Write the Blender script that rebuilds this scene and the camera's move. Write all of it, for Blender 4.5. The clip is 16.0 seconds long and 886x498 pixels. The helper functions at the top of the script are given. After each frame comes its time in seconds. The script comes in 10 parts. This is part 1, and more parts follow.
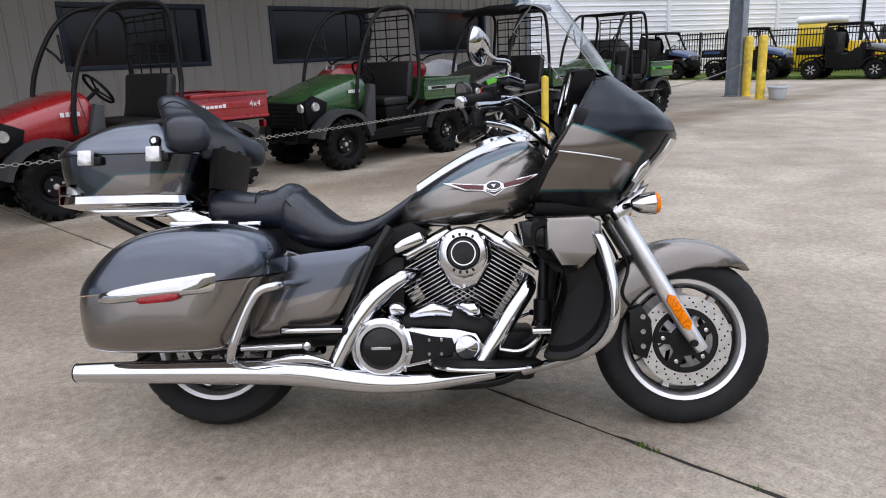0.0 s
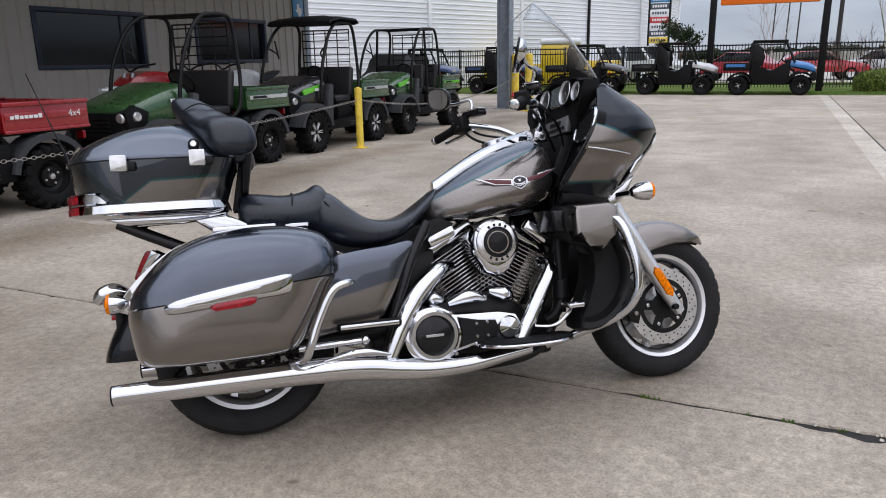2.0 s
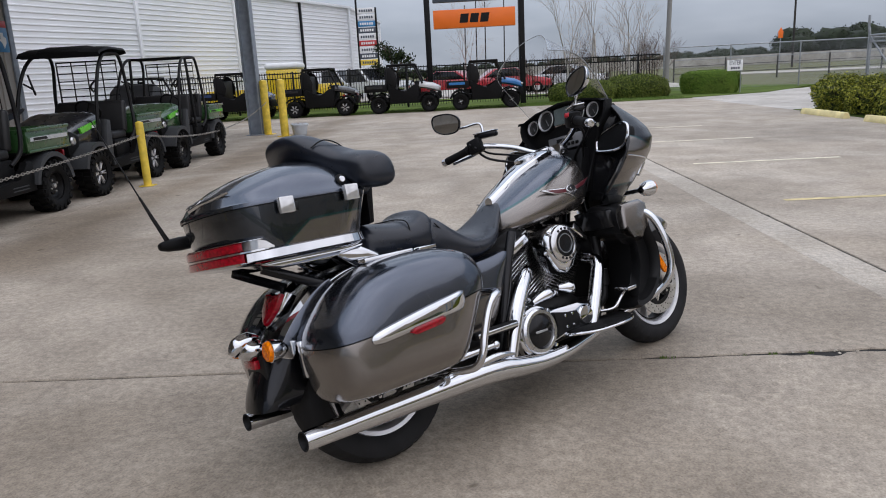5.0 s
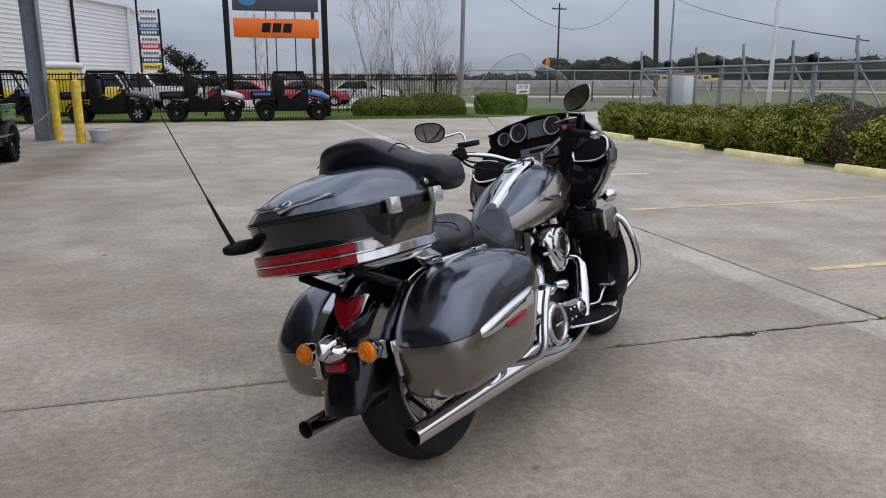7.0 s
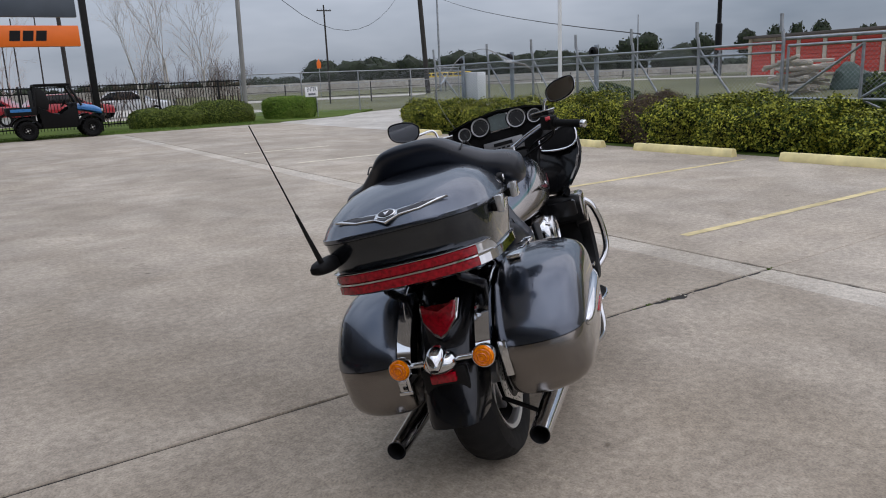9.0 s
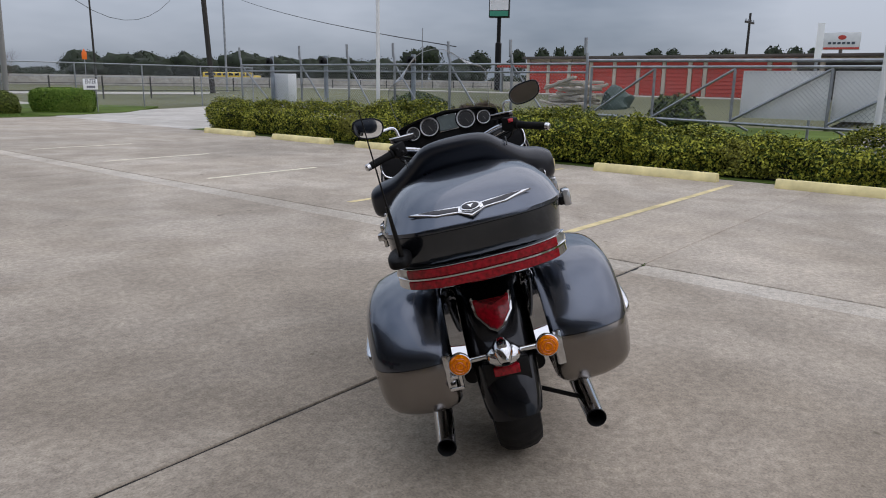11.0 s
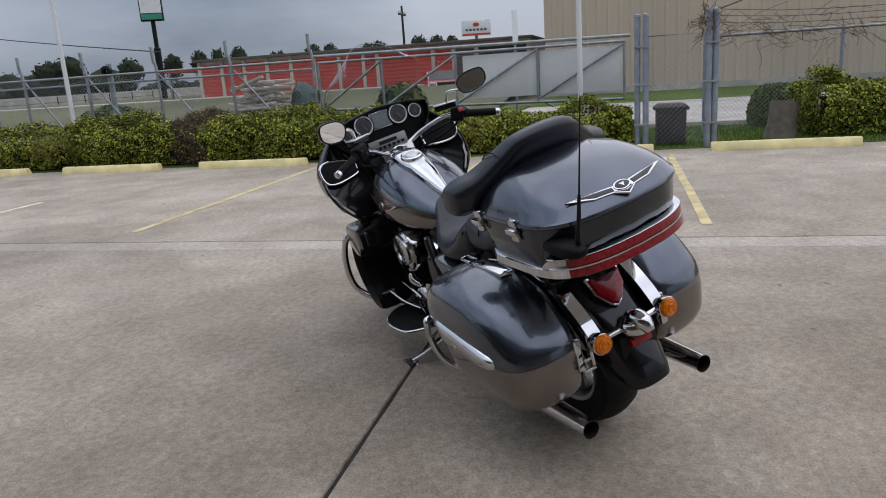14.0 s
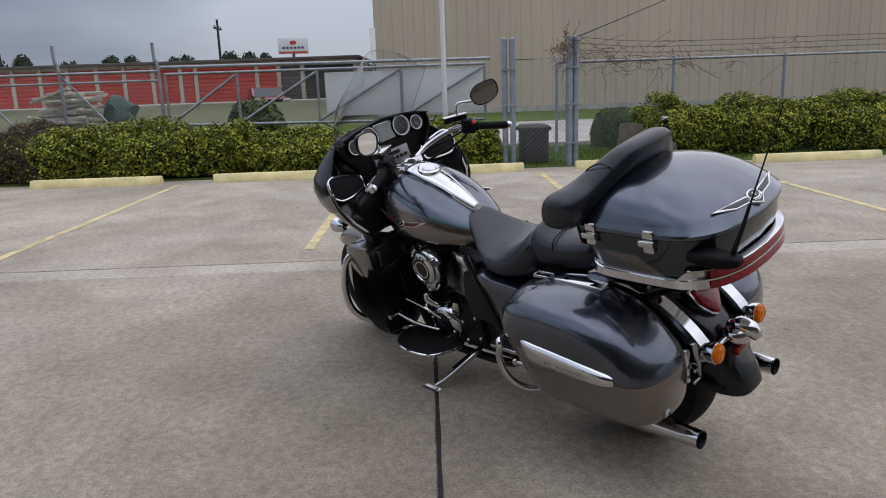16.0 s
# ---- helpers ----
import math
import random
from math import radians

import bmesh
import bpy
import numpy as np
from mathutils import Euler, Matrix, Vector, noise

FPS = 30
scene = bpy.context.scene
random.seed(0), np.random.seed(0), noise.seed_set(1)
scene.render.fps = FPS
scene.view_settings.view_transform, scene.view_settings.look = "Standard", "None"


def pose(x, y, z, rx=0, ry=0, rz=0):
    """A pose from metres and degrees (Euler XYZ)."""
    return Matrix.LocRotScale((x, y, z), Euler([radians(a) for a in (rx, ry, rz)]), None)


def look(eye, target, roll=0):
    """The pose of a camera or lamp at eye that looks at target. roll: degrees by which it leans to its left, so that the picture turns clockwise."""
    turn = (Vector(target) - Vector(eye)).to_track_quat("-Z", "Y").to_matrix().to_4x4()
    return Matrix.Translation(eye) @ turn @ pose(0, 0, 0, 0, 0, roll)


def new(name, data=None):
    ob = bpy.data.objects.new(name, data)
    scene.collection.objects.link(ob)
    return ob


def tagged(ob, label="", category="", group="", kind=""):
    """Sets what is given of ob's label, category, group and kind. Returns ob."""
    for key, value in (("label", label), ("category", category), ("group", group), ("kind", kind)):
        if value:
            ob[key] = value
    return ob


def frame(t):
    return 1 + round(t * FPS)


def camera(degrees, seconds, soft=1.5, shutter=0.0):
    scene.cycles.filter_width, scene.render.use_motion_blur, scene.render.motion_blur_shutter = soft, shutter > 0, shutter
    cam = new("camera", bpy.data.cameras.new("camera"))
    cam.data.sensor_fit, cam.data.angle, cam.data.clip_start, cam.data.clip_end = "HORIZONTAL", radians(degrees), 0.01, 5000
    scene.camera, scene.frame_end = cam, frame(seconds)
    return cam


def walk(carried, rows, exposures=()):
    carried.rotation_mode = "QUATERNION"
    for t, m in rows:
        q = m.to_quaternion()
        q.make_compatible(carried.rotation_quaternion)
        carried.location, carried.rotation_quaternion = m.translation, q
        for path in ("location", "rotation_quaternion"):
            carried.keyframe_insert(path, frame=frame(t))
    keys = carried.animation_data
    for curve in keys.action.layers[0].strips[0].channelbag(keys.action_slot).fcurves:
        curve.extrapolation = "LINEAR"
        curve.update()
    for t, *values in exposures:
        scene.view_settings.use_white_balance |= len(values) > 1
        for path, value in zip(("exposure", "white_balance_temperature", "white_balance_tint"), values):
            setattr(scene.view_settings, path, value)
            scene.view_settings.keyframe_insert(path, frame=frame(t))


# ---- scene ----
cam = camera(63.1, 16.0, 1.0)

PATH = [
    (0, (2.654, -1.778, 1.284), (1.3, -0.401, 0.763), -2.4),
    (0.5, (2.539, -1.952, 1.294), (1.274, -0.48, 0.812), 1.2),
    (1, (2.404, -2.217, 1.309), (1.29, -0.625, 0.833), 0.6),
    (1.5, (2.22, -2.353, 1.288), (1.235, -0.687, 0.781), -0.3),
    (2, (1.987, -2.479, 1.291), (1.171, -0.724, 0.784), -1),
    (2.5, (1.81, -2.609, 1.298), (1.078, -0.813, 0.808), 0.6),
    (3, (1.59, -2.819, 1.316), (0.977, -0.974, 0.849), 0.4),
    (3.5, (1.416, -2.932, 1.326), (0.908, -1.054, 0.861), -0.5),
    (4, (1.176, -2.964, 1.337), (0.915, -1.039, 0.859), -1.9),
    (4.2, (1.093, -2.984, 1.36), (0.841, -1.059, 0.883), -2.9),
    (6.3, (0.061, -3.037, 1.364), (0.379, -1.116, 0.907), 0.1),
    (6.5, (-0.019, -3.036, 1.356), (0.333, -1.121, 0.902), 0.4),
    (7, (-0.278, -3.044, 1.37), (0.242, -1.166, 0.918), -0),
    (7.5, (-0.508, -3.016, 1.367), (0.087, -1.16, 0.919), -0.1),
    (8, (-0.72, -2.91, 1.361), (0.048, -1.12, 0.906), -0.2),
    (8.2, (-0.809, -2.835, 1.371), (0.027, -1.077, 0.912), -0.9),
    (10.3, (-1.591, -2.247, 1.368), (-0.275, -0.808, 0.925), -0.5),
    (10.5, (-1.639, -2.176, 1.36), (-0.286, -0.772, 0.916), 0.2),
    (11, (-1.808, -2.017, 1.343), (-0.301, -0.782, 0.892), 0.9),
    (11.5, (-1.974, -1.869, 1.362), (-0.404, -0.716, 0.905), -0.9),
    (12, (-2.06, -1.672, 1.337), (-0.438, -0.593, 0.884), -0.8),
    (12.5, (-2.11, -1.442, 1.377), (-0.387, -0.532, 0.926), -3.5),
    (13, (-2.178, -1.239, 1.35), (-0.395, -0.453, 0.898), -1.9),
    (13.5, (-2.298, -0.997, 1.357), (-0.452, -0.376, 0.903), -3.6),
    (14, (-2.326, -0.762, 1.348), (-0.442, -0.285, 0.872), -3.8),
    (14.5, (-2.268, -0.483, 1.355), (-0.351, -0.184, 0.871), -3.9),
    (15, (-2.287, -0.274, 1.352), (-0.359, -0.066, 0.864), -2.4),
    (15.5, (-2.303, -0.018, 1.359), (-0.352, 0.03, 0.922), -2.1),
    (16, (-2.279, 0.197, 1.349), (-0.331, 0.167, 0.901), -2),
]
walk(cam, [(t, look(eye, target, roll)) for t, eye, target, roll in PATH],
     exposures=[(0, 0.59, 6740, 20), (1.5, 0.45, 6740, 20), (3.5, 0.28, 6740, 20), (6.5, 0.05, 6740, 20), (16, 0.0, 6740, 20)])

# ---- world, sun, exposure ----
SUN_AZ, SUN_EL = 140.0, 58.0
world = bpy.data.worlds.new("overcast_sky")
scene.world = world
world.use_nodes = True
wt = world.node_tree
wt.nodes.clear()
w_out = wt.nodes.new("ShaderNodeOutputWorld")
w_bg = wt.nodes.new("ShaderNodeBackground")
w_sky = wt.nodes.new("ShaderNodeTexSky")
w_sky.sky_type, w_sky.sun_disc = "NISHITA", False
w_sky.sun_elevation, w_sky.sun_rotation = radians(SUN_EL), radians(SUN_AZ)
w_geo = wt.nodes.new("ShaderNodeTexCoord")
w_map = wt.nodes.new("ShaderNodeMapping")
w_map.inputs["Scale"].default_value = (1.0, 1.0, 3.6)
w_noise = wt.nodes.new("ShaderNodeTexNoise")
w_noise.inputs["Scale"].default_value, w_noise.inputs["Detail"].default_value = 1.7, 5
w_ramp = wt.nodes.new("ShaderNodeValToRGB")
w_ramp.color_ramp.elements[0].position, w_ramp.color_ramp.elements[0].color = 0.36, (2.75, 3.68, 4.65, 1)
w_ramp.color_ramp.elements[1].position, w_ramp.color_ramp.elements[1].color = 0.63, (6.35, 7.6, 8.75, 1)
w_mix = wt.nodes.new("ShaderNodeMixRGB")
w_mix.inputs[0].default_value = 0.9
wt.links.new(w_geo.outputs["Generated"], w_map.inputs[0])
wt.links.new(w_map.outputs[0], w_noise.inputs[0])
wt.links.new(w_noise.outputs[0], w_ramp.inputs[0])
wt.links.new(w_sky.outputs[0], w_mix.inputs[1])
wt.links.new(w_ramp.outputs[0], w_mix.inputs[2])
w_sep = wt.nodes.new("ShaderNodeSeparateXYZ")
wt.links.new(w_geo.outputs["Generated"], w_sep.inputs[0])
w_up = wt.nodes.new("ShaderNodeMapRange")
w_up.inputs[1].default_value, w_up.inputs[2].default_value = 0.0, 1.0
w_up.inputs[3].default_value, w_up.inputs[4].default_value = 0.88, 2.6
wt.links.new(w_sep.outputs[2], w_up.inputs[0])
w_mul = wt.nodes.new("ShaderNodeVectorMath")
w_mul.operation = "SCALE"
wt.links.new(w_mix.outputs[0], w_mul.inputs[0])
wt.links.new(w_up.outputs[0], w_mul.inputs["Scale"])
wt.links.new(w_mul.outputs[0], w_bg.inputs[0])
w_bg.inputs[1].default_value = 0.072
wt.links.new(w_bg.outputs[0], w_out.inputs[0])

sun = new("sun", bpy.data.lights.new("sun", "SUN"))
sun.data.energy, sun.data.angle, sun.data.color = 1.25, radians(120), (1.0, 0.96, 0.90)
sun.matrix_world = look((0, 0, 0), (-math.sin(radians(SUN_AZ)) * math.cos(radians(SUN_EL)),
                                    -math.cos(radians(SUN_AZ)) * math.cos(radians(SUN_EL)), -math.sin(radians(SUN_EL))))


# ---- materials ----
def nodes_of(name):
    m = bpy.data.materials.new(name)
    m.use_nodes = True
    b = m.node_tree.nodes["Principled BSDF"]
    return m, m.node_tree, b


def put(b, **kw):
    names = {"base": "Base Color", "rough": "Roughness", "metal": "Metallic", "coat": "Coat Weight", "ior": "IOR",
             "trans": "Transmission Weight", "emit": "Emission Color", "power": "Emission Strength", "spec": "Specular IOR Level",
             "coat_rough": "Coat Roughness", "alpha": "Alpha"}
    for k, v in kw.items():
        if k in ("base", "emit") and len(v) == 3:
            v = (*v, 1)
        b.inputs[names[k]].default_value = v


def noise_node(nt, scale, detail=4, coords="Object", stretch=None):
    tc = nt.nodes.new("ShaderNodeTexCoord")
    n = nt.nodes.new("ShaderNodeTexNoise")
    n.inputs["Scale"].default_value, n.inputs["Detail"].default_value = scale, detail
    src = tc.outputs[coords]
    if stretch:
        mp = nt.nodes.new("ShaderNodeMapping")
        mp.inputs["Scale"].default_value = stretch
        nt.links.new(src, mp.inputs[0])
        src = mp.outputs[0]
    nt.links.new(src, n.inputs[0])
    return n


def ramp(nt, fac, a, b, ca, cb):
    r = nt.nodes.new("ShaderNodeValToRGB")
    r.color_ramp.elements[0].position, r.color_ramp.elements[0].color = a, (*ca, 1)
    r.color_ramp.elements[1].position, r.color_ramp.elements[1].color = b, (*cb, 1)
    nt.links.new(fac, r.inputs[0])
    return r.outputs[0]


def bump(nt, b, height, strength, dist=0.002):
    bp = nt.nodes.new("ShaderNodeBump")
    bp.inputs["Strength"].default_value, bp.inputs["Distance"].default_value = strength, dist
    nt.links.new(height, bp.inputs["Height"])
    nt.links.new(bp.outputs[0], b.inputs["Normal"])


def plain(name, base, rough=0.5, metal=0.0, vary=0.12, scale=9.0, bumpy=0.0, bump_scale=200.0, coat=0.0, stretch=None, coords="Object"):
    """A surface with a soft mottle of its colour, a changing gloss and a fine relief."""
    m, nt, b = nodes_of(name)
    put(b, rough=rough, metal=metal, coat=coat, coat_rough=0.04)
    n = noise_node(nt, scale, 5, coords, stretch)
    lo, hi = [c * (1 - vary) for c in base], [min(1, c * (1 + vary)) for c in base]
    nt.links.new(ramp(nt, n.outputs[0], 0.3, 0.7, lo, hi), b.inputs["Base Color"])
    r = nt.nodes.new("ShaderNodeMapRange")
    r.inputs[3].default_value, r.inputs[4].default_value = max(0.02, rough * 0.8), min(1, rough * 1.25)
    n2 = noise_node(nt, scale * 4, 3, coords, stretch)
    nt.links.new(n2.outputs[0], r.inputs[0])
    nt.links.new(r.outputs[0], b.inputs["Roughness"])
    if bumpy:
        n3 = noise_node(nt, bump_scale, 3, coords)
        bump(nt, b, n3.outputs[0], bumpy)
    return m


def two_tone(name, dark, light, planes, stripe=None, flake=0.35, coat=1.0):
    """Metallic car paint: the light colour where all planes a*x+b*|y|+c*z+d are positive, a fine stripe along the border."""
    m, nt, b = nodes_of(name)
    put(b, rough=0.27, metal=flake, coat=coat, coat_rough=0.02)
    tc = nt.nodes.new("ShaderNodeTexCoord")
    sep = nt.nodes.new("ShaderNodeSeparateXYZ")
    nt.links.new(tc.outputs["Object"], sep.inputs[0])

    def math_node(op, x, y):
        k = nt.nodes.new("ShaderNodeMath")
        k.operation = op
        for i, v in enumerate((x, y)):
            if v is None:
                continue
            if isinstance(v, (int, float)):
                k.inputs[i].default_value = v
            else:
                nt.links.new(v, k.inputs[i])
        return k.outputs[0]
    ay = math_node("ABSOLUTE", sep.outputs[1], None)
    low = None
    for a, bb, c, d in planes:
        v = math_node("ADD", math_node("ADD", math_node("MULTIPLY", sep.outputs[0], a), math_node("MULTIPLY", ay, bb)),
                      math_node("ADD", math_node("MULTIPLY", sep.outputs[2], c), d))
        low = v if low is None else math_node("MINIMUM", low, v)
    grain = noise_node(nt, 1400, 1)
    g = math_node("MULTIPLY", math_node("SUBTRACT", grain.outputs[0], 0.5), 0.25)
    r = nt.nodes.new("ShaderNodeValToRGB")
    els = r.color_ramp.elements
    els[0].position, els[0].color = 0.4985, (*dark, 1)
    els[1].position, els[1].color = 0.5015, (*light, 1)
    if stripe:
        e = els.new(0.4999)
        e.color = (*stripe, 1)
        els[0].position = 0.494
        f = els.new(0.4945)
        f.color = (*stripe, 1)
    nt.links.new(math_node("ADD", low, 0.5), r.inputs[0])
    mixer = nt.nodes.new("ShaderNodeMixRGB")
    mixer.blend_type, mixer.inputs[0].default_value = "ADD", 0.25
    nt.links.new(r.outputs[0], mixer.inputs[1])
    mul = nt.nodes.new("ShaderNodeMixRGB")
    mul.blend_type, mul.inputs[0].default_value = "MULTIPLY", 1.0
    nt.links.new(r.outputs[0], mul.inputs[1])
    nt.links.new(math_node("ADD", g, 0.5), mul.inputs[2])
    nt.links.new(mul.outputs[0], mixer.inputs[2])
    nt.links.new(mixer.outputs[0], b.inputs["Base Color"])
    return m


def thin_pane(name, tint, power):
    """A clear thin sheet: light goes straight through, with a gloss that grows at grazing angles."""
    m, nt, b = nodes_of(name)
    tr, gl, mx, fr = (nt.nodes.new("ShaderNode" + k) for k in ("BsdfTransparent", "BsdfGlossy", "MixShader", "LayerWeight"))
    pw = nt.nodes.new("ShaderNodeMath")
    pw.operation = "POWER"
    tr.inputs[0].default_value = (*tint, 1)
    gl.inputs["Roughness"].default_value = 0.02
    fr.inputs["Blend"].default_value = 0.5
    nt.links.new(fr.outputs["Facing"], pw.inputs[0])
    pw.inputs[1].default_value = power
    nt.links.new(pw.outputs[0], mx.inputs[0])
    nt.links.new(tr.outputs[0], mx.inputs[1])
    nt.links.new(gl.outputs[0], mx.inputs[2])
    end = next(n for n in nt.nodes if n.bl_idname == "ShaderNodeOutputMaterial")
    nt.links.new(mx.outputs[0], end.inputs[0])
    nt.nodes.remove(b)
    return m


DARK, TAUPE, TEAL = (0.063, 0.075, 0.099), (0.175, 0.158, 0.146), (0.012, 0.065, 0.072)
M = {}
M["dark_paint"] = two_tone("graphite_paint", DARK, DARK, [(0, 0, 0, 1)], None, 0.95)
M["taupe_paint"] = two_tone("taupe_paint", TAUPE, TAUPE, [(0, 0, 0, 1)], None, 0.9)
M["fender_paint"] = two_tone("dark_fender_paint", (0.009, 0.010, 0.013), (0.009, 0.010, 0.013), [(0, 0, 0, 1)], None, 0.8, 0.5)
M["tank_paint"] = two_tone("tank_paint", DARK, TAUPE, [(0.42, 0, -1, 0.486)], TEAL, 0.92)
# graphite darkened here by hand, so the fairing's top looks less lit
M["fairing_paint_shaded"] = two_tone("fairing_paint_shaded", (0.011, 0.013, 0.017), TAUPE, [(-0.345, 0, -1, 1.430), (0, 0, 1, -0.804), (-1, 0, 0.56, 0.961), (0, 1, 0, -0.12)], TEAL, 0.92, 0.15)
# the case body's graphite is mixed darker than its lid's
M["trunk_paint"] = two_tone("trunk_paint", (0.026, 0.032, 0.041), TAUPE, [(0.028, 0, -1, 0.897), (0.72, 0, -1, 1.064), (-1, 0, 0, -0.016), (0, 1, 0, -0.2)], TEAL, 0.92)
M["cover_paint"] = two_tone("side_cover_paint", DARK, TAUPE, [(0.22, 0, -1, 0.395)], None, 0.92)
M["black_gloss"] = plain("black_gloss", (0.008, 0.008, 0.009), 0.14, 0, 0.2, 6, coat=0.1)
M["black_satin"] = plain("black_satin", (0.007, 0.007, 0.0075), 0.42, 0, 0.2, 9)
M["black_plastic"] = plain("black_plastic", (0.0055, 0.0055, 0.006), 0.55, 0, 0.2, 20, 0.15, 600)
M["chrome"] = plain("chrome", (0.61, 0.62, 0.64), 0.04, 1.0, 0.04, 5)
M["chrome_soft"] = plain("brushed_chrome", (0.62, 0.62, 0.63), 0.2, 1.0, 0.08, 12)
M["alloy"] = plain("cast_alloy", (0.72, 0.72, 0.735), 0.38, 0.9, 0.08, 14)
M["fork_alloy"] = plain("fork_alloy", (0.74, 0.75, 0.77), 0.30, 0.9, 0.08, 14)
M["steel_disc"] = plain("brake_steel", (0.66, 0.65, 0.64), 0.34, 0.95, 0.12, 40)
M["rubber"] = plain("tyre_rubber", (0.006, 0.006, 0.0062), 0.62, 0, 0.25, 14, 0.25, 90)
M["bike_rubber"] = plain("road_tyre_rubber", (0.014, 0.014, 0.015), 0.7, 0, 0.3, 10, 0.25, 120)
M["leather"] = plain("black_vinyl", (0.0095, 0.0125, 0.020), 0.29, 0, 0.12, 8, 0.12, 520)
M["cab_vinyl"] = plain("cab_vinyl", (0.008, 0.008, 0.009), 0.5, 0, 0.2, 10, 0.15, 300)
M["fin"] = plain("cylinder_black", (0.012, 0.012, 0.012), 0.4, 0.3, 0.2, 20)
M["red_lens"] = plain("red_lens", (0.27, 0.002, 0.009), 0.10, 0, 0.45, 90, 0.35, 200, coat=0.6)
M["amber_lens"] = plain("amber_lens", (0.95, 0.185, 0.0005), 0.14, 0, 0.45, 120, 0.5, 90, coat=0.15)
M["amber_deep"] = plain("amber_ring", (0.62, 0.10, 0.002), 0.15, 0, 0.15, 80, coat=1.0)
M["clear_lens"] = plain("clear_lens", (0.55, 0.55, 0.55), 0.08, 0.6, 0.2, 30, coat=1.0)
M["screen_glass"] = thin_pane("windscreen_acrylic", (0.955, 0.96, 0.965), 4.5)
M["screen_edge"] = plain("acrylic_edge", (0.30, 0.32, 0.33), 0.2, 0, 0.1, 20)
M["radio_grey"] = plain("radio_grey", (0.26, 0.26, 0.27), 0.38, 0.6, 0.1, 20)
M["mirror"] = plain("mirror_glass", (0.86, 0.87, 0.88), 0.02, 1.0, 0.02, 3)
M["gauge_face"] = plain("gauge_face", (0.010, 0.010, 0.011), 0.4, 0, 0.3, 80, coat=0.15)
M["lcd"] = plain("lcd_face", (0.10, 0.125, 0.125), 0.25, 0, 0.1, 20, coat=1.0)
M["badge_grey"] = plain("badge_enamel", (0.045, 0.045, 0.05), 0.3, 0.5, 0.2, 60)
M["maroon"] = plain("maroon_enamel", (0.10, 0.014, 0.020), 0.35, 0.0, 0.1, 20)
M["red_plastic"] = plain("red_switch", (0.5, 0.02, 0.03), 0.35, 0, 0.1, 20)

for key, level in (("rubber", 0.13), ("bike_rubber", 0.2), ("black_satin", 0.2), ("black_plastic", 0.14), ("fin", 0.22), ("leather", 0.5), ("black_gloss", 0.22), ("red_lens", 0.25), ("amber_lens", 0.15)):
    M[key].node_tree.nodes["Principled BSDF"].inputs["Specular IOR Level"].default_value = level


# ---- geometry helpers ----
def mesh_of(name, bm, material, sharp=38):
    me = bpy.data.meshes.new(name)
    bmesh.ops.recalc_face_normals(bm, faces=bm.faces[:])
    for f in bm.faces:
        f.smooth = True
    bm.to_mesh(me)
    bm.free()
    for mm in (material if isinstance(material, (list, tuple)) else [material]):
        me.materials.append(mm)
    me.set_sharp_from_angle(angle=radians(sharp))
    return me


def part(name, bm, material, parent, label="", sharp=38):
    """One bmesh as one mesh object under a thing or under a part."""
    ob = new(name, mesh_of(name, bm, material, sharp))
    ob.parent = parent
    if label:
        ob["label"] = label
    return ob


def share(name, me, parent, m=None, label=""):
    ob = new(name, me)
    ob.parent = parent
    if m is not None:
        ob.matrix_basis = m
    if label:
        ob["label"] = label
    return ob


def thing(name, m, label, category, group="", kind=""):
    ob = new(name)
    ob.empty_display_size = 0.2
    ob.matrix_basis = m
    return tagged(ob, label, category, group, kind)


def solo(name, bm, material, label, category, group="", kind="", m=None, sharp=38):
    ob = new(name, mesh_of(name, bm, material, sharp))
    if m is not None:
        ob.matrix_basis = m
    return tagged(ob, label, category, group, kind)


def box(bm, lo, hi, bevel=0.0, seg=2, m=None):
    """A box between two corners, with rounded edges."""
    c = [(a + b) / 2 for a, b in zip(lo, hi)]
    s = [max(1e-4, abs(b - a)) for a, b in zip(lo, hi)]
    mt = Matrix.Translation(c) @ Matrix.Diagonal((*s, 1))
    if m is not None:
        mt = m @ mt
    r = bmesh.ops.create_cube(bm, size=1, matrix=mt)
    if bevel:
        es = list({e for v in r["verts"] for e in v.link_edges})
        bmesh.ops.bevel(bm, geom=es, offset=min(bevel, 0.45 * min(s)), segments=seg, affect="EDGES", profile=0.5)
    return bm


def spline(pts, n=8, closed=False):
    """Points of a smooth curve through the given ones."""
    P = [Vector(p) for p in pts]
    out, k = [], len(P)
    for i in range(k if closed else k - 1):
        a, b, c, d = (P[(i + j) % k] if closed else P[min(max(i + j, 0), k - 1)] for j in (-1, 0, 1, 2))
        for s in range(n):
            t = s / n
            out.append(0.5 * (2 * b + (c - a) * t + (2 * a - 5 * b + 4 * c - d) * t * t + (3 * b - a - 3 * c + d) * t ** 3))
    if not closed:
        out.append(P[-1].copy())
    return out


def skin(bm, rings, closed=True, cap=True):
    """Quads between rings of equally many points."""
    vs = [[bm.verts.new(p) for p in r] for r in rings]
    n = len(rings[0])
    for a, b in zip(vs, vs[1:]):
        for i in range(n if closed else n - 1):
            j = (i + 1) % n
            try:
                bm.faces.new((a[i], a[j], b[j], b[i]))
            except ValueError:
                pass
    if cap and closed:
        bm.faces.new(vs[0])
        bm.faces.new(vs[-1])
    return bm


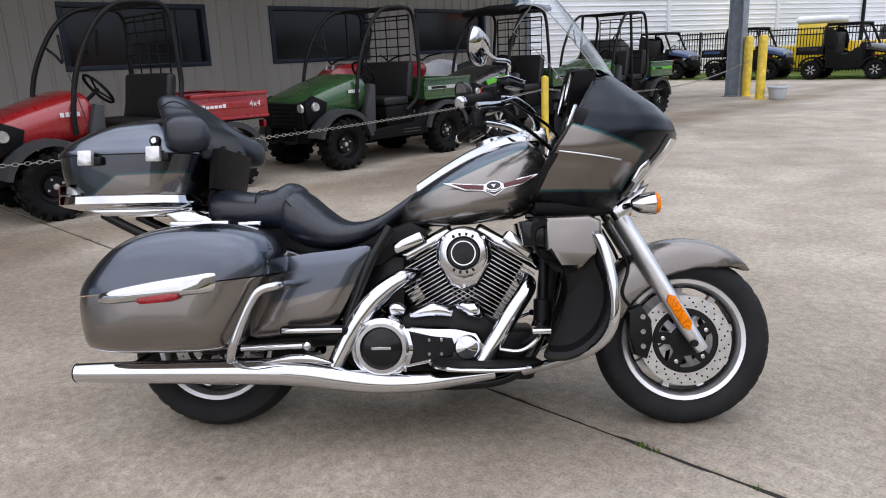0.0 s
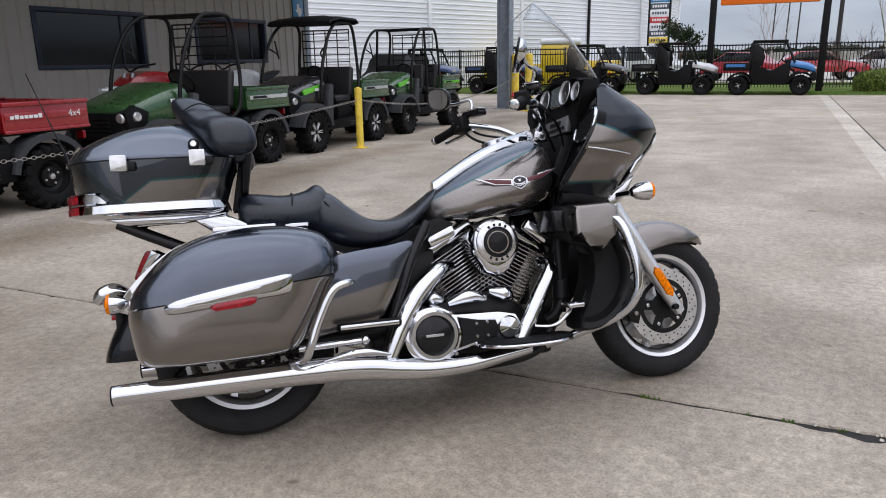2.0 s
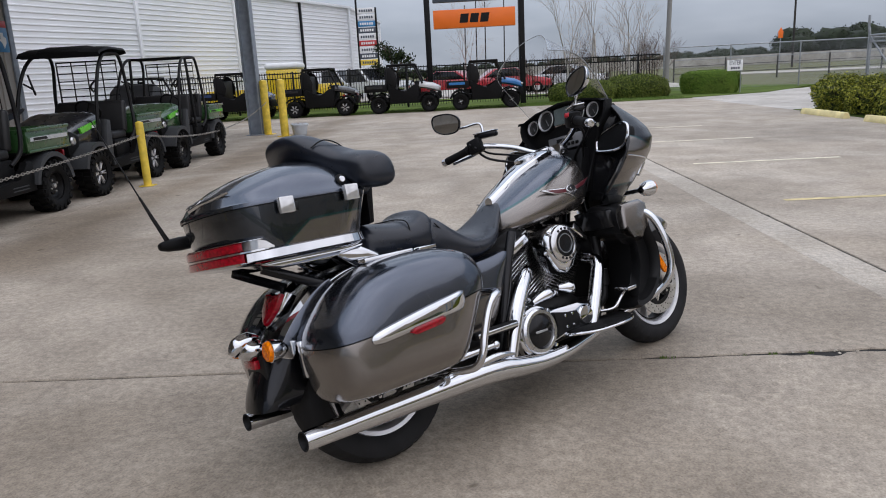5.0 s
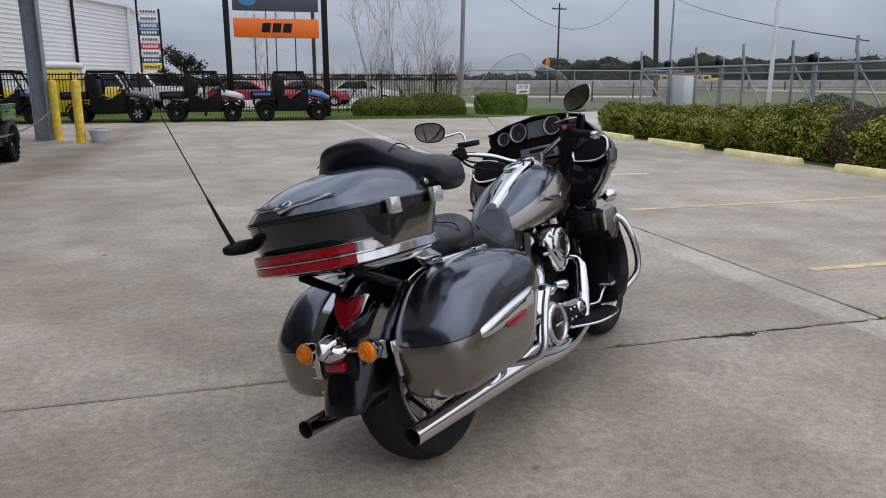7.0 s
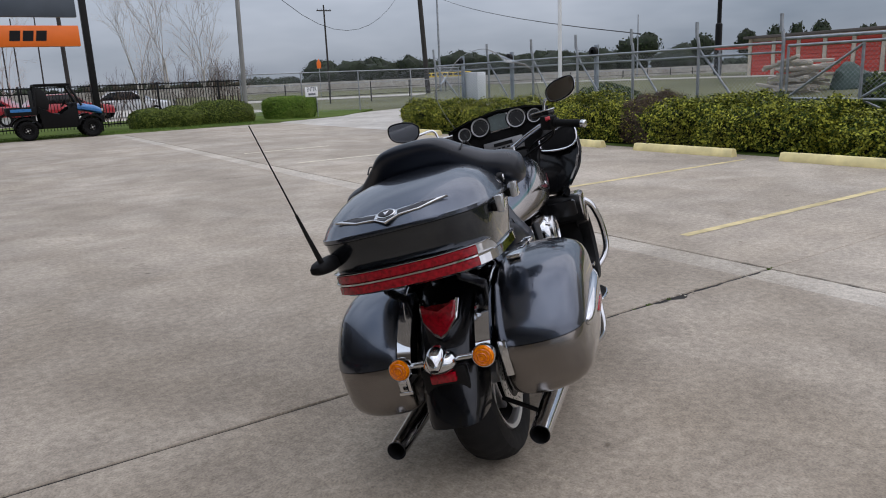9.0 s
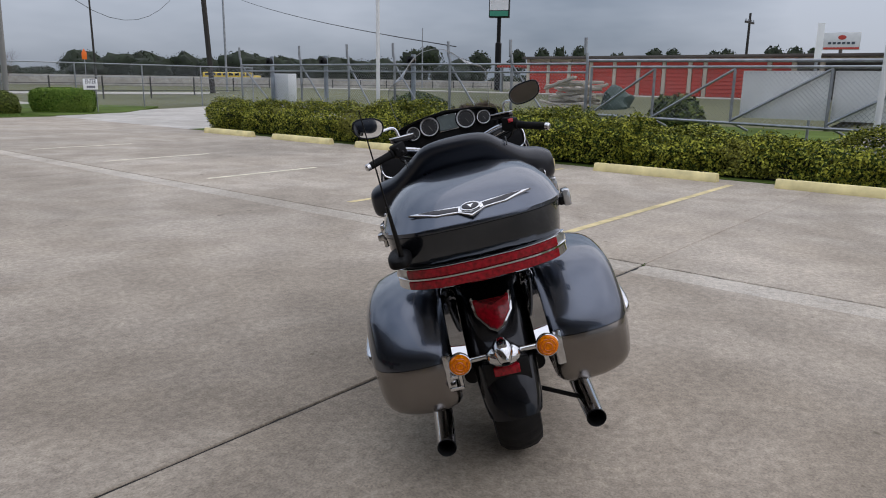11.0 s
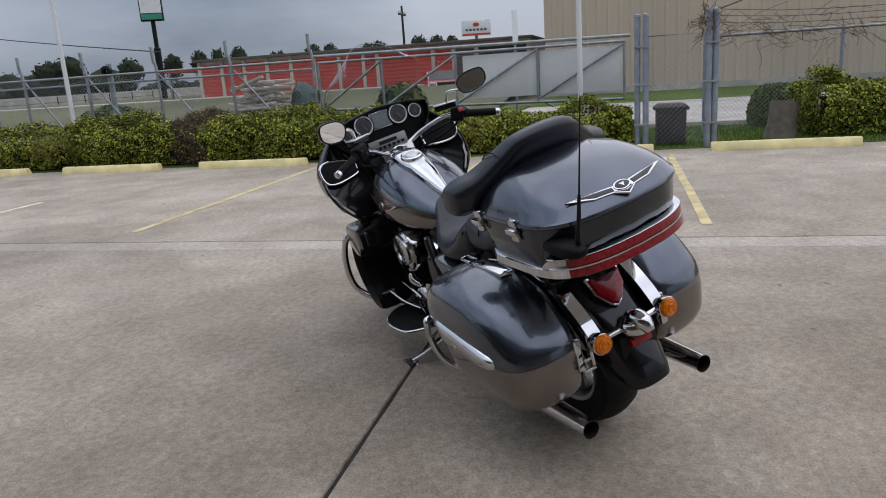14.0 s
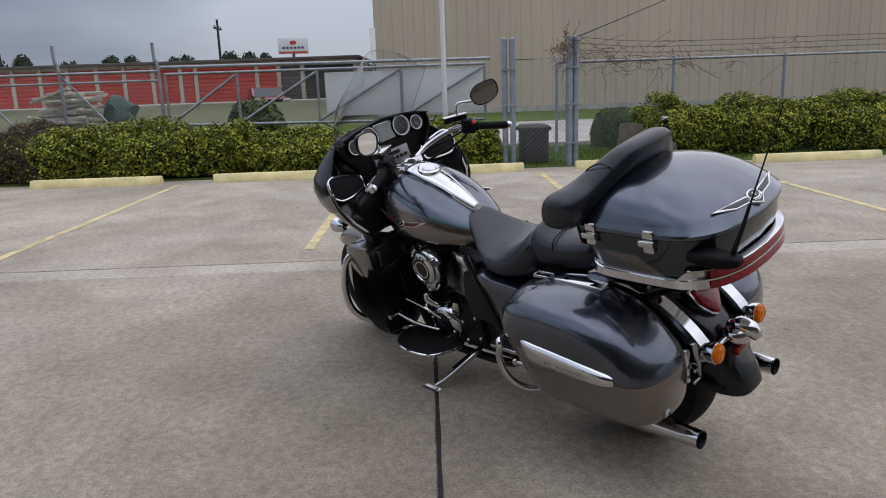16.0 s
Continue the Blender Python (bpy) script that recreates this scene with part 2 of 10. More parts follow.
def sweep(bm, pts, r, n=12, smooth=6, cap=True, flat=1.0):
    """A tube of one or changing radius along a smooth path."""
    if smooth > 1 and len(pts) > 2:
        P = spline(pts, smooth)
    else:
        P = [Vector(p) for p in pts]
    if isinstance(r, (int, float)):
        R = [r] * len(P)
    else:
        R = [float(np.interp(i / (len(P) - 1), np.linspace(0, 1, len(r)), r)) for i in range(len(P))]
    up = Vector((0, 0, 1))
    t0 = (P[1] - P[0]).normalized()
    if abs(t0.dot(up)) > 0.95:
        up = Vector((0, 1, 0))
    u = (up - t0 * up.dot(t0)).normalized()
    rings = []
    for i, p in enumerate(P):
        t = (P[min(i + 1, len(P) - 1)] - P[max(i - 1, 0)]).normalized()
        u = (u - t * u.dot(t)).normalized()
        v = t.cross(u)
        rings.append([p + R[i] * (u * math.cos(a) + v * flat * math.sin(a)) for a in [2 * math.pi * k / n for k in range(n)]])
    return skin(bm, rings, True, cap)


def lathe(bm, profile, n=32, m=None, cap=False):
    """A profile of (radius, height) turned round the z axis, then set by m."""
    m = m or Matrix()
    rings = [[m @ Vector((max(r, 1e-4) * math.cos(a), max(r, 1e-4) * math.sin(a), h)) for a in [2 * math.pi * k / n for k in range(n)]] for r, h in profile]
    return skin(bm, rings, True, cap)


def prism(bm, outline, y0, y1, bevel=0.0, m=None, smooth=0, seg=2):
    """An outline in (x, z) drawn out from y0 to y1, with rounded rims."""
    if smooth:
        pts = [(p.x, p.z) for p in spline([(x, 0, z) for x, z in outline], smooth, True)]
    else:
        pts = outline
    lo = [bm.verts.new((m @ Vector((x, y0, z))) if m else (x, y0, z)) for x, z in pts]
    hi = [bm.verts.new((m @ Vector((x, y1, z))) if m else (x, y1, z)) for x, z in pts]
    a, b = bm.faces.new(lo), bm.faces.new(hi)
    k = len(pts)
    for i in range(k):
        bm.faces.new((lo[i], lo[(i + 1) % k], hi[(i + 1) % k], hi[i]))
    if bevel:
        bmesh.ops.bevel(bm, geom=list(a.edges) + list(b.edges), offset=bevel, segments=seg, affect="EDGES", profile=0.5)
    return bm


def pillow(bm, outline, steps, centre, smooth=6):
    """An outline in (x, z) stacked at several y with a scale about its centre: a rounded shell."""
    pts = [(p.x, p.z) for p in spline([(x, 0, z) for x, z in outline], smooth, True)]
    cx, cz = centre
    return skin(bm, [[Vector((cx + (x - cx) * s, y, cz + (z - cz) * s)) for x, z in pts] for y, s in steps])


def ball(bm, c, r, u=16, v=10, m=None):
    mt = Matrix.Translation(c) @ Matrix.Diagonal((*(r if isinstance(r, (tuple, list)) else (r, r, r)), 1))
    bmesh.ops.create_uvsphere(bm, u_segments=u, v_segments=v, radius=1, matrix=(m @ mt) if m else mt)
    return bm


def along(a, b):
    """A frame at a whose z axis points to b."""
    a, b = Vector(a), Vector(b)
    return Matrix.Translation(a) @ (b - a).to_track_quat("Z", "Y").to_matrix().to_4x4()


def rod(bm, a, b, r0, r1=None, n=12):
    r1 = r0 if r1 is None else r1
    return lathe(bm, [(r0, 0), (r1, (Vector(b) - Vector(a)).length)], n, along(a, b), True)


def ell(cx, cz, rx, rz, n=24, p=2.4):
    """A rounded outline in (y, z)."""
    out = []
    for k in range(n):
        a = 2 * math.pi * k / n
        c, s = math.cos(a), math.sin(a)
        out.append((cx + rx * math.copysign(abs(c) ** (2 / p), c), cz + rz * math.copysign(abs(s) ** (2 / p), s)))
    return out


def BM():
    return bmesh.new()

# ---- motorcycle ----
bike = thing("motorcycle", pose(0.364, -0.640, 0.010, -14.0, 0.3, 40.5),
             "graphite and taupe touring motorcycle leaning on its side stand", "motorcycle")


def disc_at(x, y, z, side=-1):
    """A frame whose z axis points to the side of the bike."""
    return Matrix.Translation((x, y, z)) @ pose(0, 0, 0, 90 if side < 0 else -90, 0, 0)


def tyre_profile(R, w, rin):
    return [(rin, -w * 0.72), (rin + 0.02, -w * 0.93), (R - 0.055, -w), (R - 0.028, -w * 0.93), (R - 0.01, -w * 0.66), (R - 0.002, -w * 0.3), (R, 0),
            (R - 0.002, w * 0.3), (R - 0.01, w * 0.66), (R - 0.028, w * 0.93), (R - 0.055, w), (rin + 0.02, w * 0.93), (rin, w * 0.72)]


def wheel(x, z, R, w, name, rin=0.208):
    c = disc_at(x, 0, z)
    bm = BM()
    lathe(bm, [(rin - 0.02, -w * 0.62), (rin - 0.012, -w * 0.80), (rin + 0.002, -w * 0.86), (rin + 0.006, -w * 0.7), (rin - 0.012, -w * 0.45), (rin - 0.016, 0), (rin - 0.012, w * 0.45), (rin + 0.006, w * 0.7),
               (rin + 0.002, w * 0.86), (rin - 0.012, w * 0.80), (rin - 0.02, w * 0.62), (rin - 0.026, w * 0.3), (rin - 0.028, 0), (rin - 0.026, -w * 0.3), (rin - 0.02, -w * 0.62)], 56, c)
    lathe(bm, [(0.0, -0.05), (0.04, -0.05), (0.045, 0), (0.04, 0.05), (0.0, 0.05)], 24, c)
    rim = part(name, bm, M["alloy"], bike, "polished cast-alloy motorcycle wheel")
    # added black ring inside the rim, painted shade behind the spokes
    wb_ = BM()
    lathe(wb_, [(rin - 0.030, -w * 0.55), (rin - 0.0305, 0), (rin - 0.030, w * 0.55), (rin - 0.027, w * 0.5), (rin - 0.027, -w * 0.5), (rin - 0.030, -w * 0.55)], 56, c)
    part("rim_shade", wb_, M["black_satin"], rim)
    for k in range(9):
        a = 2 * math.pi * k / 9 + 0.2
        sb = BM()
        d = Vector((math.cos(a), math.sin(a), 0))
        t = Vector((-math.sin(a), math.cos(a), 0))
        ring = []
        for rr, hw, hz in ((0.035, 0.016, 0.02), (0.09, 0.009, 0.016), (0.15, 0.009, 0.016), (rin - 0.02, 0.014, 0.024)):
            ring.append([c @ (d * rr + t * sx * hw + Vector((0, 0, sz * hz))) for sx, sz in ((-1, -1), (1, -1), (1, 1), (-1, 1))])
        skin(sb, ring)
        bmesh.ops.bevel(sb, geom=sb.edges[:], offset=0.003, segments=2, affect="EDGES")
        part("spoke", sb, M["alloy"], rim)
    tb = BM()
    lathe(tb, tyre_profile(R, w, rin), 160, c)
    # slanted grooves cut into the tread
    back = c.inverted()
    for v in tb.verts:
        q = back @ v.co
        lat, rr = abs(q.z) / w, math.hypot(q.x, q.y)
        k = int(round(math.atan2(q.y, q.x) / (2 * math.pi) * 160)) + (2 if q.z > 0 else 0)
        if 0.2 < lat < 0.8 and rr > R - 0.02 and k % 5 == (0 if lat > 0.5 else 1):
            q.x *= 1 - 0.0045 / rr
            q.y *= 1 - 0.0045 / rr
            v.co = c @ q
    part("tyre", tb, M["bike_rubber"], rim, "black treaded motorcycle tyre")
    return rim


FW, RW = (1.655, 0.292), (0.003, 0.305)
fw = wheel(FW[0], FW[1], 0.301, 0.064, "front_wheel")
rw = wheel(RW[0], RW[1], 0.313, 0.084, "rear_wheel")


def brake_disc(x, z, y, side, r, parent):
    c = disc_at(x, y, z, side)
    bm = BM()
    lathe(bm, [(r * 0.72, -0.003), (r, -0.003), (r, 0.003), (r * 0.72, 0.003), (r * 0.72, -0.003)], 64, c)
    d = part("brake_disc", bm, M["steel_disc"], parent, "drilled steel brake disc")
    hb = BM()
    for k in range(60):
        a = 2 * math.pi * k / 60
        rr = r * (0.78, 0.86, 0.94)[k % 3]
        lathe(hb, [(0.0, 0.0035), (0.0034, 0.0035), (0.0034, 0.002)], 8, c @ Matrix.Translation((rr * math.cos(a), rr * math.sin(a), 0)))
    part("drilling", hb, M["black_satin"], parent)["kind"] = "stuff"
    cb = BM()
    lathe(cb, [(0.0, 0.004), (r * 0.25, 0.006), (r * 0.34, 0.003), (r * 0.34, -0.003), (0.0, -0.003)], 30, c)
    lathe(cb, [(r * 0.60, -0.002), (r * 0.735, -0.002), (r * 0.735, 0.002), (r * 0.60, 0.002), (r * 0.60, -0.002)], 40, c)
    for k in range(5):
        a = 2 * math.pi * k / 5 + 0.5
        box(cb, (r * 0.28, -r * 0.13, -0.002), (r * 0.68, r * 0.13, 0.0035), 0.002, 1, c @ Matrix.Rotation(a, 4, "Z"))
    part("disc_carrier", cb, M["black_satin"], parent)
    for k in range(5):
        a = 2 * math.pi * k / 5 + 0.5
        bb = BM()
        lathe(bb, [(0.0, 0.012), (0.0075, 0.011), (0.009, 0.004), (0.009, 0)], 12, c @ Matrix.Translation((r * 0.5 * math.cos(a), r * 0.5 * math.sin(a), 0)))
        part("disc_bolt", bb, M["chrome_soft"], parent)


for s in (-1, 1):
    brake_disc(FW[0], FW[1], s * 0.072, s, 0.155, fw)
brake_disc(RW[0], RW[1], -0.09, -1, 0.14, rw)

# fork legs, reflectors, calipers
for s in (-1, 1):
    y = s * 0.115
    bm = BM()
    rod(bm, (1.345, y, 0.86), (1.535, y, 0.545), 0.021, n=20)
    fork = part("fork_tube", bm, M["chrome_soft"], bike, "silver fork tube")
    bm = BM()
    sweep(bm, [(1.432, y, 0.715), (1.50, y, 0.60), (1.58, y, 0.465), (1.65, y, 0.345), (1.70, y, 0.268)], [0.031, 0.031, 0.03, 0.027, 0.021], 20, 5)
    lathe(bm, [(0.0, -0.02), (0.019, -0.02), (0.021, 0.0), (0.019, 0.02), (0.0, 0.02)], 20, disc_at(1.688, y, 0.285))
    part("fork_slider", bm, M["fork_alloy"], fork)
    bm = BM()
    lathe(bm, [(0.0, 0.022), (0.010, 0.022), (0.012, 0.020), (0.012, 0.0)], 16, disc_at(1.668, y + s * 0.012, 0.293, s))
    part("axle_cap", bm, M["black_satin"], fork)
    bm = BM()
    d = Vector((0.51, 0, -0.86))
    n_ = Vector((0.86, 0, 0.51))
    c0 = Vector((1.618, 0, 0.398))
    prism(bm, [((c0 + d * a + n_ * b).x, (c0 + d * a + n_ * b).z) for a, b in ((-0.072, 0.0), (-0.052, 0.017), (0.052, 0.017), (0.072, 0.0), (0.052, -0.017), (-0.052, -0.017))], y + s * 0.022, y + s * 0.037, 0.004)
    part("side_reflector", bm, M["amber_lens"], fork, "amber reflector strip")
    bm = BM()
    prism(bm, [(1.455, 0.40), (1.50, 0.42), (1.535, 0.37), (1.54, 0.30), (1.52, 0.235), (1.475, 0.25), (1.46, 0.32)], s * 0.052, s * 0.108, 0.008)
    cal = part("brake_caliper", bm, M["black_satin"], bike)
    for zz in (0.28, 0.33, 0.38):
        bb = BM()
        lathe(bb, [(0.0, 0.008), (0.009, 0.008), (0.011, 0.0)], 12, disc_at(1.505, s * 0.108, zz, s))
        part("caliper_bolt", bb, M["chrome_soft"], cal)
    bm = BM()
    sweep(bm, [(1.48, s * 0.09, 0.40), (1.44, s * 0.1, 0.46), (1.46, s * 0.09, 0.56), (1.40, s * 0.08, 0.68)], 0.006, 8)
    part("brake_hose", bm, M["black_satin"], bike)


def arch(c, a0, a1, rows, n=28, half=0.085, thick=0.006):
    """A mudguard: an arched section carried round a wheel. rows: (fraction, crown radius, skirt radius, half width)."""
    outer, inner = [], []
    fr = [r[0] for r in rows]
    for i in range(n + 1):
        f = i / n
        crown, skirt, hw = (float(np.interp(f, fr, [r[k] for r in rows])) for k in (1, 2, 3))
        a = radians(a0 + (a1 - a0) * f)
        d = Vector((math.cos(a), 0, math.sin(a)))
        o, q = [], []
        for k in range(17):
            u = -1 + 2 * k / 16
            y = hw * math.copysign(1 - (1 - abs(u) ** 1.0) ** 1.9, u)
            rad = skirt + (crown - skirt) * (1 - abs(u) ** 2.6) ** 0.62
            p = Vector((c[0], 0, c[1])) + d * rad + Vector((0, y, 0))
            o.append(p)
            q.append(Vector((c[0], 0, c[1])) + d * (rad - thick) + Vector((0, y * (1 - thick / hw), 0)))
        outer.append(o)
        inner.append(q)
    bm = BM()
    skin(bm, [o + list(reversed(q)) for o, q in zip(outer, inner)], True, True)
    return bm


part("front_fender", arch(FW, 45, 172, [(0, 0.338, 0.332, 0.02), (0.06, 0.342, 0.312, 0.06), (0.16, 0.347, 0.278, 0.083), (0.35, 0.352, 0.246, 0.092), (0.62, 0.349, 0.226, 0.092), (0.88, 0.338, 0.228, 0.086), (1, 0.328, 0.25, 0.075)]),
     M["taupe_paint"], bike, "taupe metallic front fender")
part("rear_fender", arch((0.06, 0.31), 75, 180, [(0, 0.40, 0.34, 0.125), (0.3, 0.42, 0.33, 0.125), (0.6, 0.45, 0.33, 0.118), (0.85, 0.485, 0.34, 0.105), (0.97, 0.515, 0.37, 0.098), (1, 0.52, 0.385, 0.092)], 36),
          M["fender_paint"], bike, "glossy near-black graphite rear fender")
# tank
rings = []
for x, zt, zb, hw in ((0.665, 0.765, 0.70, 0.05), (0.70, 0.80, 0.695, 0.105), (0.76, 0.842, 0.697, 0.152), (0.85, 0.898, 0.70, 0.193), (0.95, 0.950, 0.708, 0.215), (1.05, 0.985, 0.716, 0.22),
                      (1.12, 0.997, 0.735, 0.203), (1.165, 0.975, 0.77, 0.165), (1.19, 0.93, 0.81, 0.11)):
    ring = []
    for k in range(40):
        a = 2 * math.pi * k / 40
        c, s = math.cos(a), math.sin(a)
        zc = zb + (zt - zb) * 0.36
        up = (zt - zc) if s > 0 else (zc - zb)
        p = 2.5 if s > 0 else 3.2
        ring.append(Vector((x, hw * math.copysign(abs(c) ** (2 / p), c), zc + up * math.copysign(abs(s) ** (2 / p), s))))
    rings.append(ring)
fine = []
for i in range(len(rings[0])):
    fine.append(spline([r[i] for r in rings], 5))
bm = BM()
skin(bm, [[f[j] for f in fine] for j in range(len(fine[0]))])
part("fuel_tank", bm, M["tank_paint"], bike, "taupe and graphite fuel tank", 60)
# chrome console along the tank's spine
bm = BM()
rr = []
for x, z, hw in ((0.735, 0.845, 0.022), (0.80, 0.886, 0.036), (0.90, 0.945, 0.050), (1.00, 0.988, 0.064), (1.08, 1.012, 0.066), (1.15, 1.005, 0.056), (1.19, 0.975, 0.042)):
    rr.append([Vector((x, y * hw, z + h)) for y, h in ((-1, -0.03), (-1, -0.004), (-0.85, 0.004), (-0.4, 0.010), (0, 0.012), (0.4, 0.010), (0.85, 0.004), (1, -0.004), (1, -0.03))])
skin(bm, [[f[j] for f in [spline([r[i] for r in rr], 4) for i in range(9)]] for j in range(4 * 6 + 1)])
con = part("tank_console", bm, M["chrome"], bike, "chrome tank console")
for x, z, r, mname, nm in ((1.0, 1.002, 0.052, "chrome_soft", "filler_cap"), (1.115, 1.024, 0.04, "chrome_soft", "ignition_switch")):
    bm = BM()
    lathe(bm, [(0.0, 0.006), (r * 0.55, 0.006), (r * 0.6, 0.003), (r * 0.85, 0.006), (r, 0.002), (r * 1.04, -0.012)], 32, Matrix.Translation((x, 0, z)) @ pose(0, 0, 0, 0, -14, 0))
    cap = part(nm, bm, M[mname], con)
bm = BM()
lathe(bm, [(0.0, 0.009), (0.018, 0.009), (0.02, 0.005)], 20, Matrix.Translation((1.115, 0, 1.024)) @ pose(0, 0, 0, 0, -14, 0))
part("key_slot", bm, M["black_satin"], con)


def wing_badge(mt, parent, name, label, k=1.0, bend=0.0, enamel="badge_grey"):
    """A winged badge: two slim blades with enamel, a ringed oval and a small chevron below, bent back along the surface."""
    def laid(outline, y0, y1, bevel):
        bm = BM()
        prism(bm, [(x * k, z * k) for x, z in outline], y0, y1, bevel)
        bmesh.ops.subdivide_edges(bm, edges=[e for e in bm.edges if abs(e.verts[0].co.x - e.verts[1].co.x) > 0.04], cuts=3)
        for v in bm.verts:
            v.co = mt @ Vector((v.co.x, v.co.y + bend * v.co.x ** 2, v.co.z))
        return bm
    em = None
    for s in (-1, 1):
        bm = laid([(s * 0.022, 0.010), (s * 0.07, 0.0165), (s * 0.168, 0.032), (s * 0.095, -0.003), (s * 0.024, -0.013)], -0.003, 0.006, 0.0012)
        if em is None:
            em = part(name, bm, M["chrome_soft"], parent, label)
        else:
            part("badge_blade", bm, M["chrome_soft"], parent)
        part("badge_inlay", laid([(s * 0.032, 0.0065), (s * 0.07, 0.0125), (s * 0.140, 0.0255), (s * 0.092, 0.0003), (s * 0.034, -0.0085)], -0.0042, 0.004, 0.0005), M[enamel], parent)
    for nm, pts, d, mat in (("badge_chevron", [(-0.046, -0.006), (0, -0.018), (0.046, -0.006), (0, -0.033)], 0.003, "chrome_soft"), ("badge_ring", ell(0, 0.002, 0.028, 0.0165, 28, 2), 0.005, "chrome_soft"),
                            ("badge_oval", ell(0, 0.002, 0.023, 0.0125, 24, 2), 0.0068, "badge_grey"), ("chevron_inlay", [(-0.034, -0.010), (0, -0.0205), (0.034, -0.010), (0, -0.029)], 0.004, "badge_grey"),
                            ("badge_mark", [(-0.010, 0.009), (0, 0.004), (0.010, 0.009), (0, -0.007)], 0.0078, "chrome_soft")):
        part(nm, laid(pts, -d, 0.006, 0.0008), M[mat], parent)
    return em


for s in (-1, 1):
    mt = Matrix.Translation((1.008, s * 0.2190, 0.826)) @ (pose(0, 0, 0, -12, -5, 2) if s < 0 else pose(0, 0, 0, -12, 5, 178))
    wing_badge(mt, bike, "tank_badge", "winged chrome tank badge with maroon blades", 1.0, 0.35, "maroon")


# seats
def seat(name, rows, label, crown=0.35):
    rg = []
    for x, zt, zb, hw in rows:
        ring = []
        for k in range(28):
            a = 2 * math.pi * k / 28
            c, s = math.cos(a), math.sin(a)
            zc = (zt + zb) / 2
            ring.append(Vector((x, hw * math.copysign(abs(c) ** 0.7, c), zc + (zt - zb) / 2 * math.copysign(abs(s) ** 0.75, s))))
        rg.append(ring)
    cols = [spline([r[i] for r in rg], 4) for i in range(28)]
    bm = BM()
    skin(bm, [[c[j] for c in cols] for j in range(len(cols[0]))])
    return part(name, bm, M["leather"], bike, label, 70)


ps = seat("passenger_seat", ((0.012, 0.80, 0.74, 0.10), (0.022, 0.846, 0.712, 0.145), (0.08, 0.846, 0.70, 0.165), (0.17, 0.836, 0.695, 0.172), (0.24, 0.846, 0.69, 0.172), (0.285, 0.868, 0.68, 0.168), (0.315, 0.852, 0.68, 0.15), (0.33, 0.81, 0.70, 0.10)), "black vinyl passenger seat")
rs = seat("rider_seat", ((0.255, 0.79, 0.70, 0.10), (0.28, 0.835, 0.668, 0.165), (0.33, 0.836, 0.638, 0.185), (0.39, 0.785, 0.622, 0.195), (0.46, 0.735, 0.622, 0.20), (0.54, 0.725, 0.638, 0.192), (0.61, 0.744, 0.672, 0.16), (0.67, 0.782, 0.72, 0.115), (0.73, 0.825, 0.775, 0.075), (0.76, 0.838, 0.81, 0.04)), "black vinyl rider seat")
bm = BM()
sweep(bm, [(0.19, -0.169, 0.745), (0.195, -0.158, 0.818), (0.2, -0.09, 0.8385), (0.2, 0, 0.8405), (0.2, 0.09, 0.8385), (0.195, 0.158, 0.818), (0.19, 0.169, 0.745)], 0.0025, 6)
part("seam", bm, M["black_satin"], ps)
bm = BM()
for s in (-1, 1):
    sweep(bm, [(0.30, s * 0.175, 0.80), (0.36, s * 0.178, 0.74), (0.46, s * 0.185, 0.70), (0.56, s * 0.17, 0.703), (0.65, s * 0.11, 0.755)], 0.0025, 6)
part("seam", bm, M["black_satin"], rs)

# upper fairing shell
levels = [(0.735, 1.135, 1.415, 0.265), (0.77, 1.128, 1.455, 0.302), (0.80, 1.126, 1.492, 0.332), (0.86, 1.155, 1.535, 0.374), (0.93, 1.20, 1.60, 0.395), (0.985, 1.235, 1.635, 0.39), (1.03, 1.265, 1.62, 0.368),
          (1.08, 1.293, 1.575, 0.328), (1.12, 1.315, 1.52, 0.288), (1.16, 1.335, 1.465, 0.245), (1.19, 1.35, 1.425, 0.205)]


def fairing_ring(z, xr, xn, w, ins=0.0):
    ring = []
    for k in range(33):
        a = -math.pi / 2 + math.pi * k / 32
        c, s = math.cos(a), math.sin(a)
        ring.append(Vector((xr + (xn - xr - ins) * abs(c) ** 0.92, (w - ins) * math.copysign(abs(s) ** 0.8, s), z)))
    return ring


bm = BM()
lv = [tuple(float(np.interp(z, [l[0] for l in levels], [l[k] for l in levels])) for k in range(4)) for z in np.linspace(0.735, 1.19, 44)]
skin(bm, [fairing_ring(*l) + list(reversed(fairing_ring(*l, 0.012))) for l in lv], True, True)
# the flanks step in below a rising crease
for v in bm.verts:
    ay = abs(v.co.y)
    if ay > 0.16:
        under = 0.916 - 0.13 * (v.co.x - 1.2) - v.co.z
        v.co.y -= math.copysign(0.011 * min(1, max(0, under / 0.014)) * min(1, max(0, (v.co.z - 0.755) / 0.06)) * min(1, (ay - 0.16) / 0.08), v.co.y)
fairing = part("fairing", bm, M["fairing_paint_shaded"], bike, "graphite and taupe frame-mounted fairing", 50)
